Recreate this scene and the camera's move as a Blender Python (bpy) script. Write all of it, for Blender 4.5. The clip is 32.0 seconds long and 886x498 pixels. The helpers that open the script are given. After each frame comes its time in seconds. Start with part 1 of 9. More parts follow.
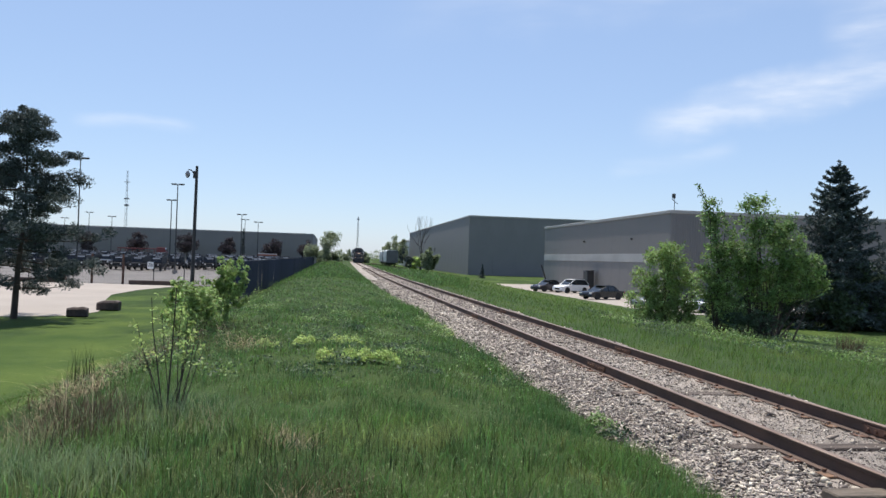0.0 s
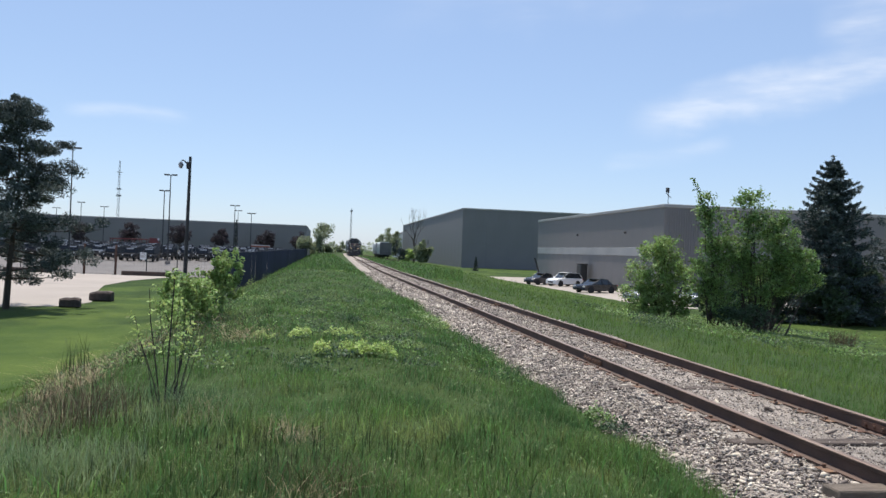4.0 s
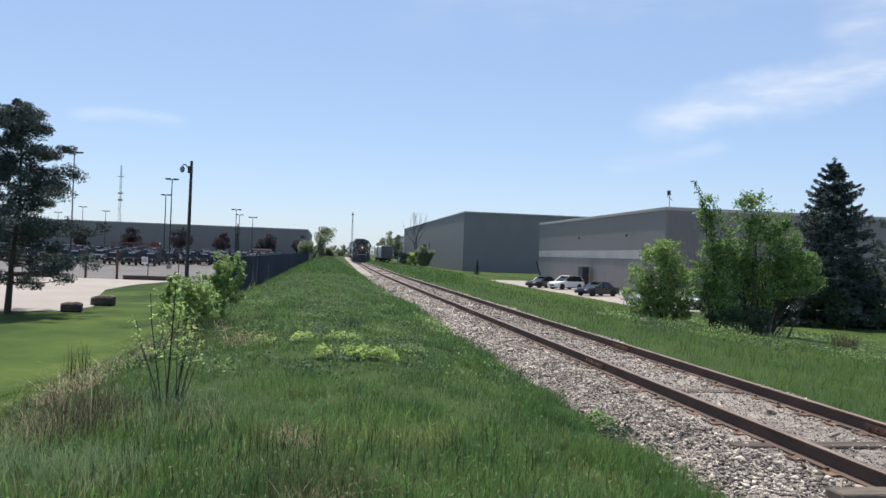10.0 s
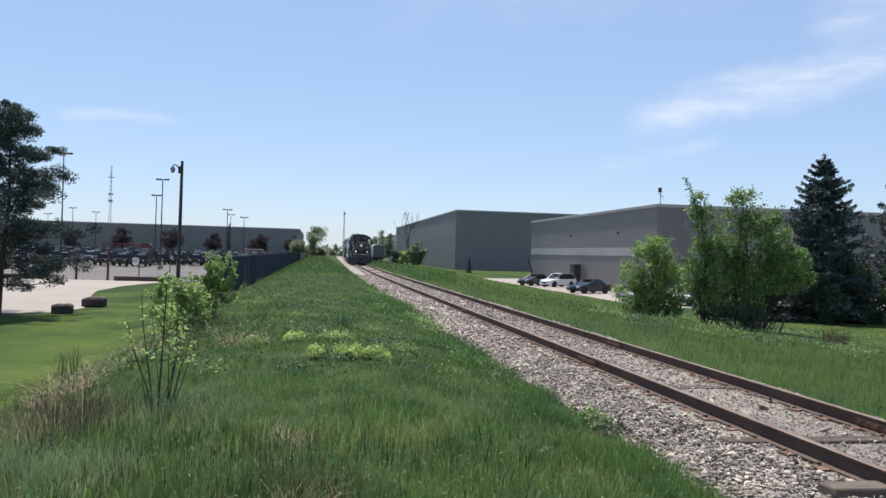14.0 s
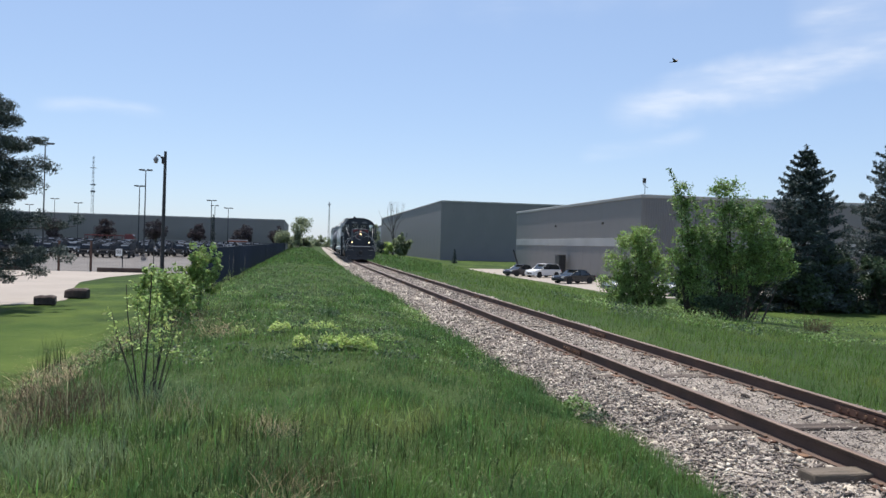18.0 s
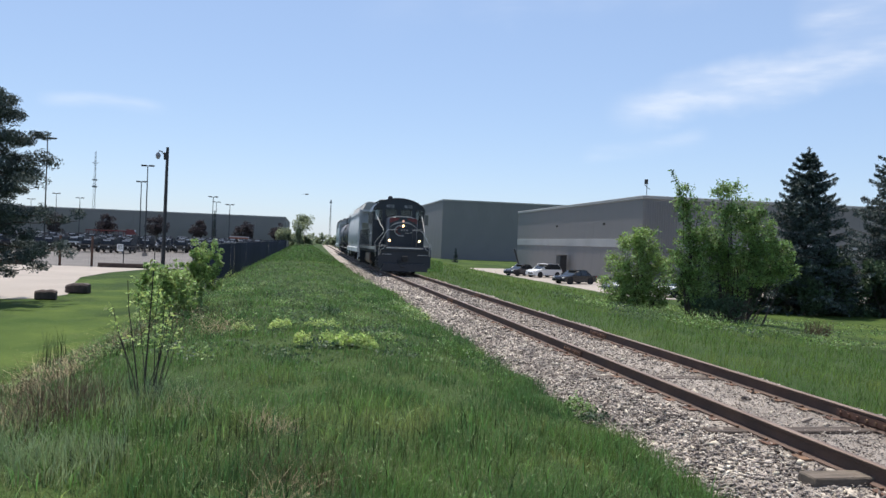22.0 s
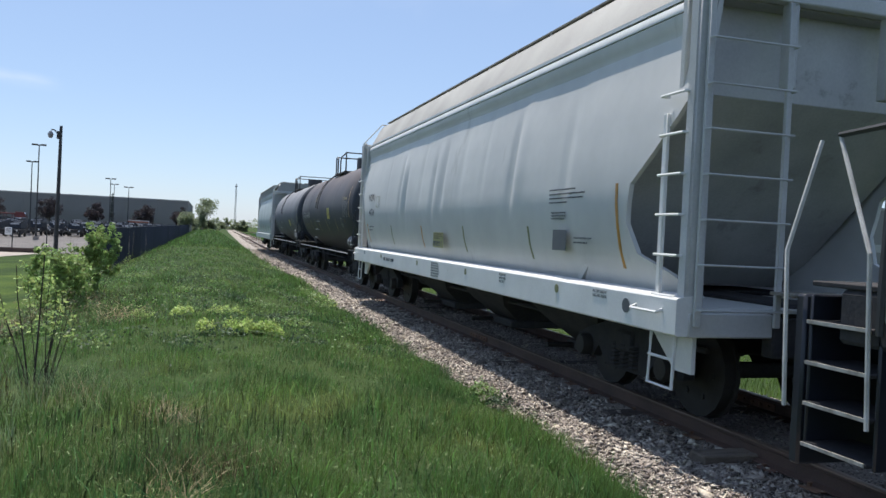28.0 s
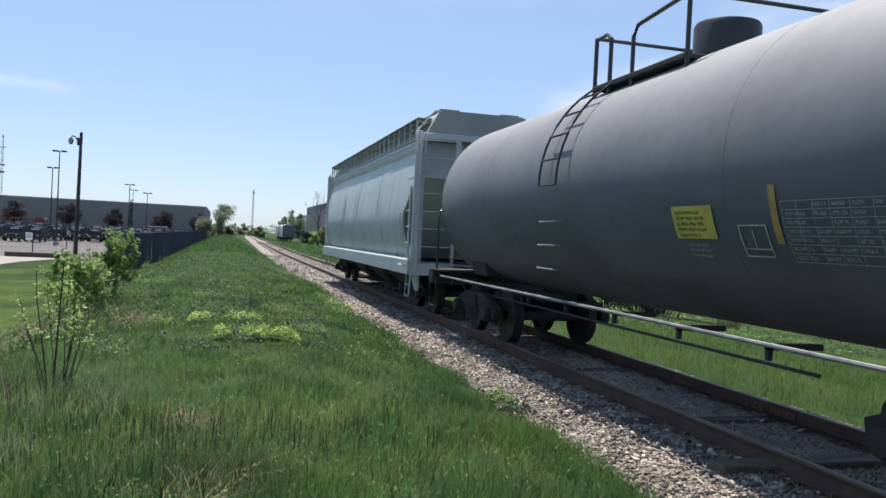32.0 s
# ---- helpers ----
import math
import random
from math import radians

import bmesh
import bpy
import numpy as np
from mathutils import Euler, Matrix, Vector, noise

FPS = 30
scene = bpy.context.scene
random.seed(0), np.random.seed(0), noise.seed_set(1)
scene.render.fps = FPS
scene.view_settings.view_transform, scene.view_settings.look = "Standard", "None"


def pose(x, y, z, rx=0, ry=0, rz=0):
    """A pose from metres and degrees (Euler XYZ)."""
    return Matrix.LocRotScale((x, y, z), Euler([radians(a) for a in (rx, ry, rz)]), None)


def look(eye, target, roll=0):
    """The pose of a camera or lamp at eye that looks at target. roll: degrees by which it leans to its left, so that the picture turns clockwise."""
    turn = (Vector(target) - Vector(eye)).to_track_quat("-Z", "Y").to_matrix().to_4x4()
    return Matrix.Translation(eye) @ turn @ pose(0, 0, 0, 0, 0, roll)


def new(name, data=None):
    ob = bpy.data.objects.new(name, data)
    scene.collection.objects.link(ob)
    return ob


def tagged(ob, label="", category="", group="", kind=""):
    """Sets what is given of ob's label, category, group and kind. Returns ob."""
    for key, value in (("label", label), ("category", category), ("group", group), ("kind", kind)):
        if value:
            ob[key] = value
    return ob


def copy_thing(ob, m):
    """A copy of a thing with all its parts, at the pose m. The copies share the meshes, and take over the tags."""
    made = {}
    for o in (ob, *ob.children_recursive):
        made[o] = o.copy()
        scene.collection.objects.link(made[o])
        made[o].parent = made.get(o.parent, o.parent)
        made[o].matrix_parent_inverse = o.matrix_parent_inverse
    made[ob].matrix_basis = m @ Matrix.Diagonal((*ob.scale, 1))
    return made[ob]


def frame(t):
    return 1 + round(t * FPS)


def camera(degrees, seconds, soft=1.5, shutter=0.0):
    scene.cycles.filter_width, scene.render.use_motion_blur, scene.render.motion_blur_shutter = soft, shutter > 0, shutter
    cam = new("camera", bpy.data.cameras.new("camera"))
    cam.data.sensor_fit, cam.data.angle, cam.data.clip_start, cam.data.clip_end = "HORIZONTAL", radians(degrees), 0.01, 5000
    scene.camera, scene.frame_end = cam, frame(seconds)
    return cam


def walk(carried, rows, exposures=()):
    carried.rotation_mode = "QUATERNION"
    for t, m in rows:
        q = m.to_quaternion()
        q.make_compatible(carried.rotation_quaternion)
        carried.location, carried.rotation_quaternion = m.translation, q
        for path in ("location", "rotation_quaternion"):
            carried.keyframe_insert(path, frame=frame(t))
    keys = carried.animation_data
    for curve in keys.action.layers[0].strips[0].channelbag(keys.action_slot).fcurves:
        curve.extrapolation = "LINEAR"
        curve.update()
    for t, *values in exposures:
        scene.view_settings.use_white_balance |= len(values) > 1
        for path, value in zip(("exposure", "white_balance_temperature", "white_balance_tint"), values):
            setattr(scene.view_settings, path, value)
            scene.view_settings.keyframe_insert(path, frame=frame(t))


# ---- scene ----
# The camera is held by hand on the grass beside the line, 1.69 m above the rail heads.
# Rows: seconds, x, y, z, yaw, pitch, roll. The track runs along y, its centre at x = 0, rail tops at z = 0.
cam = camera(58.0, 32.0)
PATH = [
    (0, -5.457, -0.058, 1.691, -7.974, 0.782, 1.903),
    (0.5, -5.450, -0.057, 1.693, -7.838, 0.625, 2.377),
    (1, -5.463, -0.038, 1.697, -7.817, 0.555, 2.892),
    (1.5, -5.494, -0.024, 1.696, -8.300, 0.374, 2.217),
    (2, -5.502, -0.032, 1.697, -8.570, 0.089, 1.899),
    (2.5, -5.514, -0.030, 1.699, -8.692, 0.148, 2.019),
    (3, -5.519, -0.015, 1.701, -8.782, 0.305, 2.240),
    (3.5, -5.523, -0.006, 1.695, -8.474, 0.260, 2.247),
    (5.5, -5.523, 0.005, 1.689, -8.620, 0.295, 2.246),
    (6, -5.527, -0.013, 1.696, -8.665, 0.560, 2.162),
    (6.5, -5.527, -0.011, 1.694, -8.611, 0.582, 2.035),
    (7, -5.528, 0.000, 1.689, -8.203, 0.445, 2.389),
    (7.5, -5.529, 0.010, 1.689, -8.098, 0.480, 2.539),
    (8, -5.523, 0.012, 1.695, -8.204, 0.534, 2.302),
    (8.5, -5.524, 0.013, 1.692, -8.305, 0.671, 2.217),
    (9, -5.526, 0.004, 1.692, -8.560, 0.784, 2.293),
    (9.5, -5.525, 0.014, 1.692, -8.642, 0.672, 2.236),
    (10, -5.523, 0.011, 1.692, -8.382, 0.507, 2.103),
    (10.5, -5.521, 0.013, 1.690, -8.203, 0.568, 2.054),
    (11, -5.521, 0.020, 1.688, -8.334, 0.924, 2.013),
    (11.5, -5.524, 0.010, 1.688, -8.685, 1.151, 2.044),
    (12, -5.524, -0.001, 1.693, -8.923, 0.962, 2.146),
    (12.5, -5.523, 0.011, 1.692, -8.880, 0.309, 2.183),
    (13, -5.528, 0.008, 1.693, -8.672, -0.049, 2.080),
    (13.5, -5.523, 0.024, 1.691, -8.790, 0.168, 1.885),
    (15.5, -5.518, -0.025, 1.693, -9.086, 0.837, 1.295),
    (16, -5.514, -0.019, 1.691, -8.705, 0.938, 1.541),
    (16.5, -5.505, -0.012, 1.695, -8.361, 0.928, 1.587),
    (17, -5.499, -0.007, 1.691, -8.652, 0.631, 1.803),
    (17.5, -5.509, -0.009, 1.694, -9.807, 0.063, 1.601),
    (18, -5.526, -0.011, 1.688, -10.023, -0.216, 1.585),
    (18.5, -5.520, -0.013, 1.691, -9.523, -0.501, 1.900),
    (19, -5.523, -0.011, 1.693, -9.409, -0.376, 1.950),
    (19.5, -5.524, -0.021, 1.696, -9.435, -0.202, 1.917),
    (20, -5.530, -0.026, 1.691, -9.682, 0.036, 2.026),
    (20.5, -5.526, -0.018, 1.692, -9.898, 0.239, 1.879),
    (21, -5.523, -0.019, 1.696, -10.050, 0.252, 1.926),
    (21.5, -5.536, -0.007, 1.694, -10.062, -0.073, 2.125),
    (22, -5.536, 0.001, 1.687, -9.958, -0.296, 2.207),
    (22.5, -5.534, 0.018, 1.688, -10.365, -0.222, 2.052),
    (23, -5.534, -0.003, 1.688, -11.246, -0.157, 1.891),
    (23.5, -5.534, -0.007, 1.692, -11.673, -0.441, 2.057),
    (24, -5.531, 0.008, 1.687, -11.792, -0.661, 2.305),
    (24.5, -5.530, 0.006, 1.691, -11.862, -0.604, 2.215),
    (25, -5.531, -0.003, 1.688, -12.806, -0.399, 2.140),
    (25.2, -5.530, 0.000, 1.688, -13.474, -0.360, 2.180),
    (25.5, -5.524, -0.021, 1.703, -14.695, -0.258, 2.177),
    (27.5, -5.527, -0.018, 1.689, -17.322, 0.026, 2.450),
    (27.8, -5.530, 0.000, 1.688, -16.790, -0.605, 2.526),
    (28, -5.528, -0.010, 1.685, -16.529, -0.955, 2.762),
    (28.5, -5.534, 0.024, 1.681, -15.766, -2.264, 2.934),
    (29, -5.526, 0.031, 1.683, -15.979, -2.260, 2.764),
    (29.5, -5.529, 0.017, 1.683, -15.210, -1.874, 2.569),
    (30, -5.529, 0.025, 1.681, -14.717, -1.289, 2.490),
    (30.5, -5.523, 0.015, 1.685, -15.157, -0.664, 2.290),
    (31, -5.528, 0.008, 1.681, -15.571, -0.453, 2.510),
    (31.5, -5.515, -0.014, 1.686, -15.491, -0.622, 2.608),
    (32, -5.528, 0.012, 1.689, -15.355, -0.582, 2.862),
]
walk(cam, [(t, pose(x, y, z, 90 + pitch, 0, yaw) @ pose(0, 0, 0, 0, 0, roll)) for t, x, y, z, yaw, pitch, roll in PATH],
     ((0, 0.37), (26, 0.38), (28.5, 0.40), (30, 0.42), (31, 0.47), (32, 0.45)))

# ---- light ----
STREAKS = (
    ((0.395, 0.895, 0.168), (0.64, 0.75, 0.236), 0.034, 0.66),
    ((0.545, 0.80, 0.262), (0.66, 0.705, 0.285), 0.042, 0.5),
    ((0.345, 0.925, 0.115), (0.45, 0.875, 0.135), 0.016, 0.22),
    ((-0.28, 0.95, 0.145), (-0.175, 0.975, 0.145), 0.012, 0.3),
    ((0.15, 0.94, 0.30), (0.75, 0.60, 0.32), 0.06, 0.16),
)
SUN = Vector((-0.055, 0.40, 1.0)).normalized()
SUN_EL = math.asin(SUN.z)
world = bpy.data.worlds.new("sky")
scene.world = world
world.use_nodes = True
wn, wl = world.node_tree.nodes, world.node_tree.links
wn.clear()
w_out, w_bg, w_sky = wn.new("ShaderNodeOutputWorld"), wn.new("ShaderNodeBackground"), wn.new("ShaderNodeTexSky")
w_sky.sky_type, w_sky.sun_disc = "NISHITA", False
w_sky.sun_elevation, w_sky.sun_rotation = SUN_EL, math.atan2(SUN.x, SUN.y)
w_sky.altitude, w_sky.air_density, w_sky.dust_density, w_sky.ozone_density = 200, 0.9, 0.5, 1.6
w_bg.inputs["Strength"].default_value = 0.100
# thin cirrus: streaks along great circles of the sky, torn by noise
def streak(d1, d2, width, strength, previous):
    """Mixes one streak from direction d1 to d2 over the previous colour."""
    d1, d2 = Vector(d1).normalized(), Vector(d2).normalized()
    across, mid = d1.cross(d2).normalized(), (d1 + d2).normalized()
    reach = mid.angle(d1) * 1.15
    def dot(v, socket):
        k = wn.new("ShaderNodeVectorMath")
        k.operation = "DOT_PRODUCT"
        k.inputs[1].default_value = v
        wl.new(socket, k.inputs[0])
        return k.outputs["Value"]
    def fade(socket, lo, hi, curve="SMOOTHSTEP"):
        k = wn.new("ShaderNodeMapRange")
        k.interpolation_type = curve
        k.inputs["From Min"].default_value, k.inputs["From Max"].default_value = lo, hi
        wl.new(socket, k.inputs["Value"])
        return k.outputs["Result"]
    def op(kind, a, b):
        k = wn.new("ShaderNodeMath")
        k.operation = kind
        for i, v in enumerate((a, b)):
            if isinstance(v, float):
                k.inputs[i].default_value = v
            else:
                wl.new(v, k.inputs[i])
        return k.outputs["Value"]
    warp = wn.new("ShaderNodeTexNoise")
    warp.inputs["Scale"].default_value, warp.inputs["Detail"].default_value, warp.inputs["Roughness"].default_value = 7.0, 6, 0.5
    wl.new(w_co.outputs["Generated"], warp.inputs["Vector"])
    bent = op("ADD", dot(across, w_co.outputs["Generated"]), op("MULTIPLY", op("SUBTRACT", warp.outputs["Fac"], 0.5), width * 2.4))
    core = fade(op("ABSOLUTE", bent, 0.0), width, 0.0)
    along = fade(dot(mid, w_co.outputs["Generated"]), math.cos(reach * 1.2), math.cos(reach * 0.55))
    wl.new(w_map.outputs["Vector"], w_n1.inputs["Vector"])
    torn = fade(w_n1.outputs["Fac"], 0.32, 0.66)
    fac = op("MULTIPLY", op("MULTIPLY", core, along), op("MULTIPLY", op("ADD", op("MULTIPLY", torn, 0.75), 0.25), strength))
    mix = wn.new("ShaderNodeMixRGB")
    wl.new(fac, mix.inputs["Fac"])
    wl.new(previous, mix.inputs["Color1"])
    mix.inputs["Color2"].default_value = (8.0, 8.2, 8.6, 1)
    return mix.outputs["Color"]


w_co, w_map, w_n1 = wn.new("ShaderNodeTexCoord"), wn.new("ShaderNodeMapping"), wn.new("ShaderNodeTexNoise")
w_map.inputs["Rotation"].default_value, w_map.inputs["Scale"].default_value = (0, radians(-14), radians(35)), (2.0, 1.2, 9.0)
wl.new(w_co.outputs["Generated"], w_map.inputs["Vector"])
w_n1.inputs["Scale"].default_value, w_n1.inputs["Detail"].default_value, w_n1.inputs["Roughness"].default_value = 4.0, 6, 0.5
veil = wn.new("ShaderNodeMixRGB")
veil.inputs["Fac"].default_value, veil.inputs["Color2"].default_value = 0.42, (3.75, 5.2, 8.1, 1)
wl.new(w_sky.outputs["Color"], veil.inputs["Color1"])
sky_colour = veil.outputs["Color"]
for d1, d2, width, strength in STREAKS:
    sky_colour = streak(d1, d2, width, strength, sky_colour)
wl.new(sky_colour, w_bg.inputs["Color"])
wl.new(w_bg.outputs["Background"], w_out.inputs["Surface"])
sun = new("sun", bpy.data.lights.new("sun", "SUN"))
sun.data.energy, sun.data.angle, sun.data.color = 5.0, radians(0.53), (1.0, 0.945, 0.865)
sun.matrix_world = look(SUN * 50, (0, 0, 0))

# ---- materials ----
MATS = {}


def surf(name, a, b=None, scale=3.0, rough=0.8, metal=0.0, bump=0.0, bscale=40.0, fine=0.25, stretch=(1, 1, 1),
         island=0.0, obrand=0.0, thin=0.0, stain=None, stain_at=0.62, stain_scale=1.0, stain_stretch=(1, 1, 1), emit=0.0, spec=0.5, lit_dust=None):
    """A procedural surface: two tones in large patches, fine grain, relief, and stains of a third tone."""
    if name in MATS:
        return MATS[name]
    b = b or tuple(c * 0.8 for c in a)
    m = MATS[name] = bpy.data.materials.new(name)
    m.use_nodes = True
    n, l = m.node_tree.nodes, m.node_tree.links
    bs, out = n["Principled BSDF"], n["Material Output"]
    co, mp = n.new("ShaderNodeTexCoord"), n.new("ShaderNodeMapping")
    mp.inputs["Scale"].default_value = stretch
    l.new(co.outputs["Object"], mp.inputs["Vector"])
    big, small = n.new("ShaderNodeTexNoise"), n.new("ShaderNodeTexNoise")
    big.inputs["Scale"].default_value, big.inputs["Detail"].default_value = scale, 5
    small.inputs["Scale"].default_value, small.inputs["Detail"].default_value = bscale, 3
    l.new(mp.outputs["Vector"], big.inputs["Vector"])
    l.new(mp.outputs["Vector"], small.inputs["Vector"])
    ramp = n.new("ShaderNodeMapRange")
    ramp.inputs["From Min"].default_value, ramp.inputs["From Max"].default_value = 0.35, 0.65
    l.new(big.outputs["Fac"], ramp.inputs["Value"])
    mix = n.new("ShaderNodeMixRGB")
    mix.inputs["Color1"].default_value, mix.inputs["Color2"].default_value = (*a, 1), (*b, 1)
    l.new(ramp.outputs["Result"], mix.inputs["Fac"])
    colour = mix.outputs["Color"]
    if stain:
        sm, sn, sr, sx = n.new("ShaderNodeMapping"), n.new("ShaderNodeTexNoise"), n.new("ShaderNodeMapRange"), n.new("ShaderNodeMixRGB")
        sm.inputs["Scale"].default_value, sm.inputs["Location"].default_value = stain_stretch, (3.7, 1.3, 8.1)
        l.new(co.outputs["Object"], sm.inputs["Vector"])
        l.new(sm.outputs["Vector"], sn.inputs["Vector"])
        sn.inputs["Scale"].default_value, sn.inputs["Detail"].default_value, sn.inputs["Roughness"].default_value = stain_scale, 6, 0.65
        sr.inputs["From Min"].default_value, sr.inputs["From Max"].default_value = stain_at, stain_at + 0.12
        l.new(sn.outputs["Fac"], sr.inputs["Value"])
        l.new(sr.outputs["Result"], sx.inputs["Fac"])
        l.new(colour, sx.inputs["Color1"])
        sx.inputs["Color2"].default_value = (*stain, 1)
        colour = sx.outputs["Color"]
    if lit_dust:
        # settled dust together with painted light on the upper part of a thing: its colour, and the heights where it
        # sets in and is full
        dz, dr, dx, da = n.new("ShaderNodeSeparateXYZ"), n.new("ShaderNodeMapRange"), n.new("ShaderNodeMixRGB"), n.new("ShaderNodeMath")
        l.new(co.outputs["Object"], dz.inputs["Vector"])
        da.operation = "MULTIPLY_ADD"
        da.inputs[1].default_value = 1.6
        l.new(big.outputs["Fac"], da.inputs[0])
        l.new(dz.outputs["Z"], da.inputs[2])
        dr.inputs["From Min"].default_value, dr.inputs["From Max"].default_value = lit_dust[1] + 0.8, lit_dust[2] + 0.8
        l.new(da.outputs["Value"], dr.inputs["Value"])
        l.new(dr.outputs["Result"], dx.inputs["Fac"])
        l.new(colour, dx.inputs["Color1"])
        dx.inputs["Color2"].default_value = (*lit_dust[0], 1)
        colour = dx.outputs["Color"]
    val = n.new("ShaderNodeMapRange")
    val.inputs["To Min"].default_value, val.inputs["To Max"].default_value = 1 - fine, 1 + fine
    l.new(small.outputs["Fac"], val.inputs["Value"])
    hsv = n.new("ShaderNodeHueSaturation")
    l.new(colour, hsv.inputs["Color"])
    value = val.outputs["Result"]
    for amount, node, socket in ((island, "ShaderNodeNewGeometry", "Random Per Island"), (obrand, "ShaderNodeObjectInfo", "Random")):
        if amount:
            src, mr, mu = n.new(node), n.new("ShaderNodeMapRange"), n.new("ShaderNodeMath")
            mr.inputs["To Min"].default_value, mr.inputs["To Max"].default_value = 1 - amount, 1 + amount
            l.new(src.outputs[socket], mr.inputs["Value"])
            mu.operation = "MULTIPLY"
            l.new(value, mu.inputs[0])
            l.new(mr.outputs["Result"], mu.inputs[1])
            value = mu.outputs["Value"]
            hr = n.new("ShaderNodeMapRange")
            hr.inputs["To Min"].default_value, hr.inputs["To Max"].default_value = 0.5 - 0.035 * amount, 0.5 + 0.035 * amount
            l.new(src.outputs[socket], hr.inputs["Value"])
            l.new(hr.outputs["Result"], hsv.inputs["Hue"])
    l.new(value, hsv.inputs["Value"])
    l.new(hsv.outputs["Color"], bs.inputs["Base Color"])
    bs.inputs["Roughness"].default_value, bs.inputs["Metallic"].default_value = rough, metal
    bs.inputs["Specular IOR Level"].default_value = spec
    if bump:
        bp = n.new("ShaderNodeBump")
        bp.inputs["Strength"].default_value, bp.inputs["Distance"].default_value = 1.0, bump
        l.new(small.outputs["Fac"], bp.inputs["Height"])
        l.new(bp.outputs["Normal"], bs.inputs["Normal"])
    if emit:
        bs.inputs["Emission Color"].default_value, bs.inputs["Emission Strength"].default_value = (*a, 1), emit
    if thin:
        tr, mx = n.new("ShaderNodeBsdfTranslucent"), n.new("ShaderNodeMixShader")
        l.new(hsv.outputs["Color"], tr.inputs["Color"])
        mx.inputs["Fac"].default_value = thin
        l.new(bs.outputs["BSDF"], mx.inputs[1])
        l.new(tr.outputs["BSDF"], mx.inputs[2])
        l.new(mx.outputs["Shader"], out.inputs["Surface"])
    return m


def glass(name, tint=(0.02, 0.025, 0.03)):
    if name not in MATS:
        m = MATS[name] = bpy.data.materials.new(name)
        m.use_nodes = True
        b = m.node_tree.nodes["Principled BSDF"]
        b.inputs["Base Color"].default_value, b.inputs["Roughness"].default_value = (*tint, 1), 0.04
        b.inputs["Specular IOR Level"].default_value = 0.7
    return MATS[name]


# ---- mesh tools ----
class Mesh:
    """Collects rings, boxes and tubes into one mesh."""

    def __init__(self):
        self.v, self.f = [], []

    def add(self, verts, faces):
        k = len(self.v)
        self.v += [tuple(p) for p in verts]
        self.f += [tuple(i + k for i in f) for f in faces]
        return self

    def box(self, x0, x1, y0, y1, z0, z1, c=0.0, m=None):
        """A box with edges cut off by c."""
        x0, x1, y0, y1, z0, z1 = min(x0, x1), max(x0, x1), min(y0, y1), max(y0, y1), min(z0, z1), max(z0, z1)
        if c <= 0:
            vs = [(x, y, z) for z in (z0, z1) for y in (y0, y1) for x in (x0, x1)]
            fs = [(0, 2, 3, 1), (4, 5, 7, 6), (0, 1, 5, 4), (2, 6, 7, 3), (0, 4, 6, 2), (1, 3, 7, 5)]
        else:
            c = min(c, (x1 - x0) * 0.45, (y1 - y0) * 0.45, (z1 - z0) * 0.45)
            def ring(d, z):
                return [(x0 + d, y0 + c, z), (x0 + c, y0 + d, z), (x1 - c, y0 + d, z), (x1 - d, y0 + c, z),
                        (x1 - d, y1 - c, z), (x1 - c, y1 - d, z), (x0 + c, y1 - d, z), (x0 + d, y1 - c, z)]
            vs = ring(c, z0) + ring(0, z0 + c) + ring(0, z1 - c) + ring(c, z1)
            vs = [(p[0], p[1], p[2]) for p in vs]
            fs = [tuple(range(7, -1, -1)), tuple(range(24, 32))]
            fs += [(8 * r + i, 8 * r + (i + 1) % 8, 8 * r + 8 + (i + 1) % 8, 8 * r + 8 + i) for r in range(3) for i in range(8)]
        if m is not None:
            vs = [m @ Vector(p) for p in vs]
        return self.add(vs, fs)

    def tube(self, points, r, n=8, caps=True, r1=None):
        """A round bar along points; r may end as r1."""
        pts = [Vector(p) for p in points]
        rings = []
        for i, p in enumerate(pts):
            d = (pts[min(i + 1, len(pts) - 1)] - pts[max(i - 1, 0)]).normalized()
            up = Vector((0, 0, 1)) if abs(d.z) < 0.9 else Vector((1, 0, 0))
            a = d.cross(up).normalized()
            b = a.cross(d)
            rr = r if r1 is None else r + (r1 - r) * i / max(1, len(pts) - 1)
            rings.append([p + (a * math.cos(2 * math.pi * k / n) + b * math.sin(2 * math.pi * k / n)) * rr for k in range(n)])
        vs = [q for ring in rings for q in ring]
        fs = [(i * n + k, i * n + (k + 1) % n, (i + 1) * n + (k + 1) % n, (i + 1) * n + k) for i in range(len(pts) - 1) for k in range(n)]
        if caps:
            fs += [tuple(range(n - 1, -1, -1)), tuple(range((len(pts) - 1) * n, len(pts) * n))]
        return self.add(vs, fs)

    def loft(self, rings, closed=True, caps=True):
        """Skin over rings of equal count."""
        n = len(rings[0])
        vs = [q for ring in rings for q in ring]
        last = n if closed else n - 1
        fs = [(i * n + k, i * n + (k + 1) % n, (i + 1) * n + (k + 1) % n, (i + 1) * n + k) for i in range(len(rings) - 1) for k in range(last)]
        if caps and closed:
            fs += [tuple(range(n - 1, -1, -1)), tuple(range((len(rings) - 1) * n, len(rings) * n))]
        return self.add(vs, fs)

    def prism(self, outline, axis, a, b):
        """An outline of pairs drawn out along an axis from a to b."""
        def put(p, t):
            return {"x": (t, p[0], p[1]), "y": (p[0], t, p[1]), "z": (p[0], p[1], t)}[axis]
        return self.loft([[put(p, a) for p in outline], [put(p, b) for p in outline]])

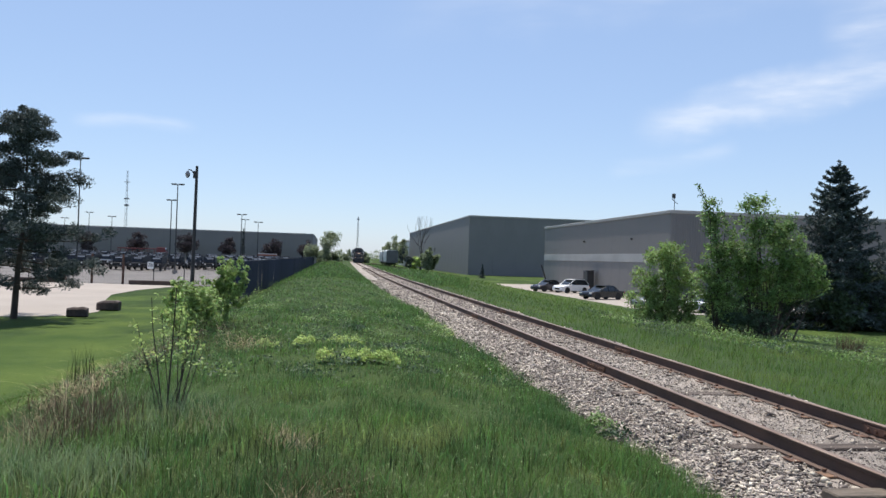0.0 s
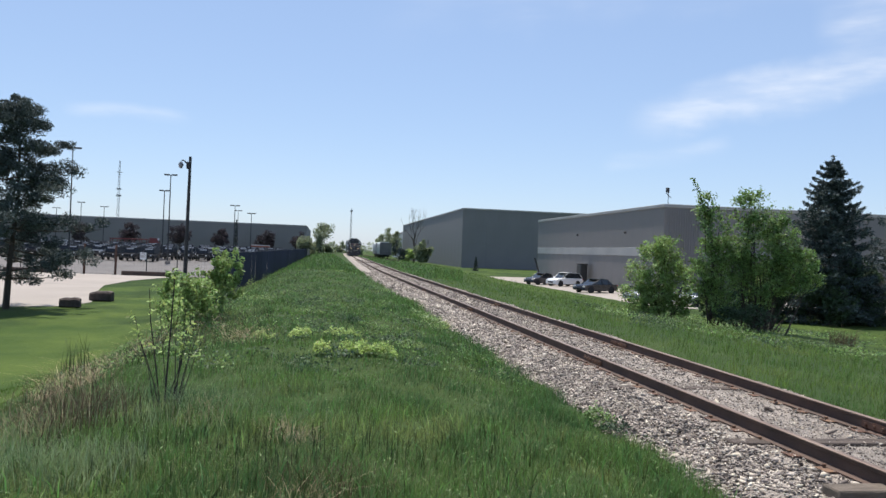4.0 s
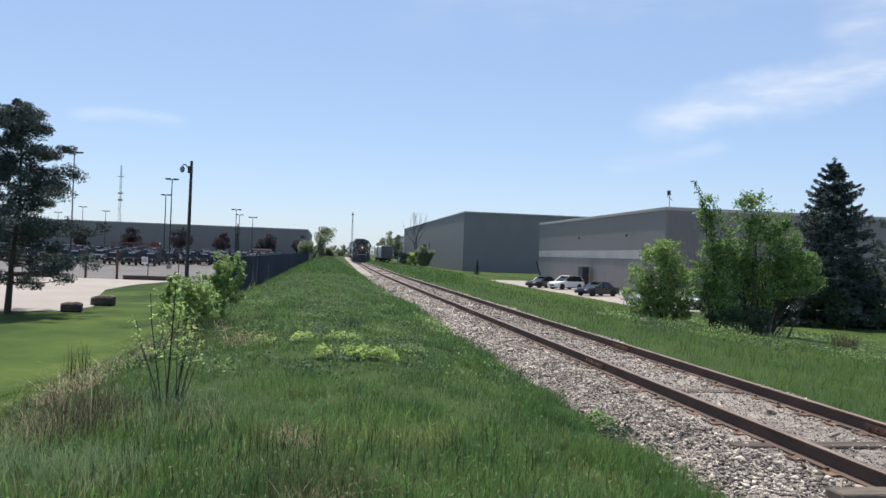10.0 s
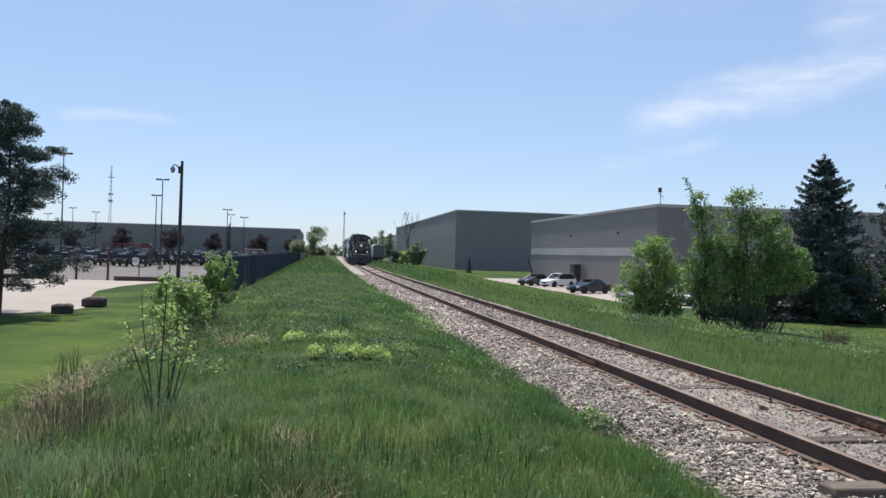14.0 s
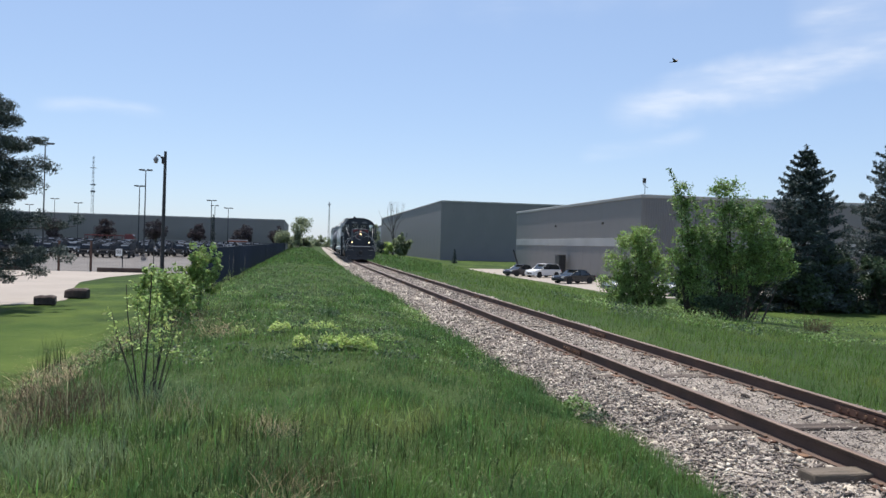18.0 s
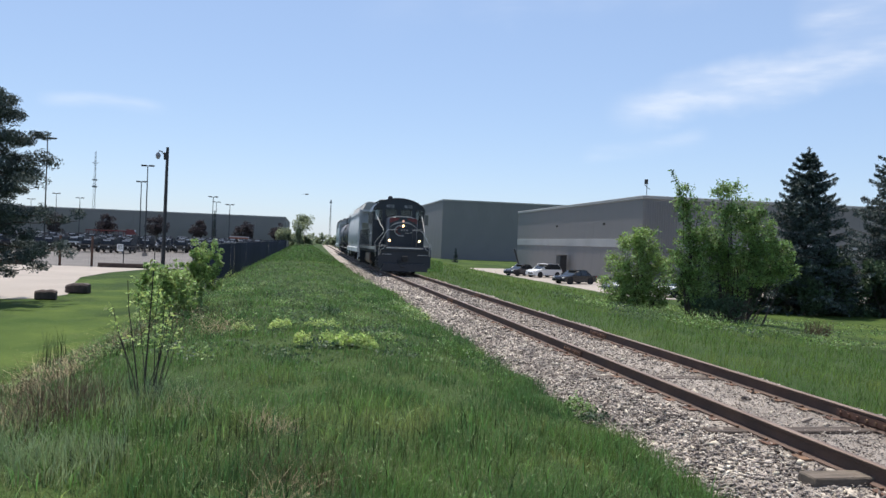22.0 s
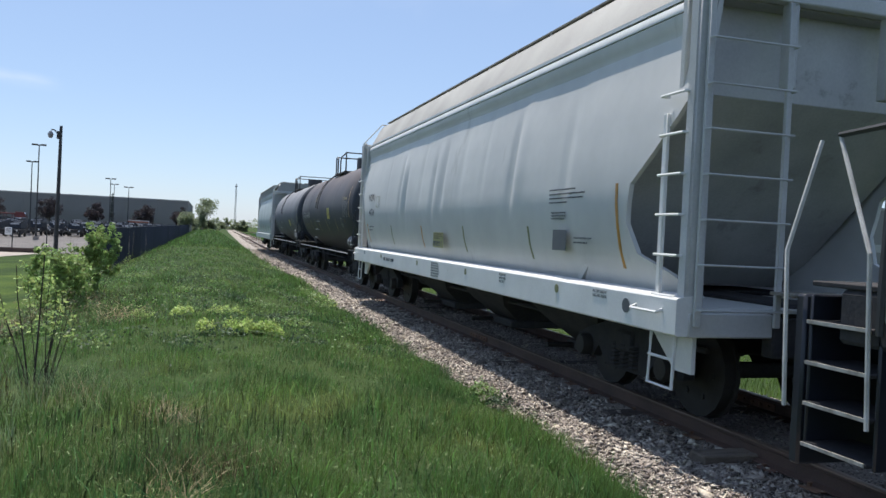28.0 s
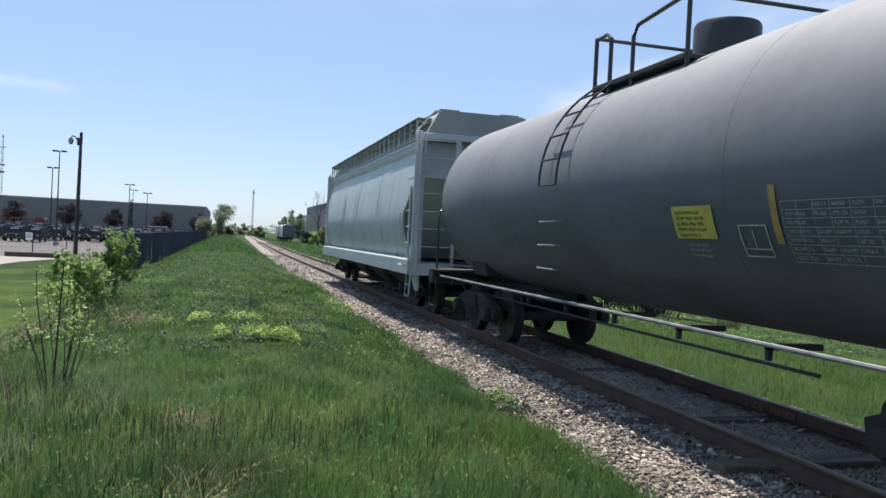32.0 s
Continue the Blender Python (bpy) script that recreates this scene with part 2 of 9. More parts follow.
    def lathe(self, prof, centre, axis="z", n=20):
        """Turns pairs (radius, height) round an axis through centre."""
        rings = []
        for r, h in prof:
            ring = []
            for k in range(n):
                c, s = r * math.cos(2 * math.pi * k / n), r * math.sin(2 * math.pi * k / n)
                ring.append({"z": (centre[0] + c, centre[1] + s, centre[2] + h), "x": (centre[0] + h, centre[1] + c, centre[2] + s),
                             "y": (centre[0] + s, centre[1] + h, centre[2] + c)}[axis])
            rings.append(ring)
        return self.loft(rings)

    def mesh(self, name, smooth=40):
        me = bpy.data.meshes.new(name)
        me.from_pydata(self.v, [], self.f)
        me.validate()
        b = bmesh.new()
        b.from_mesh(me)
        bmesh.ops.recalc_face_normals(b, faces=b.faces)
        b.to_mesh(me)
        b.free()
        if smooth:
            me.shade_smooth()
            me.set_sharp_from_angle(angle=radians(smooth))
        return me


def part(name, shape, material, parent=None, label="", smooth=40):
    """Links a shape as one mesh object under a thing or a part."""
    me = shape if isinstance(shape, bpy.types.Mesh) else shape.mesh(name, smooth)
    me.materials.clear()
    me.materials.append(material)
    ob = new(name, me)
    ob.parent = parent
    if label:
        ob["label"] = label
    return ob


def thing(name, label, category, m=None, group="", kind=""):
    """An Empty at the base of a thing, which carries its parts."""
    ob = tagged(new(name), label, category, group, kind)
    ob.empty_display_size = 0.2
    if m is not None:
        ob.matrix_basis = m
    return ob


def solid(name, shape, material, label, category="", group="", kind="", m=None, smooth=40):
    """A thing that is one mesh."""
    ob = part(name, shape, material, None, "", smooth)
    tagged(ob, label, category, group, kind)
    if m is not None:
        ob.matrix_basis = m
    return ob


def quads(name, verts, per, faces):
    """A mesh from an array of equal pieces: verts (n, per, 3), faces as index tuples inside a piece."""
    n = len(verts)
    me = bpy.data.meshes.new(name)
    flat = np.ascontiguousarray(verts.reshape(-1, 3), dtype=np.float32)
    me.vertices.add(len(flat))
    me.vertices.foreach_set("co", flat.ravel())
    base = (np.arange(n) * per)[:, None]
    loops = np.concatenate([base + np.array(f)[None, :] for f in faces], axis=1).ravel()
    sizes = np.tile([len(f) for f in faces], n)
    me.loops.add(len(loops))
    me.loops.foreach_set("vertex_index", loops.astype(np.int32))
    me.polygons.add(len(sizes))
    me.polygons.foreach_set("loop_start", np.concatenate([[0], np.cumsum(sizes)[:-1]]).astype(np.int32))
    me.update(calc_edges=True)
    return me


def words(text, size, bold=0.0):
    """A flat mesh of letters in the xy plane, its lower left corner at the origin."""
    cu = bpy.data.curves.new("words", "FONT")
    cu.body, cu.size, cu.offset, cu.resolution_u = text, size, bold, 2
    ob = new("words", cu)
    bpy.context.view_layer.update()
    me = bpy.data.meshes.new_from_object(ob.evaluated_get(bpy.context.evaluated_depsgraph_get()))
    bpy.data.objects.remove(ob)
    return me


# Frame in which text on a car's left side (facing -x) reads from the front of the train to its rear.
SIDE = Matrix(((0, 0, -1, 0), (-1, 0, 0, 0), (0, 1, 0, 0), (0, 0, 0, 1)))
FRONT = Matrix(((1, 0, 0, 0), (0, 0, -1, 0), (0, 1, 0, 0), (0, 0, 0, 1)))

# ---- ground ----
LEFT_LOW, RIGHT_LOW = -1.5, -1.85
PROFILE_X = (-3000, -14, -12.2, -10.6, -9.2, -8.0, -6.6, -5.0, -3.4, -2.1, -1.6, 1.5, 2.0, 3.2, 6.0, 10.0, 14.0, 18.0, 20.0, 3000)
PROFILE_NEAR = (-1.5, -1.5, -1.42, -1.05, -0.45, -0.02, 0.10, 0.08, -0.08, -0.36, -0.42, -0.42, -0.36, -0.34, -0.55, -0.95, -1.25, -1.65, -1.85, -1.85)
PROFILE_FAR = (-1.5, -1.5, -1.42, -1.08, -0.62, -0.08, 0.06, 0.02, -0.15, -0.38, -0.42, -0.42, -0.36, -0.34, -0.42, -0.55, -0.75, -1.55, -1.85, -1.85)


def bumps(x, y):
    """Unevenness of the grass, in metres."""
    return (0.035 + 0.03 * np.clip((y - 8) / 6, 0, 1)) * np.sin(x * 2.1 + 1.3 * np.sin(y * 0.7)) * np.sin(y * 1.3 + 0.6 * x) + 0.02 * np.sin(x * 5.3 + y * 3.1) + 0.012 * np.sin(7.7 * y - 4.1 * x)


def ground_height(x, y):
    x, y = np.asarray(x, float), np.asarray(y, float)
    near, far = np.interp(x, PROFILE_X, PROFILE_NEAR), np.interp(x, PROFILE_X, PROFILE_FAR)
    k = np.where(x < 0, np.clip((y - 12) / 14, 0, 1), np.clip((y - 60) / 70, 0, 1))
    rough = np.clip((np.minimum(np.abs(x + 5.5), 40) < 6.2) * 1.0, 0.25, 1) * np.clip((200 - y) / 120, 0, 1) * (np.abs(x) > 1.9)
    return near * (1 - k) + far * k + bumps(x, y) * rough


gx = np.unique(np.concatenate([np.linspace(-14, 20, 137), np.linspace(-60, -14, 24), np.linspace(20, 60, 21), [-3000, -1500, -700, -300, -150, -90, 90, 150, 300, 700, 1500, 3000]]))
gy = np.unique(np.concatenate([np.linspace(-6, 30, 121), np.linspace(30, 90, 61), np.linspace(90, 260, 35), [-400, -200, -100, -50, -25, -12, 300, 360, 450, 600, 900, 1400, 2200, 3500]]))
XX, YY = np.meshgrid(gx, gy)
nx, ny = len(gx), len(gy)
ZZ = ground_height(XX, YY)
ground_mesh = bpy.data.meshes.new("ground")
idx = np.arange(nx * ny).reshape(ny, nx)
ground_mesh.from_pydata(np.stack([XX, YY, ZZ], -1).reshape(-1, 3).tolist(), [], np.stack([idx[:-1, :-1], idx[:-1, 1:], idx[1:, 1:], idx[1:, :-1]], -1).reshape(-1, 4).tolist())
ground_mesh.shade_smooth()
GRASS_SOIL = surf("grass_ground", (0.026, 0.050, 0.014), (0.042, 0.068, 0.018), scale=0.3, rough=0.95, bump=0.03, bscale=22, fine=0.5, spec=0.15,
                  stain=(0.10, 0.10, 0.045), stain_at=0.69, stain_scale=0.22)
LAWN_SOIL = surf("mown_lawn", (0.036, 0.066, 0.015), (0.072, 0.105, 0.023), scale=0.33, rough=0.95, bump=0.02, bscale=28, fine=0.55, spec=0.1, stain=(0.027, 0.048, 0.013), stain_at=0.47, stain_scale=0.22, stain_stretch=(1.0, 0.7, 1))
ground_ob = part("ground", ground_mesh, GRASS_SOIL)
ground_mesh.materials.append(LAWN_SOIL)
for face in ground_mesh.polygons:
    if face.center.x < -9.75 or face.center.x > 10.5:
        face.material_index = 1
tagged(ground_ob, "grassy ground with a low bank beside the railway", kind="structure")


def slab(name, outline, z, material, label, thick=0.12):
    """A paved area as a thin slab whose top lies at z."""
    return tagged(part(name, Mesh().prism(outline, "z", z - thick, z), material, smooth=0), label, kind="structure")


CONCRETE = surf("concrete_paving", (0.31, 0.27, 0.235), (0.27, 0.235, 0.205), scale=0.25, rough=0.9, bump=0.004, bscale=30, fine=0.12, stain=(0.235, 0.21, 0.185), stain_at=0.6, stain_scale=0.35)
ASPHALT = surf("worn_asphalt", (0.135, 0.122, 0.114), (0.105, 0.096, 0.09), scale=0.2, rough=0.92, bump=0.004, bscale=60, fine=0.2, stain=(0.2, 0.19, 0.18), stain_at=0.6, stain_scale=0.5)
slab("pavement_yard", [(-70, 38), (-19.6, 38.1), (-17.3, 39.1), (-16.9, 42), (-17.6, 46), (-19.1, 51.6), (-20.4, 58), (-20.4, 66), (-19.2, 73), (-18.2, 76.2), (-70, 76.2)], LEFT_LOW + 0.03, CONCRETE, "pale concrete yard beside a mown lawn")
LOT_Y, LOT_Z = (76.6, 98.0, 130.0, 165.0, 236.0), (-1.48, -1.42, -1.05, -0.62, -0.55)


def lot_height(y):
    """The car lot climbs gently away from the yard."""
    return float(np.interp(y, LOT_Y, LOT_Z))


lot = Mesh().loft([[(-160, y, z), (-12.5, y, z), (-12.5, y, -1.8), (-160, y, -1.8)] for y, z in zip(LOT_Y, LOT_Z)])
tagged(part("pavement_lot", lot, ASPHALT, smooth=0), "grey asphalt car lot behind a chain-link fence", kind="structure")
slab("pavement_parking", [(14.6, 60), (17.4, 57.0), (60, 57.0), (60, 80), (30.5, 80), (30.5, 127.5), (20.2, 124), (14.9, 78), (14.3, 66)], RIGHT_LOW + 0.05, CONCRETE, "pale concrete car park beside a grey building")

# ---- railway track ----
BALLAST = surf("ballast_fines", (0.34, 0.295, 0.255), (0.22, 0.19, 0.165), scale=2.5, rough=0.95, bump=0.03, bscale=55, fine=0.7, stain=(0.15, 0.105, 0.07), stain_at=0.6, stain_scale=0.9)
STONE = surf("ballast_stone", (0.42, 0.36, 0.31), (0.22, 0.187, 0.163), scale=3, rough=0.85, bump=0.004, bscale=90, fine=0.3, island=0.75)
RUST = surf("rusty_rail", (0.108, 0.064, 0.047), (0.072, 0.045, 0.035), scale=2.0, rough=0.75, metal=0.2, bump=0.002, bscale=70, fine=0.3)
RAIL_HEAD = surf("worn_rail_head", (0.23, 0.165, 0.125), (0.15, 0.098, 0.070), scale=3.0, rough=0.5, metal=0.45, fine=0.2, stretch=(4, 0.4, 1))
RUST_BRIGHT = surf("orange_rust", (0.17, 0.088, 0.052), (0.10, 0.054, 0.036), scale=6.0, rough=0.85, bump=0.002, fine=0.3, obrand=0.3)
TIE_WOOD = surf("weathered_tie", (0.135, 0.105, 0.083), (0.07, 0.054, 0.043), scale=2.0, rough=0.92, bump=0.008, bscale=24, fine=0.35, stretch=(1, 6, 3), obrand=0.3)

def bend(y):
    """The line swings a little to the right far ahead: the track's shift in x at a distance y."""
    y = np.asarray(y, float)
    return np.where(y < 50, 0.0, np.where(y < 82, 0.0165 * (y - 50) ** 2 / 64, 0.0165 * (y - 66)))


bed_x = (-2.35, -2.1, -1.85, -1.5, -1.2, -0.8, -0.3, 0.3, 0.8, 1.2, 1.5, 1.85, 2.1)
bed_z = (-0.52, -0.40, -0.305, -0.235, -0.20, -0.182, -0.190, -0.190, -0.182, -0.20, -0.24, -0.32, -0.45)
bed_y = np.concatenate([np.arange(-14, 60, 0.35), np.arange(60, 200, 2.0), np.arange(200, 421, 10.0)])
rng = np.random.default_rng(5)


def bed_shift(y):
    """How far the shoulders of the bed wander sideways."""
    return 0.07 * np.sin(y * 1.7) + 0.06 * np.sin(y * 0.61 + 2)


def bed_height(x, y):
    return np.interp(np.where(np.abs(x) > 1.4, x - bed_shift(y), x), bed_x, bed_z)


EDGE_Y = (3.0, 5.7, 7.0, 8.1, 8.7, 9.2, 10.3, 11.6, 13.0, 14.3, 15.6, 18.7, 22.0, 26.3, 32.0, 75.0)
EDGE_X = (-2.15, -2.06, -1.86, -1.60, -1.74, -2.00, -2.06, -1.90, -1.78, -1.95, -2.10, -1.99, -1.85, -1.78, -1.95, -1.70)


def grass_edge(y):
    """Where the grass of the bank gives way to ballast."""
    return np.interp(y, EDGE_Y, EDGE_X) + 0.05 * np.sin(y * 3.9) + 0.03 * np.sin(y * 9.7)


bed = Mesh()
rows_ = []
for y in bed_y:
    j = float(bed_shift(y)) + rng.normal(0, 0.012)
    rows_.append([(x + float(bend(y)) + (j if abs(x) > 1.4 else 0), y, z + rng.normal(0, 0.008)) for x, z in zip(bed_x, bed_z)])
bed.loft(rows_, closed=False)
trackbed = tagged(part("trackbed", bed, BALLAST), "crushed grey stone ballast bed of the track", kind="structure")


def stones(name, count, seed, sampler, lo, hi):
    """Broken stones: six-cornered, sharp-edged lumps, each turned and scaled by chance."""
    r = np.random.default_rng(seed)
    xyz, near = sampler(r, count)
    n = len(xyz)
    corners = np.array([(1, 0, 0), (-1, 0, 0), (0, 1, 0), (0, -1, 0), (0, 0, 1), (0, 0, -1)], float)
    v = corners[None] * r.uniform(0.75, 1.5, (n, 6, 1)) + r.uniform(-0.45, 0.45, (n, 6, 3))
    s = r.uniform(lo, hi, (n, 1, 1)) * r.uniform(0.4, 1.35, (n, 1, 3)) * near[:, None, None]
    v *= s
    v *= np.array([1.45, 0.85, 0.46])
    # turned about the upright, tilted a little
    a, t1, t2 = r.uniform(0, math.pi, n), r.normal(0, 0.22, n), r.normal(0, 0.22, n)
    q = np.stack([np.cos(a), t1 * np.cos(a) + t2 * np.sin(a), t1 * np.sin(a) - t2 * np.cos(a), np.sin(a)], -1)
    q /= np.linalg.norm(q, axis=1)[:, None]
    w, x, y, z = q.T
    rot = np.stack([1 - 2 * (y * y + z * z), 2 * (x * y - z * w), 2 * (x * z + y * w), 2 * (x * y + z * w), 1 - 2 * (x * x + z * z), 2 * (y * z - x * w),
                    2 * (x * z - y * w), 2 * (y * z + x * w), 1 - 2 * (x * x + y * y)], -1).reshape(n, 3, 3)
    v = np.einsum("nij,nkj->nki", rot, v) + xyz[:, None, :]
    return quads(name, v, 6, [(0, 2, 4), (2, 1, 4), (1, 3, 4), (3, 0, 4), (2, 0, 5), (1, 2, 5), (3, 1, 5), (0, 3, 5)])


r_ = random.Random(4)
TIES = []
y = -6.0
while y < 150:
    TIES.append((r_.uniform(-0.08, 0.08), y, r_.uniform(-0.028, 0.004), r_.uniform(-1.6, 1.6), r_.random() < 0.3))
    y += 0.56 + r_.uniform(-0.03, 0.03)
k = min(range(len(TIES)), key=lambda i: abs(TIES[i][1] - 6.05))
TIES[k] = (-0.02, 6.05, 0.045, 0.5, True)
OPEN_TIES = np.array([t[1] for t in TIES if t[4]])


def bed_sampler(r, n):
    t = r.uniform(0, 1, n)
    y = 3.0 * (70 / 3.0) ** t
    x = r.uniform(-2.25, 1.95, n)
    edge = np.where(x < 0, grass_edge(y) - 0.1, 1.75 + 0.12 * np.sin(y * 1.7))
    keep = np.where(x < 0, x > edge - 0.08 * r.exponential(1, n), x < edge + 0.06 * r.exponential(1, n)) & (np.abs(np.abs(x) - 0.75) > 0.085)
    gap = np.abs(y[:, None] - OPEN_TIES[None, :]).min(1)
    keep &= ~((gap < 0.12) & (np.abs(x) < 1.27) & (r.uniform(0, 1, n) < 0.72))
    x, y = x[keep], y[keep]
    z = bed_height(x, y) + r.uniform(-0.006, 0.024, len(x))
    fine_bed = np.where(np.abs(x) < 0.68, 0.8, 1.0)
    z += np.where(np.abs(x) < 0.68, 0.008, 0.0)
    return np.stack([x + bend(y), y, z], -1), np.clip(y / 13, 0.72, 2.4) * fine_bed


def behind_sampler(r, n):
    x, y = r.uniform(-2.2, 1.9, n), r.uniform(-13, 3.2, n)
    keep = (np.abs(np.abs(x) - 0.75) > 0.085)
    x, y = x[keep], y[keep]
    return np.stack([x, y, np.interp(x, bed_x, bed_z) + r.uniform(-0.012, 0.022, len(x))], -1), np.full(len(x), 1.5)


tagged(part("ballast_stones", stones("ballast_stones", 5500, 12, behind_sampler, 0.015, 0.03), STONE), "loose broken grey ballast stones along the rails", "ballast", kind="stuff")
def shoulder_sampler(r, n):
    y = 4.2 * (36 / 4.2) ** r.uniform(0, 1, n)
    x = -2.3 + 1.2 * r.uniform(0, 1, n)
    return np.stack([x, y, bed_height(x, y) + r.uniform(-0.004, 0.03, n)], -1), np.clip(y / 14, 0.9, 1.6)


tagged(part("ballast_stones", stones("ballast_stones", 22000, 13, shoulder_sampler, 0.010, 0.030), STONE), "loose broken grey ballast stones on the shoulder of the bed", "ballast", kind="stuff")
def slab_sampler(r, n):
    y = 4.2 * (30 / 4.2) ** r.uniform(0, 1, n)
    x = np.where(r.uniform(0, 1, n) < 0.75, r.uniform(-2.1, -0.9, n), r.uniform(-0.6, 0.6, n))
    return np.stack([x, y, bed_height(x, y) + 0.02], -1), np.ones(n)


BROWN_STONE = surf("tan_limestone_chip", (0.42, 0.36, 0.30), (0.28, 0.235, 0.195), scale=8, rough=0.9, bump=0.003, bscale=60, fine=0.3, island=0.7)
tagged(part("ballast_stones", stones("ballast_stones", 650, 14, slab_sampler, 0.020, 0.048), BROWN_STONE), "larger flat tan stones strewn over the ballast", "ballast", kind="stuff")
stone_mesh = stones("ballast_stones", 72000, 11, bed_sampler, 0.010, 0.026)
tagged(part("ballast_stones", stone_mesh, STONE), "loose broken grey ballast stones along the rails", "ballast", kind="stuff")


def rail(x, name):
    """A flat-bottomed rail of 0.17 m height, laid along y."""
    foot = [(-0.07, -0.172), (0.07, -0.172), (0.07, -0.16), (0.012, -0.142), (0.010, -0.045), (0.034, -0.034), (0.036, -0.012), (-0.036, -0.012), (-0.034, -0.034), (-0.010, -0.045), (-0.012, -0.142), (-0.07, -0.16)]
    ob = thing(name, "rusty steel rail with a worn bright head", "rail", pose(x, 0, 0), group="rails of the track")
    ys = [-14, 50, 56, 62, 68, 74, 82, 420]
    part("web", Mesh().loft([[(px + float(bend(yy)), yy, pz) for px, pz in foot] for yy in ys]), RUST, ob)
    top = [(-0.036, -0.0118), (0.036, -0.0118), (0.035, -0.004), (0.028, 0.0), (-0.028, 0.0), (-0.035, -0.004)]
    part("head", Mesh().loft([[(px + float(bend(yy)), yy, pz) for px, pz in top] for yy in ys]), RAIL_HEAD, ob, "worn running surface")
    return ob


rails = [rail(-0.753, "rail"), rail(0.753, "rail")]
bar = Mesh().box(-0.035, -0.013, -0.45, 0.45, -0.135, -0.045, 0.008)
bar_mesh = bar.mesh("joint_bar")
bolt = Mesh().lathe([(0.0, 0), (0.021, 0), (0.021, 0.022), (0.0, 0.024)], (0, 0, 0), "x", 6)
bolt_mesh = bolt.mesh("bolt")
for side, ys in ((0, (3.2, 13.5, 25.4, 37.3)), (1, (8.0, 16.2, 28.1, 40.0))):
    for y in ys:
        for s in (-1, 1):
            b_ = part("joint_bar", bar_mesh, RUST_BRIGHT, rails[side], "orange-rusted joint bar")
            b_.matrix_basis = pose(0, y, 0, 0, 0, 0 if s < 0 else 180)
            for dy in (-0.36, -0.22, -0.08, 0.08, 0.22, 0.36):
                o_ = part("bolt", bolt_mesh, RUST_BRIGHT, b_)
                o_.matrix_basis = pose(-0.057, dy, -0.09)

# the sleepers, half buried in stone
tie_mesh = Mesh().box(-1.3, 1.3, -0.115, 0.115, -0.36, -0.172, 0.014).mesh("tie")
plate_mesh = Mesh().box(-0.17, 0.17, -0.095, 0.095, -0.18, -0.1665, 0.004).mesh("tie_plate")
spike_mesh = Mesh().box(-0.012, 0.012, -0.012, 0.012, -0.172, -0.15).box(-0.018, 0.018, -0.018, 0.018, -0.152, -0.138, 0.005).mesh("spike")
ties_parent = thing("railway_track", "weathered wooden ties with steel plates and spikes under the rails", "track")
for x, y, z, turn, bare_tie in TIES:
    t_ = part("tie", tie_mesh, TIE_WOOD, ties_parent)
    t_.matrix_basis = pose(x + float(bend(y)), y, z + (0.012 if bare_tie else -0.03), 0, 0, turn)
    if y < 30:
        for s in (-0.753, 0.753):
            p_ = part("tie_plate", plate_mesh, RUST_BRIGHT, ties_parent)
            p_.matrix_basis = pose(s, y, 0.004)
            for dx, dy in ((-0.095, 0.06), (0.095, -0.06)):
                q_ = part("spike", spike_mesh, RUST_BRIGHT, ties_parent)
                q_.matrix_basis = pose(s + dx, y + dy, r_.uniform(-0.004, 0.012), 0, 0, r_.uniform(-8, 8))

# ---- buildings ----
CLAD = surf("grey_metal_cladding", (0.205, 0.196, 0.192), (0.185, 0.178, 0.174), scale=0.15, rough=0.75, bump=0.0, bscale=8, fine=0.06, stain=(0.16, 0.153, 0.148), stain_at=0.6, stain_scale=0.5, stain_stretch=(1, 1, 0.12))
CLAD_PALE = surf("pale_metal_trim", (0.40, 0.395, 0.385), (0.34, 0.335, 0.325), scale=0.3, rough=0.7, fine=0.08, stain=(0.28, 0.27, 0.26), stain_at=0.66, stain_scale=0.7)
CLAD_TOP = surf("roof_edge_metal", (0.36, 0.355, 0.345), (0.30, 0.295, 0.285), scale=0.4, rough=0.6, fine=0.08)
ROOFING = surf("flat_roof", (0.22, 0.22, 0.22), (0.18, 0.18, 0.18), scale=0.2, rough=0.9, fine=0.15)
CLAD_DARK = surf("dark_grey_cladding", (0.240, 0.226, 0.214), (0.212, 0.200, 0.190), scale=0.1, rough=0.8, fine=0.06, stain=(0.14, 0.135, 0.13), stain_at=0.62, stain_scale=0.3, stain_stretch=(1, 1, 0.1))


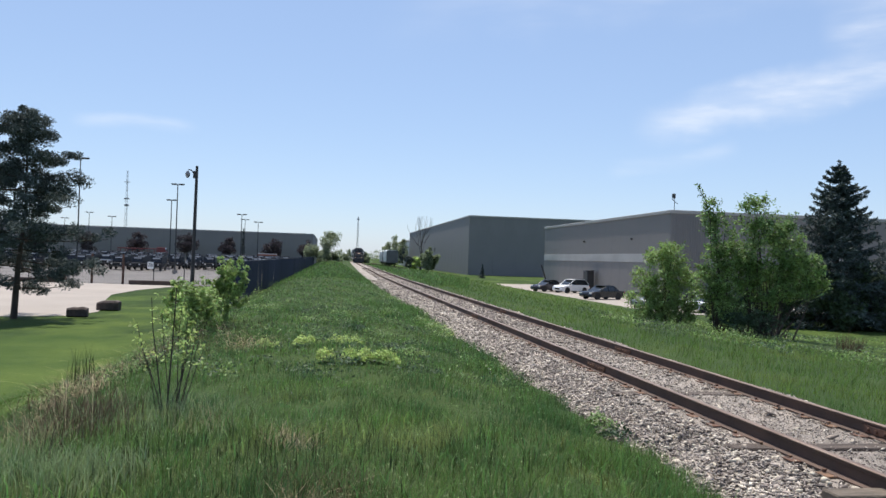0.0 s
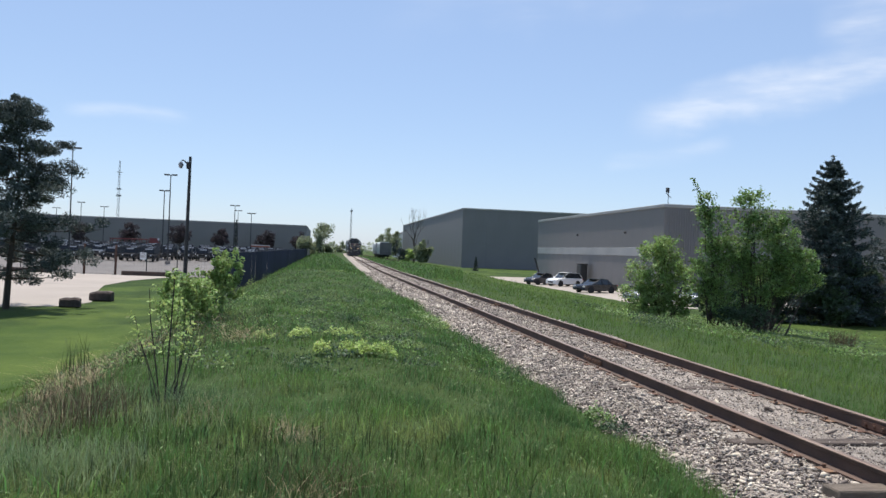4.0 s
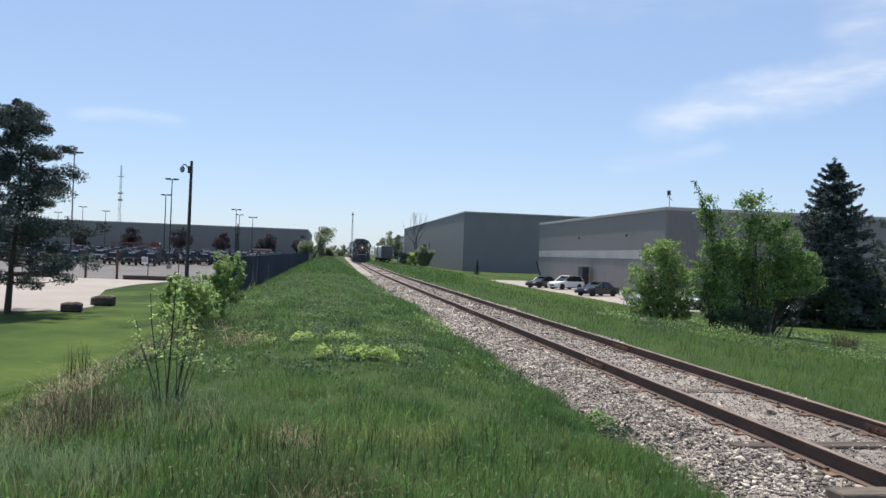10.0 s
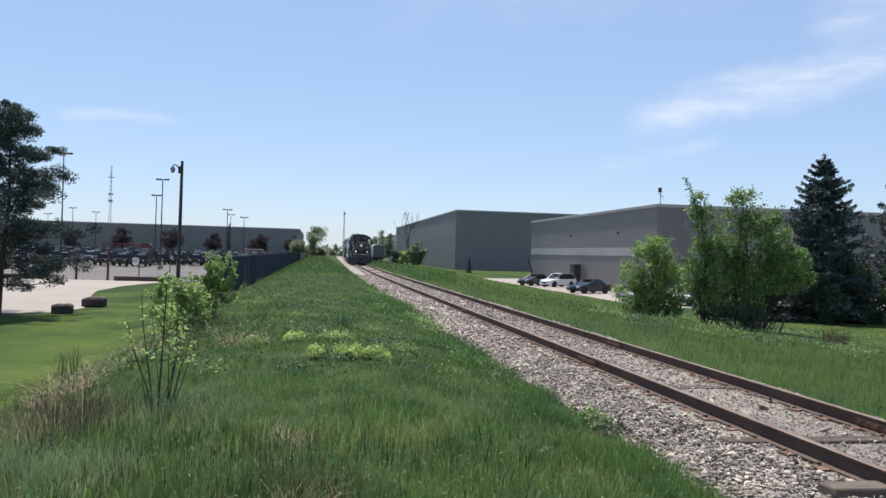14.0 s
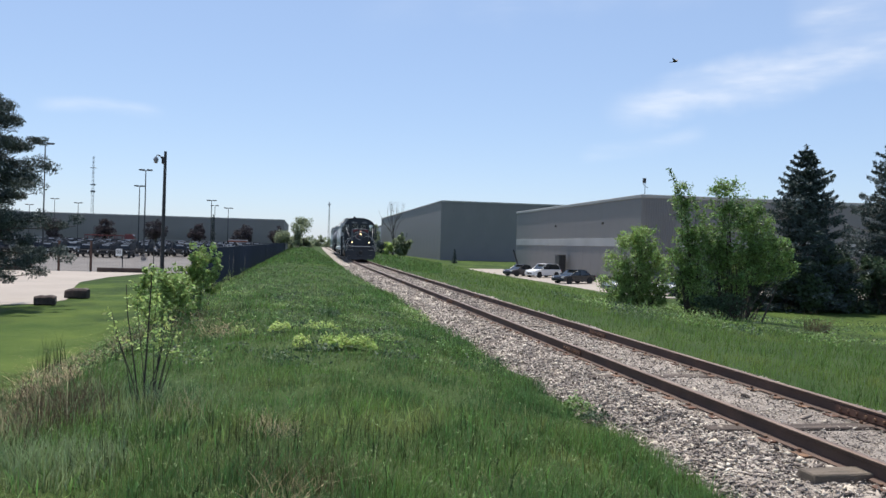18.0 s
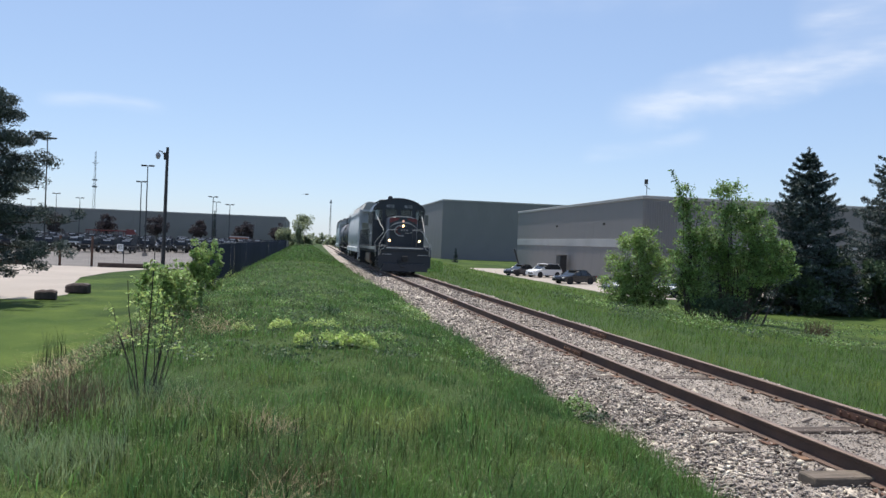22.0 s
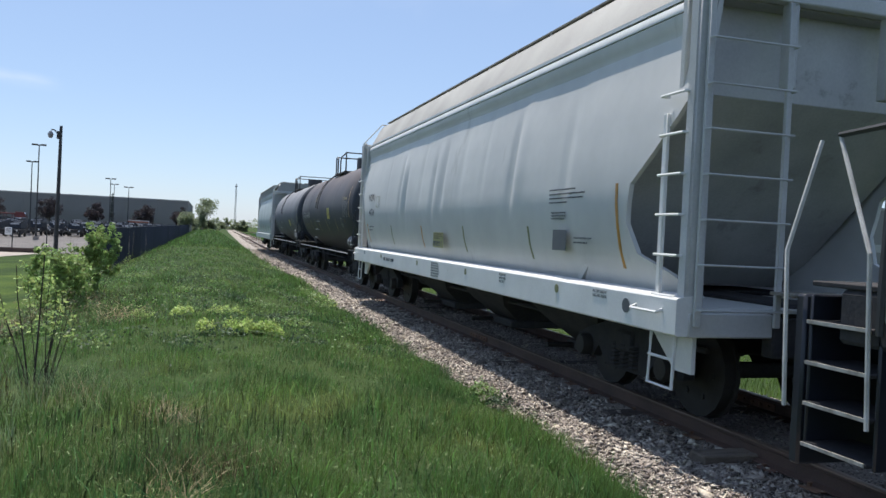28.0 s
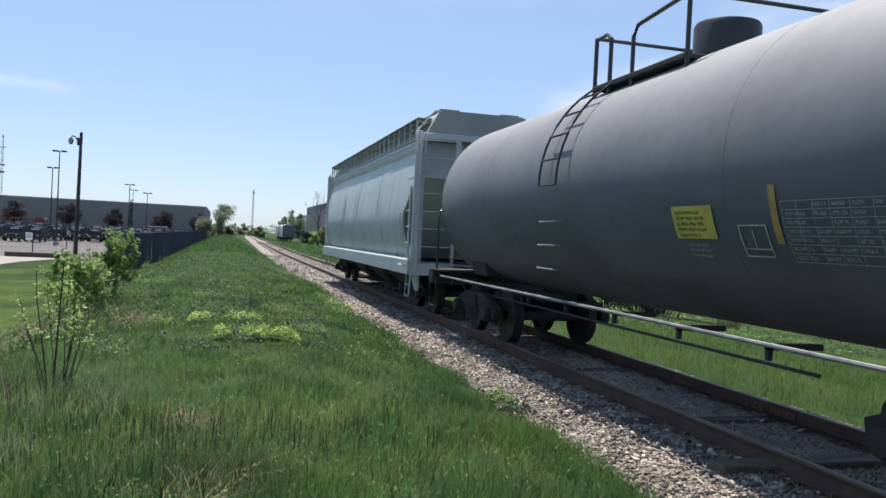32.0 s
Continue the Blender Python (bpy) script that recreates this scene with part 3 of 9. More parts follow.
def hall(name, label, x0, x1, y0, y1, z0, z1, step_x, step_y, pale=None, wall=CLAD):
    """A flat-roofed hall of wall panels with fine ribs between them and a metal edge round the roof."""
    ob = thing(name, label, "building", pose(0, 0, 0))
    t = 0.25
    # panels on the two sides that are seen
    shared = {}
    def panels(axis, a, b, step, at, face):
        n = max(1, round((b - a) / step))
        w = (b - a) / n
        key = (axis, round(w, 3), face)
        for band in ((z0, z1 - 0.36),):
            mk = key + band
            if mk not in shared:
                m = Mesh()
                if axis == "y":
                    m.box(0, t, 0.005, w - 0.005, band[0], band[1], 0.008)
                else:
                    m.box(0.005, w - 0.005, 0, t, band[0], band[1], 0.008)
                shared[mk] = m.mesh("wall_panel")
            for i in range(n):
                p = part("wall_panel", shared[mk], wall, ob)
                p.matrix_basis = pose(at, a + i * w, 0) if axis == "y" else pose(a + i * w, at, 0)
    panels("y", y0, y1, step_y, x0, -1)
    panels("x", x0 + t, x1, step_x, y0, -1)
    part("core", Mesh().box(x0 + t + 0.01, x1, y0 + t + 0.01, y1, z0, z1 - 0.37), wall, ob)
    part("roof_edge", Mesh().box(x0 - 0.12, x1 + 0.1, y0 - 0.12, y1 + 0.1, z1 - 0.36, z1, 0.04), CLAD_TOP, ob, "pale metal roof edge")
    part("roof", Mesh().box(x0 + 0.4, x1 - 0.4, y0 + 0.4, y1 - 0.4, z1 + 0.002, z1 + 0.05), ROOFING, ob)
    if pale:
        part("band", Mesh().box(x0 - 0.05, x0 - 0.003, y0 + 0.1, y1 - 0.1, pale[0], pale[1], 0.01), CLAD_PALE, ob, "pale horizontal band along the wall")
        part("band", Mesh().box(x0 + 4.5, x1 - 0.1, y0 - 0.06, y0 - 0.004, pale[0], pale[1], 0.01), CLAD_PALE, ob, "pale horizontal band along the wall")
    return ob


hall_a = hall("warehouse", "tall grey metal-clad warehouse with a flat roof", 28.6, 95, 197, 350, -1.9, 13.1, 6.0, 6.0)
hall_b = hall("warehouse", "grey metal-clad warehouse with a pale band along its wall", 31.0, 78, 82.5, 134, -1.9, 7.95, 3.0, 3.0, pale=(2.2, 3.2))
hall_c = hall("warehouse", "long low dark grey warehouse behind a car lot", -190, -11.0, 250, 330, -1.6, 8.4, 9.0, 8.0, wall=CLAD_DARK)
LAMP_BOX = surf("dark_lamp_housing", (0.05, 0.05, 0.05), rough=0.5)
for y in (93.5, 112.0):
    part("wall_light", Mesh().box(30.72, 30.95, y - 0.16, y + 0.16, 4.9, 5.16, 0.04), LAMP_BOX, hall_b)
# ribbed corner piece and a doorway on the near warehouse
for i in range(14):
    part("rib", Mesh().box(31.35 + i * 0.28, 31.47 + i * 0.28, 82.43, 82.485, -1.8, 7.3, 0.02), CLAD, hall_b)
door_wood = surf("black_door", (0.03, 0.03, 0.032), rough=0.5)
part("door", Mesh().box(30.9, 30.97, 108.2, 110.6, -1.85, 0.9, 0.02), door_wood, hall_b, "black side door")
part("door", Mesh().box(-0.0, 0.9, 0, 0.06, 0, 2.1, 0.02), door_wood, hall_c, "black side door").matrix_basis = pose(-60, 249.9, -1.5)
for i, (x, z) in enumerate(((28.3, 3.4), (28.3, 3.4), (28.3, 3.4))):
    part("vent", Mesh().box(28.45, 28.57, 262 + 9 * i, 263.2 + 9 * i, 4.2, 5.8, 0.03), LAMP_BOX, hall_a)
# roof fan mast on the near warehouse
STEEL = surf("galvanised_steel", (0.33, 0.33, 0.34), (0.26, 0.26, 0.27), scale=4, rough=0.45, metal=0.7, fine=0.1)
DARK_STEEL = surf("dark_painted_steel", (0.022, 0.022, 0.024), (0.03, 0.03, 0.031), scale=3, rough=0.5, fine=0.15)
vane = thing("weather_mast", "small dark weather mast on a warehouse roof", "mast", pose(31.8, 83.5, 7.98))
part("pole", Mesh().tube([(0, 0, 0), (0, 0, 1.7)], 0.035, 6), DARK_STEEL, vane)
part("sensor", Mesh().box(-0.28, 0.1, -0.1, 0.1, 1.3, 1.85, 0.05), LAMP_BOX, vane)
part("cross_bar", Mesh().tube([(-0.3, 0, 1.25), (0.35, 0, 0.75)], 0.03, 6), DARK_STEEL, vane)
# low white buildings far along the siding
WHITE_WALL = surf("white_painted_wall", (0.62, 0.62, 0.6), (0.54, 0.54, 0.53), scale=0.3, rough=0.7, fine=0.08)
for i, (x, y, w, d, h) in enumerate(((31, 400, 40, 30, 12.0), (33, 372, 20, 20, 8.0))):
    o_ = thing("shed", "low pale industrial shed beyond the siding", "building", pose(x, y, -1.7))
    part("wall", Mesh().box(0, w, 0, d, 0, h, 0.05), WHITE_WALL if i == 0 else CLAD, o_)
    part("roof", Mesh().box(-0.3, w + 0.3, -0.3, d + 0.3, h + 0.003, h + 0.5, 0.05), CLAD_TOP, o_)

# ---- plants ----
LEAF = surf("spring_leaf", (0.25, 0.35, 0.11), (0.12, 0.20, 0.065), scale=1.1, rough=0.5, fine=0.15, island=0.6, thin=0.42, spec=0.4)
LEAF_LIGHT = surf("light_spring_leaf", (0.29, 0.38, 0.13), (0.19, 0.29, 0.09), scale=1.5, rough=0.55, fine=0.15, island=0.5, thin=0.45, spec=0.35)
LEAF_YOUNG = surf("young_yellow_green_leaf", (0.46, 0.55, 0.19), (0.33, 0.44, 0.14), scale=2.0, rough=0.6, fine=0.15, island=0.4, thin=0.45, spec=0.4)
# far trees: distance haze is mixed into this leaf colour
LEAF_HAZE = surf("hazed_far_leaf", (0.27, 0.31, 0.19), (0.20, 0.24, 0.145), scale=2.0, rough=0.6, fine=0.15, island=0.3, thin=0.5, spec=0.3)
LEAF_DEEP = surf("deep_green_leaf", (0.078, 0.118, 0.062), (0.052, 0.087, 0.048), scale=1.2, rough=0.6, fine=0.15, island=0.45, thin=0.3, spec=0.3)
LEAF_RED = surf("purple_red_leaf", (0.082, 0.068, 0.071), (0.066, 0.058, 0.061), scale=1.0, spec=0.05, rough=0.9, fine=0.15, island=0.4, thin=0.2)
NEEDLE = surf("dark_pine_needle", (0.080, 0.100, 0.090), (0.056, 0.074, 0.068), scale=0.8, rough=0.7, fine=0.15, island=0.5, thin=0.12, spec=0.25)
NEEDLE_BLUE = surf("blue_green_spruce_needle", (0.074, 0.097, 0.091), (0.050, 0.071, 0.067), scale=0.7, rough=0.7, fine=0.15, island=0.5, thin=0.08, spec=0.25)
BARK = surf("grey_brown_bark", (0.075, 0.058, 0.045), (0.045, 0.036, 0.03), scale=3, rough=0.95, bump=0.01, bscale=18, fine=0.35, stretch=(3, 3, 0.6))
TWIG = surf("dark_twig", (0.05, 0.036, 0.03), (0.035, 0.026, 0.022), scale=5, rough=0.9, fine=0.2)
STEM = surf("dark_grass_stem", (0.055, 0.062, 0.034), (0.035, 0.042, 0.024), scale=5, rough=0.9, spec=0.05, island=0.4)
DEAD = surf("dead_brown_stalk", (0.17, 0.118, 0.080), (0.10, 0.070, 0.050), scale=5, rough=0.95, spec=0.05, fine=0.2, island=0.4, thin=0.1)
STRAW = surf("bleached_straw", (0.50, 0.42, 0.27), (0.36, 0.29, 0.18), scale=5, rough=0.95, spec=0.08, fine=0.2, island=0.35, thin=0.2)
BLADE = surf("grass_blade", (0.142, 0.236, 0.058), (0.056, 0.120, 0.044), scale=0.75, rough=0.42, fine=0.12, island=0.78, thin=0.4, spec=0.3, stain=(0.25, 0.29, 0.095), stain_at=0.56, stain_scale=0.9)
VERGE_BLADE = surf("verge_blade", (0.150, 0.228, 0.052), (0.080, 0.150, 0.040), scale=0.5, rough=0.6, fine=0.12, island=0.45, thin=0.5, spec=0.2, stain=(0.21, 0.26, 0.075), stain_at=0.55, stain_scale=0.5)
BLADE_DRY = surf("half_dry_blade", (0.34, 0.35, 0.17), (0.22, 0.25, 0.10), scale=1, rough=0.7, fine=0.2, island=0.4, thin=0.25)


def turned(n, r, up=0.0):
    """Pairs of unit vectors that span randomly turned leaves; up leans their faces to the sky."""
    a = r.normal(size=(n, 3))
    a[:, 2] *= 1 - 0.5 * up
    a /= np.linalg.norm(a, axis=1)[:, None]
    h = r.normal(size=(n, 3))
    h[:, 2] *= 1 - up
    b = np.cross(a, np.cross(h, a))
    b = np.cross(a, h) if up == 0 else b
    b /= np.linalg.norm(b, axis=1)[:, None] + 1e-9
    return a, b


def leaf_mesh(name, pts, size, r, slim=0.5, up=0.3):
    """Rhombic leaves, each folded a little by its own turn, at the points."""
    n = len(pts)
    a, b = turned(n, r, up)
    s = (size * r.uniform(0.6, 1.35, n))[:, None]
    v = np.stack([pts - a * s, pts + b * s * slim, pts + a * s, pts - b * s * slim], 1)
    return quads(name, v, 4, [(0, 1, 2, 3)])


def clumps(r, centres, radii, per):
    """Points in fuzzy clumps about the centres."""
    n = len(centres)
    d = r.normal(size=(n, per, 3))
    d /= np.linalg.norm(d, axis=2)[:, :, None]
    d *= (r.uniform(0, 1, (n, per)) ** 0.45)[:, :, None]
    return (centres[:, None, :] + d * np.asarray(radii).reshape(n, 1, -1)).reshape(-1, 3)


def limb(m, r, p, d, length, rad, tips, depth=0, droop=0.0, n=5):
    """A crooked limb that forks; its ends are kept as tips."""
    pts = [p]
    for i in range(3):
        d = (d + Vector((r.normal(0, 0.16), r.normal(0, 0.16), r.normal(0.03, 0.1) - droop))).normalized()
        pts.append(pts[-1] + d * length / 3)
    m.tube(pts, rad, n, True, rad * 0.55)
    if depth <= 0 or rad < 0.006:
        tips.append(pts[-1])
        tips.append(pts[2])
        return
    for k in range(2 + (r.random() < 0.5)):
        e = (d + Vector((r.normal(0, 0.55), r.normal(0, 0.55), r.normal(0.1, 0.3)))).normalized()
        limb(m, r, pts[-1 if k < 2 else 2], e, length * r.uniform(0.6, 0.85), rad * 0.55, tips, depth - 1, droop, n)


def leafy_tree(name, label, category, at, height, spread, seed, leaf, size, per, stems=1, bare=0.15, depth=3, lean=(0, 0), squash=1.0, trunk_r=None, group="", flat=0.3, puff=(0.13, 0.30)):
    """A tree or bush: forking stems and a crown of leaf clumps about their ends, uneven and with gaps."""
    r = np.random.default_rng(seed)
    ob = thing(name, label, category, pose(*at), group)
    wood, tips = Mesh(), []
    tr = trunk_r or height * 0.018
    for k in range(stems):
        a = 2 * math.pi * (k + r.uniform(-0.3, 0.3)) / max(stems, 1)
        o = 0.0 if stems == 1 else spread * 0.18
        d = Vector((lean[0] + (0 if stems == 1 else 0.45 * spread / height * math.cos(a)), lean[1] + (0 if stems == 1 else 0.45 * spread / height * math.sin(a)), 1)).normalized()
        limb(wood, r, Vector((o * math.cos(a), o * math.sin(a), -0.1)), d, height * (0.42 if depth > 1 else 0.8), tr, tips, depth)
    tips = np.array([tuple(t) for t in tips])
    # scale the tips into the wanted crown
    mid = tips.mean(0)
    span = np.maximum(np.abs(tips - mid).max(0), 0.05)
    k = (np.array([spread, spread, 1]) / np.array([span[0], span[1], 1])) * 0.82
    tips[:, :2] = (tips[:, :2] - mid[:2]) * k[:2] + mid[:2] * 0.5
    lo, hi = tips[:, 2].min(), tips[:, 2].max()
    # the wood follows the crown
    wv = np.array(wood.v)
    grow = np.clip(wv[:, 2] / max(lo, 0.1), 0, 1)[:, None]
    wv[:, :2] = wv[:, :2] * (1 - grow) + ((wv[:, :2] - mid[:2]) * k[:2] + mid[:2] * 0.5) * grow
    wv[:, 2] = np.where(wv[:, 2] < lo, wv[:, 2] * height * bare / max(lo, 0.1), height * bare + (wv[:, 2] - lo) / max(hi - lo, 0.1) * height * (0.93 - bare))
    wood.v = [tuple(q) for q in wv]
    part("trunk", wood, BARK, ob)
    tips[:, 2] = height * bare + (tips[:, 2] - lo) / max(hi - lo, 0.1) * height * (0.93 - bare)
    extra = r.choice(len(tips), max(4, len(tips) // 2))
    more = tips[extra] * np.array([0.6, 0.6, 1]) + r.normal(0, spread * 0.16, (len(extra), 3))
    more[:, 2] = np.clip(more[:, 2], height * bare, height * 0.95)
    cent = np.concatenate([tips, more])
    rad = r.uniform(puff[0], puff[1], len(cent)) * spread
    radii = np.stack([rad, rad, rad * squash], -1)
    pts = clumps(r, cent, radii, per)
    pts = pts[pts[:, 2] > 0.05]
    part("crown", leaf_mesh("crown", pts, size, r, 0.45, flat), leaf, ob)
    return ob


def conifer(name, label, at, height, spread, seed, needle, bottom=0.12, tiers=22, per=46, size=0.16, droop=0.15, group="", full=1.15, boughs=8):
    """A spruce: whorls of boughs, long below and short above, each a flat fan hung with needle sprays."""
    r = np.random.default_rng(seed)
    ob = thing(name, label, "tree", pose(*at), group)
    wood = Mesh().tube([(0, 0, -0.1), (0.03, 0, height * 0.5), (0, 0.02, height * 0.995)], height * 0.017, 8, True, 0.012)
    pts = []
    for i in range(tiers):
        f = (i + r.uniform(-0.2, 0.2)) / tiers
        z0 = height * (bottom + (0.985 - bottom) * f)
        reach = spread * max(0.0, 1 - f) ** full * r.uniform(0.86, 1.08) + 0.08
        turn = r.uniform(0, 2 * math.pi)
        for k in range(boughs):
            a = turn + 2 * math.pi * (k + r.uniform(-0.3, 0.3)) / boughs
            ln = reach * r.uniform(0.55, 1.16)
            z = z0 + r.normal(0, 0.35) * height * 0.8 / tiers * (1 - 0.6 * f)
            dz = -droop * ln + 0.42 * ln * f
            p0, p1 = np.array([0, 0, z]), np.array([ln * math.cos(a), ln * math.sin(a), z + dz + 0.14 * ln])
            pm = (p0 + p1) / 2 + np.array([0, 0, -0.08 * ln])
            wood.tube([tuple(p0), tuple(pm), tuple(p1)], 0.010 + 0.010 * ln, 4, False, 0.005)
            m = max(14, int(per * (0.35 + 0.65 * ln / spread)))
            u = r.uniform(0.08, 1.0, m) ** 0.72
            q = (1 - u)[:, None] ** 2 * p0 + (2 * u * (1 - u))[:, None] * pm + (u ** 2)[:, None] * p1
            side = np.array([-math.sin(a), math.cos(a), 0])
            # side twigs in pairs make the fan, narrow at its tip
            w = r.uniform(-1, 1, m) * ln * 0.30 * np.minimum(1.0, 2.6 * (1.04 - u)) + r.normal(0, 0.03, m)
            q = q + side[None] * w[:, None]
            q[:, 2] += -np.abs(w) * 0.25 - np.abs(r.normal(0, 0.17, m)) * (0.3 + 0.7 * ln / spread)
            pts.append(q)
    pts.append(np.stack([r.normal(0, 0.05, 60), r.normal(0, 0.05, 60), height * r.uniform(0.93, 1.005, 60)], -1))
    part("trunk", wood, BARK, ob)
    part("crown", leaf_mesh("crown", np.concatenate(pts), size, r, 0.22, 0.35), needle, ob)
    return ob


def pine(at, height, seed):
    """A tall pine with bare lower trunk, long level limbs and rounded tufts of needles."""
    r = np.random.default_rng(seed)
    ob = thing("pine_tree", "tall dark pine with level tufted limbs on a lawn", "tree", pose(*at))
    wood = Mesh().tube([(0, 0, -0.1), (0.1, 0, 2.2), (0.32, 0.05, 5.0), (0.25, 0, height * 0.99)], 0.15, 10, True, 0.03)
    tufts, radii = [], []
    whorls = 14
    for i in range(whorls):
        f = (i + r.uniform(-0.25, 0.25)) / whorls
        zw = 1.7 + (height - 2.1) * f
        for k in range(5):
            reach = (3.3 * max(0.0, 1 - f) ** 0.6 + 0.4) * r.uniform(0.55, 1.15) * (0.85 + 0.15 * min(1, f * 5))
            a = i * 0.9 + k * 1.57 + r.uniform(-0.5, 0.5)
            d = np.array([math.cos(a), math.sin(a), r.uniform(-0.16, 0.26)])
            p0 = np.array([0.2, 0, zw + r.uniform(-0.3, 0.3)])
            p1 = p0 + d * reach
            pm = (p0 + p1) / 2 + np.array([0, 0, -0.1])
            wood.tube([tuple(p0), tuple(pm), tuple(p1)], 0.035, 5, False, 0.012)
            side = np.array([-math.sin(a), math.cos(a), 0])
            for u in (0.42, 0.64, 0.84, 1.0):
                w = r.normal(0, 0.32) * (1.15 - 0.5 * u)
                tufts.append(p0 + (p1 - p0) * u + side * w + np.array([0, 0, 0.10 + r.normal(0, 0.14)]))
                radii.append(r.uniform(0.28, 0.58))
    for k in range(8):
        tufts.append(np.array([0.25, 0, height - 0.15 - 0.1 * k]) + r.normal(0, 0.12, 3))
        radii.append(0.25)
    tufts, radii = np.array(tufts), np.array(radii)
    pts = clumps(r, tufts, np.stack([radii, radii, radii * 0.7], -1), 235)
    part("trunk", wood, BARK, ob)
    part("crown", leaf_mesh("crown", pts, 0.075, r, 0.26, 0.1), NEEDLE, ob)
    return ob


def round_tree(label, at, height, spread, seed, leaf, size, n_clumps, per, group=""):
    """A small street tree: a short trunk with limbs and a full, uneven round crown."""
    r = np.random.default_rng(seed)
    ob = thing("ornamental_tree", label, "tree", pose(*at), group)
    wood = Mesh().tube([(0, 0, -0.1), (0.03, 0, height * 0.3), (0, 0, height * 0.62)], 0.16, 7, True, 0.06)
    zc = height * 0.62
    d = r.normal(size=(n_clumps, 3))
    d /= np.linalg.norm(d, axis=1)[:, None]
    d *= (r.uniform(0.1, 1, n_clumps) ** 0.5 * r.uniform(0.8, 1.12, n_clumps))[:, None]
    c = d * np.array([spread, spread, height * 0.36]) + np.array([0, 0, zc])
    c[:, :2] *= np.clip(1.25 - 0.5 * (c[:, 2:3] - zc) / (height * 0.36), 0.55, 1.1)
    for q in c[::6]:
        wood.tube([(0, 0, height * 0.3), tuple(q * 0.5 + np.array([0, 0, height * 0.2])), tuple(q)], 0.05, 4, False, 0.015)
    part("trunk", wood, BARK, ob)
    pts = clumps(r, c, np.full((n_clumps, 3), spread * 0.3), per)
    part("crown", leaf_mesh("crown", pts, size, r, 0.55, 0.3), leaf, ob)
    return ob


# left of the line
pine((-19.1, 37.2, -1.5), 9.25, 3)
leafy_tree("shrub", "leafy green shrub beside a dark fence", "shrub", (-7.85, 18.9, -0.28), 1.95, 0.66, 21, LEAF_LIGHT, 0.044, 38, stems=6, bare=0.22, depth=2, trunk_r=0.016, puff=(0.08, 0.17))
leafy_tree("shrub", "leafy green shrub on a grassy bank", "shrub", (-8.5, 18.3, -0.5), 1.6, 0.80, 22, LEAF_LIGHT, 0.046, 48, stems=6, bare=0.22, depth=2, trunk_r=0.014, puff=(0.08, 0.17))
leafy_tree("shrub", "low yellow-green shrub on a grassy bank", "shrub", (-7.95, 15.6, -0.15), 1.3, 0.68, 23, LEAF_LIGHT, 0.038, 34, stems=5, bare=0.2, depth=2, trunk_r=0.012, puff=(0.1, 0.22))


def sapling():
    """Dark upright stems with a few tufts of young leaves."""
    r = np.random.default_rng(31)
    ob = thing("sapling", "thin dark sapling stems with tufts of young leaves", "sapling", pose(-7.03, 8.25, 0.02))
    tuft = []
    rows = ((0.0, 0.0, 0.05, 1.34, 0.011), (-0.06, 0.03, -0.16, 1.2, 0.009), (-0.03, -0.02, -0.30, 0.95, 0.007), (0.1, 0.05, 0.16, 0.92, 0.007), (0.13, 0.0, 0.12, 0.85, 0.007), (0.16, -0.04, 0.2, 0.78, 0.006), (0.2, 0.03, 0.22, 0.72, 0.006), (0.06, -0.05, 0.16, 0.8, 0.006), (0.05, 0.04, -0.12, 1.05, 0.005), (0.18, 0.02, 0.05, 1.0, 0.005), (0.22, -0.02, 0.14, 0.9, 0.005), (-0.08, -0.04, -0.22, 0.8, 0.005), (0.12, 0.06, 0.02, 1.1, 0.006))
    for x, y, dx, h, rad in rows:
        x *= 0.6
        p = [(x + dx * f + r.normal(0, 0.008), y + r.normal(0, 0.01), h * f - 0.05 * (f == 0)) for f in (0, 0.25, 0.5, 0.75, 1)]
        part("stem", Mesh().tube(p, rad, 5, True, rad * 0.45), TWIG, ob)
        for f in (0.55, 0.68, 0.8, 0.9, 1.0) if h > 0.9 else (0.8, 0.95):
            tuft.append((x + dx * f + r.normal(0, 0.03), y + r.normal(0, 0.03), h * f))
    tuft = np.array(tuft)
    pts = clumps(r, tuft, np.full((len(tuft), 3), 0.06), 5)
    part("crown", leaf_mesh("crown", pts, 0.024, r, 0.5, 0.3), LEAF_YOUNG, ob)


sapling()


def strips(name, base, tip, width, r, bend=0.3):
    """Thin upright strips (blades or stalks) from base to tip points, with a bend, three faces each."""
    n = len(base)
    d = tip - base
    side = np.stack([r.normal(size=n), r.normal(size=n), np.zeros(n)], -1)
    side /= np.linalg.norm(side, axis=1)[:, None] + 1e-9
    w = np.asarray(width).reshape(n, 1) if np.ndim(width) else np.full((n, 1), width)
    mid = base + d * 0.55
    mid[:, :2] -= d[:, :2] * bend
    v = np.stack([base - side * w, base + side * w, mid + side * w * 0.75, mid - side * w * 0.75, tip], 1)
    return quads(name, v, 5, [(0, 1, 2, 3), (3, 2, 4)])


def stalk_patch(name, label, category, x, y, rx, ry, n, lo, hi, material, seed, width=0.004, tilt=0.25):
    r = np.random.default_rng(seed)
    a, q = r.uniform(0, 2 * math.pi, n), np.sqrt(r.uniform(0, 1, n))
    bx, by = x + rx * q * np.cos(a), y + ry * q * np.sin(a)
    base = np.stack([bx, by, ground_height(bx, by) - 0.02], -1)
    h = r.uniform(lo, hi, n)
    tip = base + np.stack([r.normal(0, tilt, n) * h, r.normal(0, tilt, n) * h, h], -1)
    ob = part(name, strips(name, base, tip, width, r), material)
    return tagged(ob, label, category, kind="stuff")


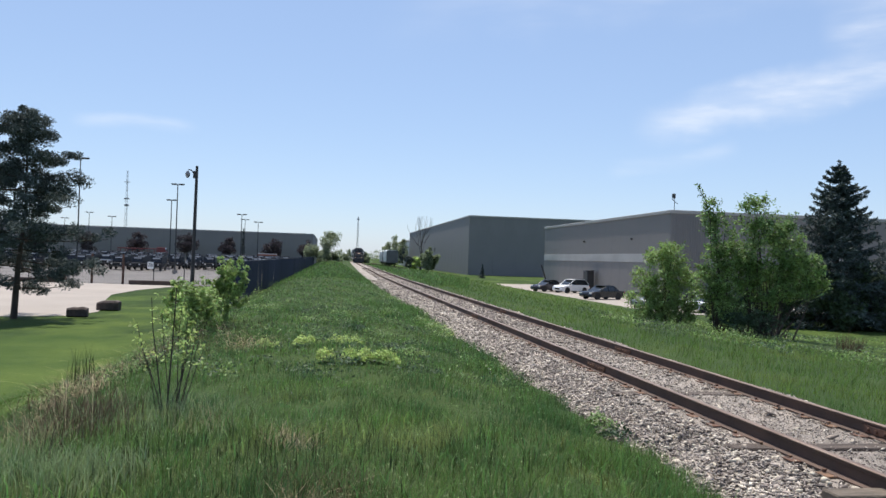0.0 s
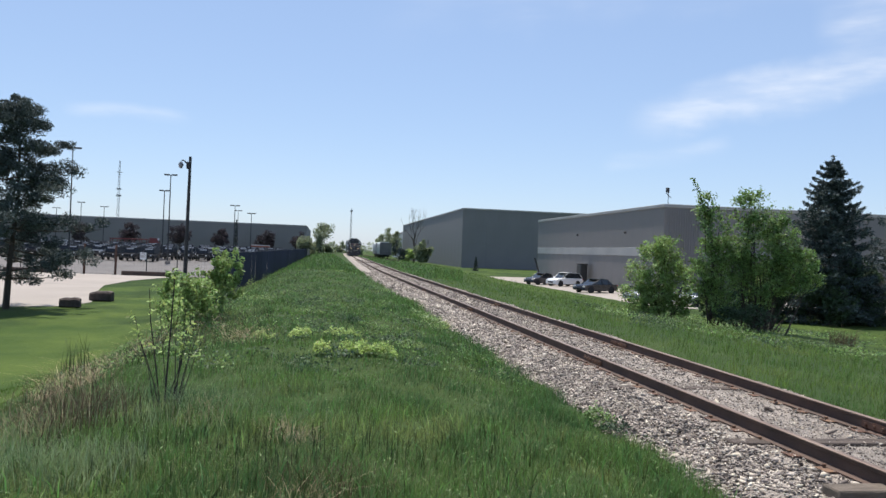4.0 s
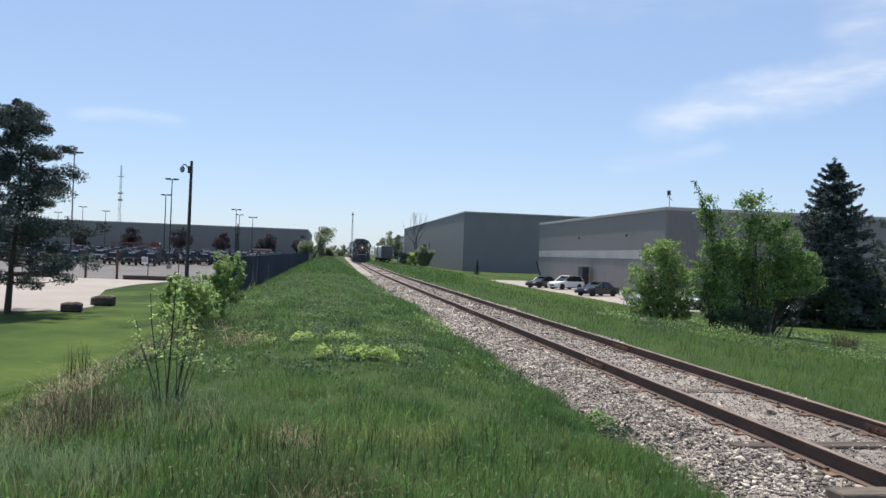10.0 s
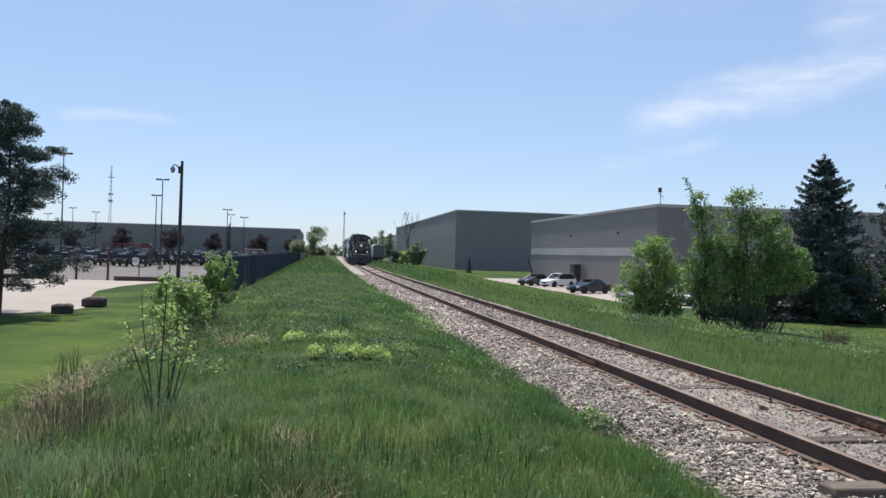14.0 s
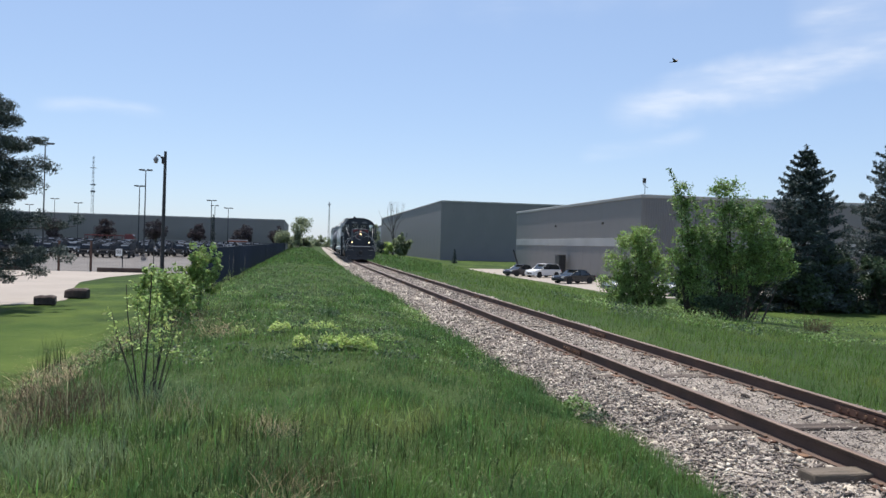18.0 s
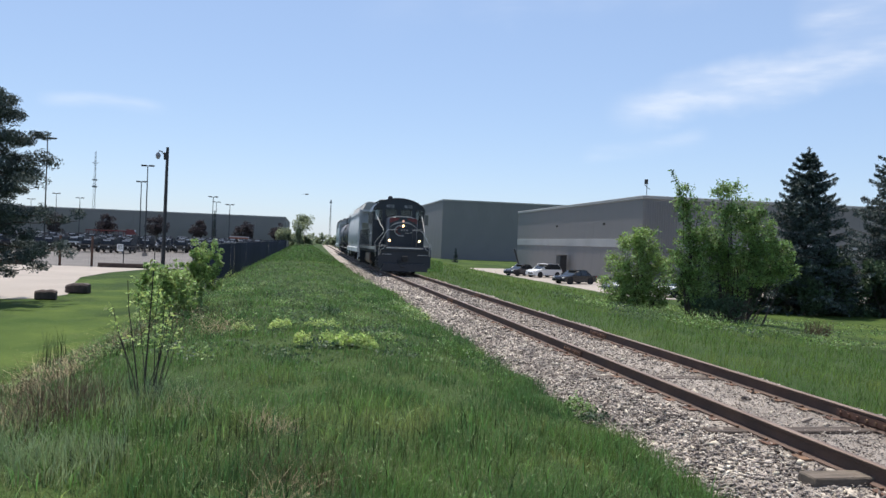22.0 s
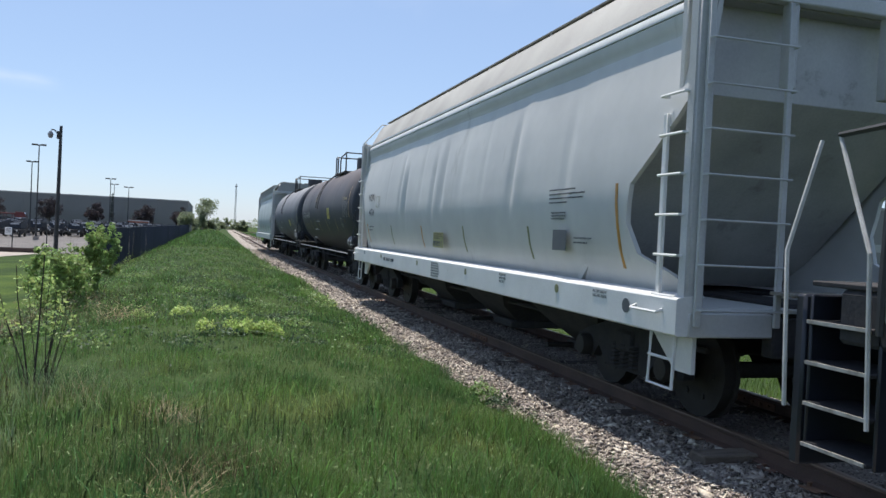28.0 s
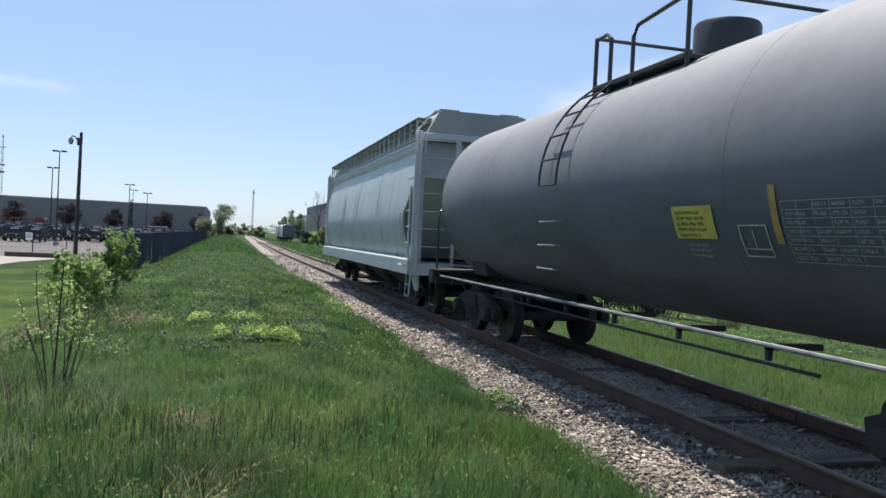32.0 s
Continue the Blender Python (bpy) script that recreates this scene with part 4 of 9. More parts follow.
def weed_cluster(x, y, rx, ry, n, seed, leaf, label, h=0.13, size=0.022):
    r = np.random.default_rng(seed)
    a, q = r.uniform(0, 2 * math.pi, n), np.sqrt(r.uniform(0, 1, n))
    px, py = x + rx * q * np.cos(a), y + ry * q * np.sin(a)
    lump = 0.55 + 0.45 * np.sin(px * 23 + 2 * np.sin(py * 19)) * np.sin(py * 27 + px * 9)
    pz = ground_height(px, py) + 0.05 + h * (1 - 0.6 * q * q) * lump * r.uniform(0.35, 1.1, n)
    ob = part("weed_patch", leaf_mesh("weed_patch", np.stack([px, py, pz], -1), size, r, 0.5, 0.7), leaf)
    return tagged(ob, label, "weeds", kind="stuff")


stalk_patch("dead_weeds", "brown dead weed stalks on a grassy bank", "weeds", -7.6, 7.6, 0.46, 0.95, 330, 0.2, 0.52, DEAD, 41, 0.0028, 0.25)
stalk_patch("dead_weeds", "brown dead weed stalks on a grassy bank", "weeds", -7.9, 7.9, 0.6, 0.9, 170, 0.15, 0.42, DEAD, 50, 0.0026, 0.38)
stalk_patch("dead_weeds", "pale dead twigs lying criss-cross on a grassy bank", "weeds", -7.95, 7.3, 0.3, 0.4, 110, 0.12, 0.36, STRAW, 53, 0.003, 1.1)
PALE_BLADE = surf("pale_grass_blade", (0.30, 0.36, 0.19), (0.19, 0.26, 0.11), scale=3, rough=0.5, fine=0.15, island=0.5, thin=0.35, spec=0.4)
for i, (x, y, rx, ry, n) in enumerate(((-7.5, 5.95, 0.6, 0.45, 900), (-8.05, 7.0, 0.45, 0.7, 600), (-7.05, 5.7, 0.4, 0.35, 500), (-7.3, 8.2, 0.7, 0.9, 500), (-6.6, 7.4, 0.6, 0.8, 300))):
    stalk_patch("pale_grass", "pale narrow-leaved grass tufts on the bank", "grass", x, y, rx, ry, n, 0.10, 0.34, PALE_BLADE, 360 + i, 0.0026, 0.4)
stalk_patch("straw_patch", "long bleached straw on a grassy bank", "straw", -7.9, 7.6, 0.7, 1.3, 60, 0.25, 0.6, STRAW, 370, 0.0022, 0.8)
stalk_patch("dead_weeds", "brown dead weed stalks on a grassy bank", "weeds", -8.7, 11.2, 0.9, 2.4, 130, 0.2, 0.5, DEAD, 42, 0.003, 0.45)
stalk_patch("dead_weeds", "thin dark weed stalks beside a lawn", "weeds", -9.45, 13.7, 0.24, 0.3, 46, 0.4, 0.75, STEM, 47, 0.005, 0.14)
stalk_patch("straw_patch", "bleached straw lying on a grassy bank", "straw", -9.0, 13.6, 0.8, 1.8, 600, 0.05, 0.3, STRAW, 43, 0.004, 1.6)
stalk_patch("straw_patch", "bleached straw lying in the grass", "straw", -6.85, 14.2, 0.35, 0.5, 260, 0.05, 0.25, STRAW, 44, 0.005, 1.8)
stalk_patch("straw_patch", "bleached straw tuft in the grass", "straw", -5.6, 5.0, 0.22, 0.35, 120, 0.05, 0.2, STRAW, 45, 0.003, 1.4)
stalk_patch("straw_patch", "bleached straw on a grassy bank", "straw", -8.2, 16.5, 0.9, 2.2, 200, 0.08, 0.4, STRAW, 46, 0.005, 0.9)
stalk_patch("dead_weeds", "low brown dead stalks in the grass", "weeds", -5.55, 5.55, 0.42, 0.3, 240, 0.08, 0.24, DEAD, 51, 0.002, 0.35)
stalk_patch("dead_weeds", "low brown dead stalks in the grass", "weeds", -6.5, 7.2, 0.3, 0.3, 120, 0.1, 0.3, STRAW, 52, 0.002, 0.4)
stalk_patch("dead_weeds", "thin grey weed stalks on a grassy bank", "weeds", -8.4, 7.6, 0.9, 1.6, 70, 0.15, 0.5, STRAW, 48, 0.0025, 0.5)
for i, (x, y, rx, ry, n) in enumerate(((-6.3, 5.9, 0.9, 0.7, 230), (-5.3, 6.3, 0.8, 0.6, 150), (-7.0, 6.6, 0.7, 0.7, 140), (-4.4, 6.6, 0.7, 0.8, 90))):
    stalk_patch("grass_stems", "dark upright stems standing in the grass", "grass", x, y, rx, ry, n, 0.14, 0.3, STEM, 420 + i, 0.0022, 0.1)
stalk_patch("dead_weeds", "brown dead thatch showing through the grass", "weeds", -5.35, 5.35, 0.55, 0.28, 420, 0.05, 0.2, DEAD, 431, 0.0022, 0.7)
stalk_patch("grass", "sunlit half-dry blades among the grass", "grass", -5.7, 5.75, 2.0, 0.75, 2600, 0.06, 0.16, BLADE_DRY, 433, 0.0014, 0.45)
stalk_patch("straw_patch", "bleached straw tuft in the grass", "straw", -5.75, 6.75, 0.25, 0.3, 160, 0.06, 0.2, STRAW, 434, 0.003, 1.1)
stalk_patch("dead_weeds", "dry brown weed clump on mown grass", "weeds", 14.6, 28.5, 0.5, 0.5, 240, 0.3, 0.9, DEAD, 49, 0.005, 0.35)


stalk_patch("straw_patch", "bleached straw lying on a grassy bank", "straw", -8.6, 10.7, 0.5, 0.7, 700, 0.03, 0.16, STRAW, 380, 0.004, 2.0)
stalk_patch("straw_patch", "bleached straw and brown litter on a grassy bank", "straw", -8.1, 8.6, 0.5, 0.7, 500, 0.04, 0.2, DEAD, 381, 0.003, 1.6)
WEEDS = ((-5.48, 12.1, 0.14, 0.22, 420), (-5.08, 12.2, 0.20, 0.20, 520), (-4.80, 12.45, 0.22, 0.22, 620), (-4.52, 12.65, 0.22, 0.25, 620), (-5.12, 15.0, 0.36, 0.22, 260), (-5.88, 14.4, 0.20, 0.25, 300), (-6.5, 14.3, 0.22, 0.22, 130), (-2.4, 22.0, 0.4, 2.0, 200))
for i, (x, y, rx, ry, n) in enumerate(WEEDS):
    weed_cluster(x, y, rx, ry, int(n * 1.5), 60 + i, LEAF_YOUNG, "pale yellow-green weeds growing in the grass", 0.2, 0.026)
weed_cluster(-2.02, 9.62, 0.20, 0.30, 420, 92, LEAF, "leafy green weed at the edge of the ballast", 0.22, 0.024)
rw = np.random.default_rng(77)
for i, (x, y, rx, ry, n, leaf) in enumerate(((-2.55, 21.0, 0.35, 1.0, 420, LEAF), (-2.6, 23.2, 0.4, 1.2, 320, LEAF), (-2.6, 39.0, 0.5, 2.5, 320, LEAF), (-3.4, 27.0, 0.4, 0.8, 150, LEAF), (-7.4, 25.0, 0.6, 1.4, 260, LEAF))):
    weed_cluster(x, y, rx, ry, n, 700 + i, leaf, "leafy weeds growing through the grass of the bank", 0.26, 0.034)
for i in range(20):
    f = i / 19
    x, y = 5.6 + 4.6 * rw.uniform(0, 1), 20.5 + 15.5 * f
    weed_cluster(x, y, rw.uniform(0.4, 0.9), rw.uniform(0.5, 1.2), 110, 740 + i, (LEAF, LEAF_DEEP, LEAF)[i % 3], "tall leafy weeds on the verge before bushes", rw.uniform(0.3, 0.6), 0.045)
for i in range(12):
    y = 20.0 * 2.6 ** (i / 11) + rw.uniform(-0.6, 0.6)
    weed_cluster(-9.35 + rw.uniform(-0.35, 0.35), y, 0.3, 0.4, 170, 400 + i, (LEAF, LEAF_LIGHT, LEAF_DEEP)[i % 3], "leafy weeds along the screened fence", rw.uniform(0.4, 0.9), 0.035)
for i in range(26):
    y = 11.0 * (34 / 11.0) ** rw.uniform(0, 1)
    x = rw.uniform(-9.4, -3.2)
    k = rw.uniform(0.7, 1.3) * (1 + y / 30)
    weed_cluster(x, y, 0.2 * k, 0.2 * k, int(150 * k), 300 + i, (LEAF, LEAF_DEEP)[i % 2], "leafy weeds growing in the grass", 0.18)
for i in range(9):
    y = rw.uniform(9.5, 24)
    stalk_patch("straw_patch", "bleached straw lying in the grass", "straw", rw.uniform(-9.2, -6.6), y, 0.5, 0.6, 120, 0.08, 0.35, STEM if i % 2 else DEAD, 330 + i, 0.003, 0.9)
weed_cluster(-2.0, 9.15, 0.16, 0.25, 260, 80, LEAF_DEEP, "dark leafy weed at the ballast edge", 0.2)
for i, (x, y) in enumerate(((8.6, 30.5), (7.4, 27.0), (9.6, 29.0), (5.0, 24.0), (13.0, 22.0), (11.5, 25.5))):
    weed_cluster(x, y, 0.9, 0.8, 700, 90 + i, LEAF_DEEP if i % 2 else LEAF, "leafy weeds on the bank beside the line", 0.4)

# right of the line: bushes before the car park, two spruces, dark undergrowth
def willow(label, at, lobes, seed, stems=6, leaf=None, size=0.062, dense=1.0):
    """A bush whose crown is made of lobes (x, y, z, width, height): sprays of leaves over each lobe's skin, gaps between, stems below."""
    r = np.random.default_rng(seed)
    ob = thing("bush", label, "bush", pose(*at), group="bushes by the car park")
    wood, pts = Mesh(), []
    for x, y, z, w, h in lobes:
        n = int(74 * w * h * dense) + 12
        d = r.normal(size=(n, 3))
        d /= np.linalg.norm(d, axis=1)[:, None]
        d *= (r.uniform(0.35, 1.0, n) ** 0.5 * r.uniform(0.84, 1.14, n))[:, None]
        c = d * np.array([w, w * 0.85, h]) + np.array([x, y, z])
        c = c[c[:, 2] > 0.12]
        for q in c:
            # a spray: leaves along a short arching twig that points up and out
            out = np.array([q[0] - x, q[1] - y, 0.0])
            out /= np.linalg.norm(out) + 1e-6
            t = out * r.uniform(0.15, 0.5) + np.array([r.normal(0, 0.22), r.normal(0, 0.22), r.uniform(0.25, 0.8)])
            ln = r.uniform(0.30, 0.62)
            t = t / np.linalg.norm(t) * ln
            m = int(r.uniform(26, 58))
            u = r.uniform(-0.55, 0.75, m)[:, None]
            sag = np.array([0, 0, -0.22]) * (u + 0.55) ** 2 * ln
            pts.append(q + t * u + sag + r.normal(0, 0.085, (m, 3)) * (1.15 - 0.5 * u))
        for q in c[::16]:
            b = np.array([x * 0.35 + r.normal(0, 0.15), y * 0.35 + r.normal(0, 0.1), 0.0])
            mid = b * 0.45 + q * 0.55 + np.array([r.normal(0, 0.1), r.normal(0, 0.1), -0.12 * h])
            wood.tube([(b[0], b[1], -0.15), tuple(mid), tuple(q)], 0.026, 5, False, 0.006)
    for k in range(stems):
        x, y, z, w, h = lobes[k % len(lobes)]
        b = np.array([x * 0.4 + r.normal(0, 0.2), y * 0.4 + r.normal(0, 0.15)])
        wood.tube([(b[0], b[1], -0.2), (b[0] * 0.6 + x * 0.4 + r.normal(0, 0.12), b[1] * 0.6 + y * 0.4, z * 0.55), (x + r.normal(0, 0.2), y, z + 0.3 * h)], 0.045, 6, True, 0.012)
    part("trunk", wood, BARK, ob)
    pts = np.concatenate(pts)
    part("crown", leaf_mesh("crown", pts[pts[:, 2] > 0.02], size * 1.15, r, 0.40, 0.45), leaf or LEAF, ob)
    return ob


willow("round green willow bush on a bank", (9.9, 35.2, -1.1), ((0.0, 0, 2.1, 1.25, 1.75), (-0.85, 0.2, 1.5, 0.8, 1.15), (0.95, -0.1, 1.6, 0.8, 1.25), (0.15, -0.3, 3.25, 0.7, 0.8), (-0.9, -0.4, 0.7, 0.6, 0.5), (0.6, -0.4, 0.75, 0.7, 0.55)), 101, 8, leaf=LEAF_LIGHT, dense=0.72)
willow("tall slim green bush with a leaning top shoot", (11.75, 33.2, -1.1), ((0.0, 0, 2.5, 0.95, 1.35), (-0.2, 0, 4.2, 0.7, 1.1), (-0.65, 0.1, 5.2, 0.32, 0.75), (0.45, 0.1, 3.3, 0.7, 0.9), (-0.75, -0.1, 2.2, 0.6, 0.8), (0.1, -0.2, 1.0, 0.75, 0.6)), 102, 6, dense=0.58)
willow("broad green willow bush on a bank", (13.8, 33.4, -1.15), ((0.0, 0, 3.7, 1.25, 1.6), (-0.35, 0, 5.35, 0.85, 0.9), (1.05, 0, 4.0, 0.95, 1.35), (-1.05, 0, 3.0, 0.75, 1.25), (1.55, 0.1, 2.6, 0.95, 1.15), (0.2, -0.1, 2.0, 1.1, 1.0), (2.3, 0.0, 3.1, 0.5, 0.5), (2.55, 0.1, 2.2, 0.45, 0.45)), 103, 9, dense=0.74)
# added dark leaves that stand in for the shadow below the bushes
willow("low dark bush added for the shadow under taller ones", (12.9, 32.2, -1.05), ((0.0, 0, 0.55, 0.6, 0.45), (-1.0, 0.2, 0.5, 0.5, 0.4)), 106, 5, leaf=LEAF_DEEP, dense=0.6)
shoot = thing("bare_shoot", "leaning bare shoot with a few leaves", "branch", pose(11.05, 33.2, 3.4))
part("stem", Mesh().tube([(0.1, 0, -1.2), (0.02, 0, 0.4), (-0.2, 0, 1.2), (-0.62, 0, 2.0)], 0.02, 5, True, 0.006), TWIG, shoot)
rs = np.random.default_rng(7)
part("leaves", leaf_mesh("leaves", np.stack([np.interp(u := rs.uniform(0, 1, 150), (0, 0.5, 1), (0.0, -0.22, -0.62)) + rs.normal(0, 0.07, 150), rs.normal(0, 0.08, 150), 0.5 + u * 1.5], -1), 0.07, rs, 0.45, 0.3), LEAF, shoot)
conifer("spruce_tree", "dark blue-green spruce beside a car park", (26.55, 47.0, -1.7), 10.55, 4.2, 111, NEEDLE_BLUE, bottom=0.05, tiers=25, per=210, size=0.15, group="spruces", full=0.72, boughs=10)
conifer("spruce_tree", "tall dark blue-green spruce beside a car park", (33.6, 47.0, -1.7), 12.2, 4.5, 112, NEEDLE_BLUE, bottom=0.05, tiers=28, per=220, size=0.15, group="spruces", full=0.72, boughs=10)
for i, (x, y, h, s) in enumerate(((20.2, 45.5, 3.3, 1.9), (22.8, 47.5, 3.9, 2.2), (25.6, 45.6, 3.3, 2.0), (28.8, 46.6, 4.2, 2.3), (31.4, 45.4, 3.6, 2.2), (35.0, 46.8, 4.0, 2.4), (38.8, 47.2, 4.0, 2.4), (18.0, 44.8, 2.4, 1.4))):
    leafy_tree("hedge_bush", "dark dense undergrowth below spruces", "bush", (x, y, -1.85), h, s, 120 + i, LEAF_DEEP, 0.13, 85, stems=5, bare=0.02, depth=2, trunk_r=0.04, group="undergrowth by the spruces")

# far plants
leafy_tree("tree", "leafy green tree at the end of a warehouse", "tree", (-8.6, 228, -1.0), 9.2, 5.4, 131, LEAF_HAZE, 0.26, 150, stems=1, bare=0.2, depth=3)
for i, (x, h, mt) in enumerate(((-74.6, 8.6, 0), (-60.6, 8.6, 0), (-46.8, 8.4, 0), (-35.3, 8.0, 0), (-31.0, 10.4, 1), (-22.1, 7.4, 0), (-12.5, 7.5, 0), (-88.0, 8.6, 0))):
    if mt:
        conifer("cypress", "slim dark evergreen before a warehouse", (x, 240, -1.5), h, 1.1, 150 + i, NEEDLE, tiers=12, per=14, size=0.3)
    else:
        round_tree("small purple-leaved tree before a warehouse", (x, 240, -1.5), h, 2.5 + 0.3 * (i % 3), 140 + i, LEAF_RED, 0.24, 46, 60, group="trees along the warehouse")
leafy_tree("bush", "round green bush beside a tall warehouse", "bush", (18.0, 190, -0.9), 5.6, 2.6, 161, LEAF_HAZE, 0.24, 70, stems=5, bare=0.05, depth=2, trunk_r=0.06)
leafy_tree("bush", "low green bush beside the siding", "bush", (15.4, 200, -0.9), 3.0, 2.2, 162, LEAF_YOUNG, 0.2, 50, stems=5, bare=0.05, depth=2, trunk_r=0.06)
leafy_tree("tree", "dark round tree beside parked hopper cars", "tree", (12.6, 194, -0.9), 5.2, 1.9, 164, NEEDLE, 0.2, 70, stems=1, bare=0.12, depth=2, trunk_r=0.12)
conifer("young_evergreen", "small dark evergreen before a warehouse", (25.6, 162, -1.85), 2.9, 0.9, 163, NEEDLE, bottom=0.03, tiers=9, per=20, size=0.16)
bare = thing("bare_tree", "bare grey tree beside a tall warehouse", "tree", pose(22.6, 250, -1.8))
bw, bt = Mesh(), []
rb = np.random.default_rng(17)
for dx in (-0.5, 0.0, 0.6):
    limb(bw, rb, Vector((dx, 0, -0.1)), Vector((dx * 0.1, 0, 1)).normalized(), 7.5, 0.3, bt, 3, 0.0, 5)
bw.v = [(x * 0.45, y * 0.45, min(z, 17.0)) for x, y, z in bw.v]
part("trunk", bw, BARK, bare)
for i, (x, y, h, s, mt) in enumerate(((8.5, 360, 5.0, 3.5, LEAF_HAZE), (18.5, 330, 12.5, 4.0, LEAF_HAZE), (23.0, 340, 12.0, 4.2, LEAF_HAZE), (27, 362, 11.0, 4.0, LEAF_HAZE), (3.5, 420, 6.5, 4.0, LEAF_HAZE), (-3.5, 330, 4.0, 3.0, LEAF_HAZE), (-7.5, 290, 3.4, 3.0, LEAF_HAZE), (6.5, 300, 2.8, 2.6, LEAF_HAZE), (-12, 420, 7.0, 5.0, LEAF_HAZE), (-1.5, 480, 6.5, 5.0, LEAF_HAZE), (4.0, 340, 2.8, 2.4, LEAF_HAZE))):
    leafy_tree("tree", "leafy tree far along the line", "tree", (x, y, -1.0), h, s, 170 + i, mt, 0.42, 30, stems=3, bare=0.1, depth=2, trunk_r=0.15, group="trees far along the line")


def far_wood(name, x0, x1, y, h, n, seed):
    r = np.random.default_rng(seed)
    c = np.stack([r.uniform(x0, x1, n), y + r.uniform(0, 30, n), r.uniform(0.1, 0.85, n) * h - 1.5], -1)
    pts = clumps(r, c, np.full((n, 3), h * 0.22), 18)
    tagged(part(name, leaf_mesh(name, pts, h * 0.07, r, 0.6, 0.3), LEAF_HAZE), "far belt of woodland at the horizon", "woods", kind="stuff")


far_wood("far_woods", -260, 260, 620, 9, 400, 181)
far_wood("far_woods", -900, 900, 1100, 13, 600, 182)

# ---- grass ----
def grass(name, label, n, seed, span, rng_r, keep, lo, hi, material, width=0.0032):
    """Blades thinning out with distance from where one stands; keep says which ground bears them."""
    r = np.random.default_rng(seed)
    d = rng_r[0] * (rng_r[1] / rng_r[0]) ** (r.uniform(0, 1, n))
    a = np.radians(r.uniform(span[0], span[1], n))
    x, y = -5.53 + d * np.sin(a), d * np.cos(a)
    ok = keep(x, y, r)
    x, y, d = x[ok], y[ok], d[ok]
    n = len(x)
    z = ground_height(x, y)
    tuft = np.full(n, 0.76)
    for k, (fa, fb, ph) in enumerate(((3.1, 1.3, 0.2), (-1.7, 2.9, 1.9), (5.3, -4.1, 4.0), (2.3, 6.9, 2.7), (-7.9, 3.7, 5.1), (11.3, 9.1, 0.9))):
        tuft += (0.21, 0.2, 0.17, 0.15, 0.15, 0.12)[k] * np.sin(fa * x + fb * y + ph + 1.3 * np.sin(0.73 * fb * x - 0.61 * fa * y))
    h = r.uniform(lo, hi, n) * np.maximum(tuft, 0.25)
    base = np.stack([x, y, z - 0.015], -1)
    lean = 0.27 * h
    wind = np.stack([np.full(n, 0.10) * h, np.full(n, -0.04) * h], -1)
    tip = base + np.stack([r.normal(0, 1, n) * lean + wind[:, 0], r.normal(0, 1, n) * lean + wind[:, 1], h], -1)
    w = np.maximum(width, d * 0.00026) * r.uniform(0.7, 1.3, n)
    tagged(part(name, strips(name, base, tip, w, r), material), label, "grass", kind="stuff")


def bank(x, y, r):
    edge = grass_edge(y) + bend(y) + r.normal(0, 0.07, len(x))
    left = np.interp(y, (0, 9, 14, 20, 40, 400), (-9.4, -9.3, -9.7, -9.9, -10.1, -10.1)) + r.normal(0, 0.25, len(x))
    free = np.ones(len(x), bool)
    for wx, wy, rx, ry, n in WEEDS[:7]:
        free &= ((x - wx) / rx) ** 2 + ((y - wy) / ry) ** 2 > 1.0
        free &= ~((np.abs(x - wx) < rx * 0.9) & (y < wy) & (y > wy - ry - 0.35) & (r.uniform(0, 1, len(x)) < 0.6))
    return (x < edge) & (x > left) & free


def verge(x, y, r):
    return (x > 1.78 + bend(y) + 0.1 * np.sin(y * 1.3) + r.normal(0, 0.08, len(x))) & (x < np.interp(y, (0, 20, 50, 70, 120), (9, 11, 13.6, 14, 16)) + r.normal(0, 0.5, len(x)))


grass("grass", "tall lush green grass on the bank", 335000, 201, (-40, 30), (3.0, 75), bank, 0.06, 0.17, BLADE, 0.0015)


def patch_grass(label, n, seed, x0, x1, y0, y1, lo, hi, material):
    """Evenly strewn blades round about, where nobody looks closely."""
    r = np.random.default_rng(seed)
    x, y = r.uniform(x0, x1, n), r.uniform(y0, y1, n)
    h = r.uniform(lo, hi, n)
    base = np.stack([x, y, ground_height(x, y) - 0.015], -1)
    tip = base + np.stack([r.normal(0, 0.4, n) * h, r.normal(0, 0.4, n) * h, h], -1)
    tagged(part("grass", strips("grass", base, tip, 0.006, r), material), label, "grass", kind="stuff")


patch_grass("green grass on the bank", 17000, 206, -10.2, -2.1, -13, 8, 0.1, 0.24, BLADE)
patch_grass("green grass on the verge", 9000, 207, 1.95, 9.5, -13, 14, 0.08, 0.2, VERGE_BLADE)
def lawn_keep(x, y, r):
    return (x < np.interp(y, (0, 9, 14, 20, 40), (-9.2, -9.2, -9.6, -9.8, -10.0))) & (x > np.interp(y, (0, 24, 30, 40), (-30, -26, -22, -13))) & (y < 33) & (r.uniform(0, 1, len(x)) < 0.25 + 0.75 * (np.sin(x * 0.9 + 0.5 * np.sin(y * 0.7)) * np.sin(y * 0.8 + x * 0.3) > -0.15))


LAWN_BLADE = surf("lawn_blade", (0.105, 0.165, 0.030), (0.060, 0.110, 0.024), scale=0.3, rough=0.6, fine=0.12, island=0.4, thin=0.45, spec=0.15)
grass("grass", "short mown blades of a lawn", 50000, 211, (-42, -17), (9, 19), lawn_keep, 0.03, 0.075, LAWN_BLADE, 0.003)


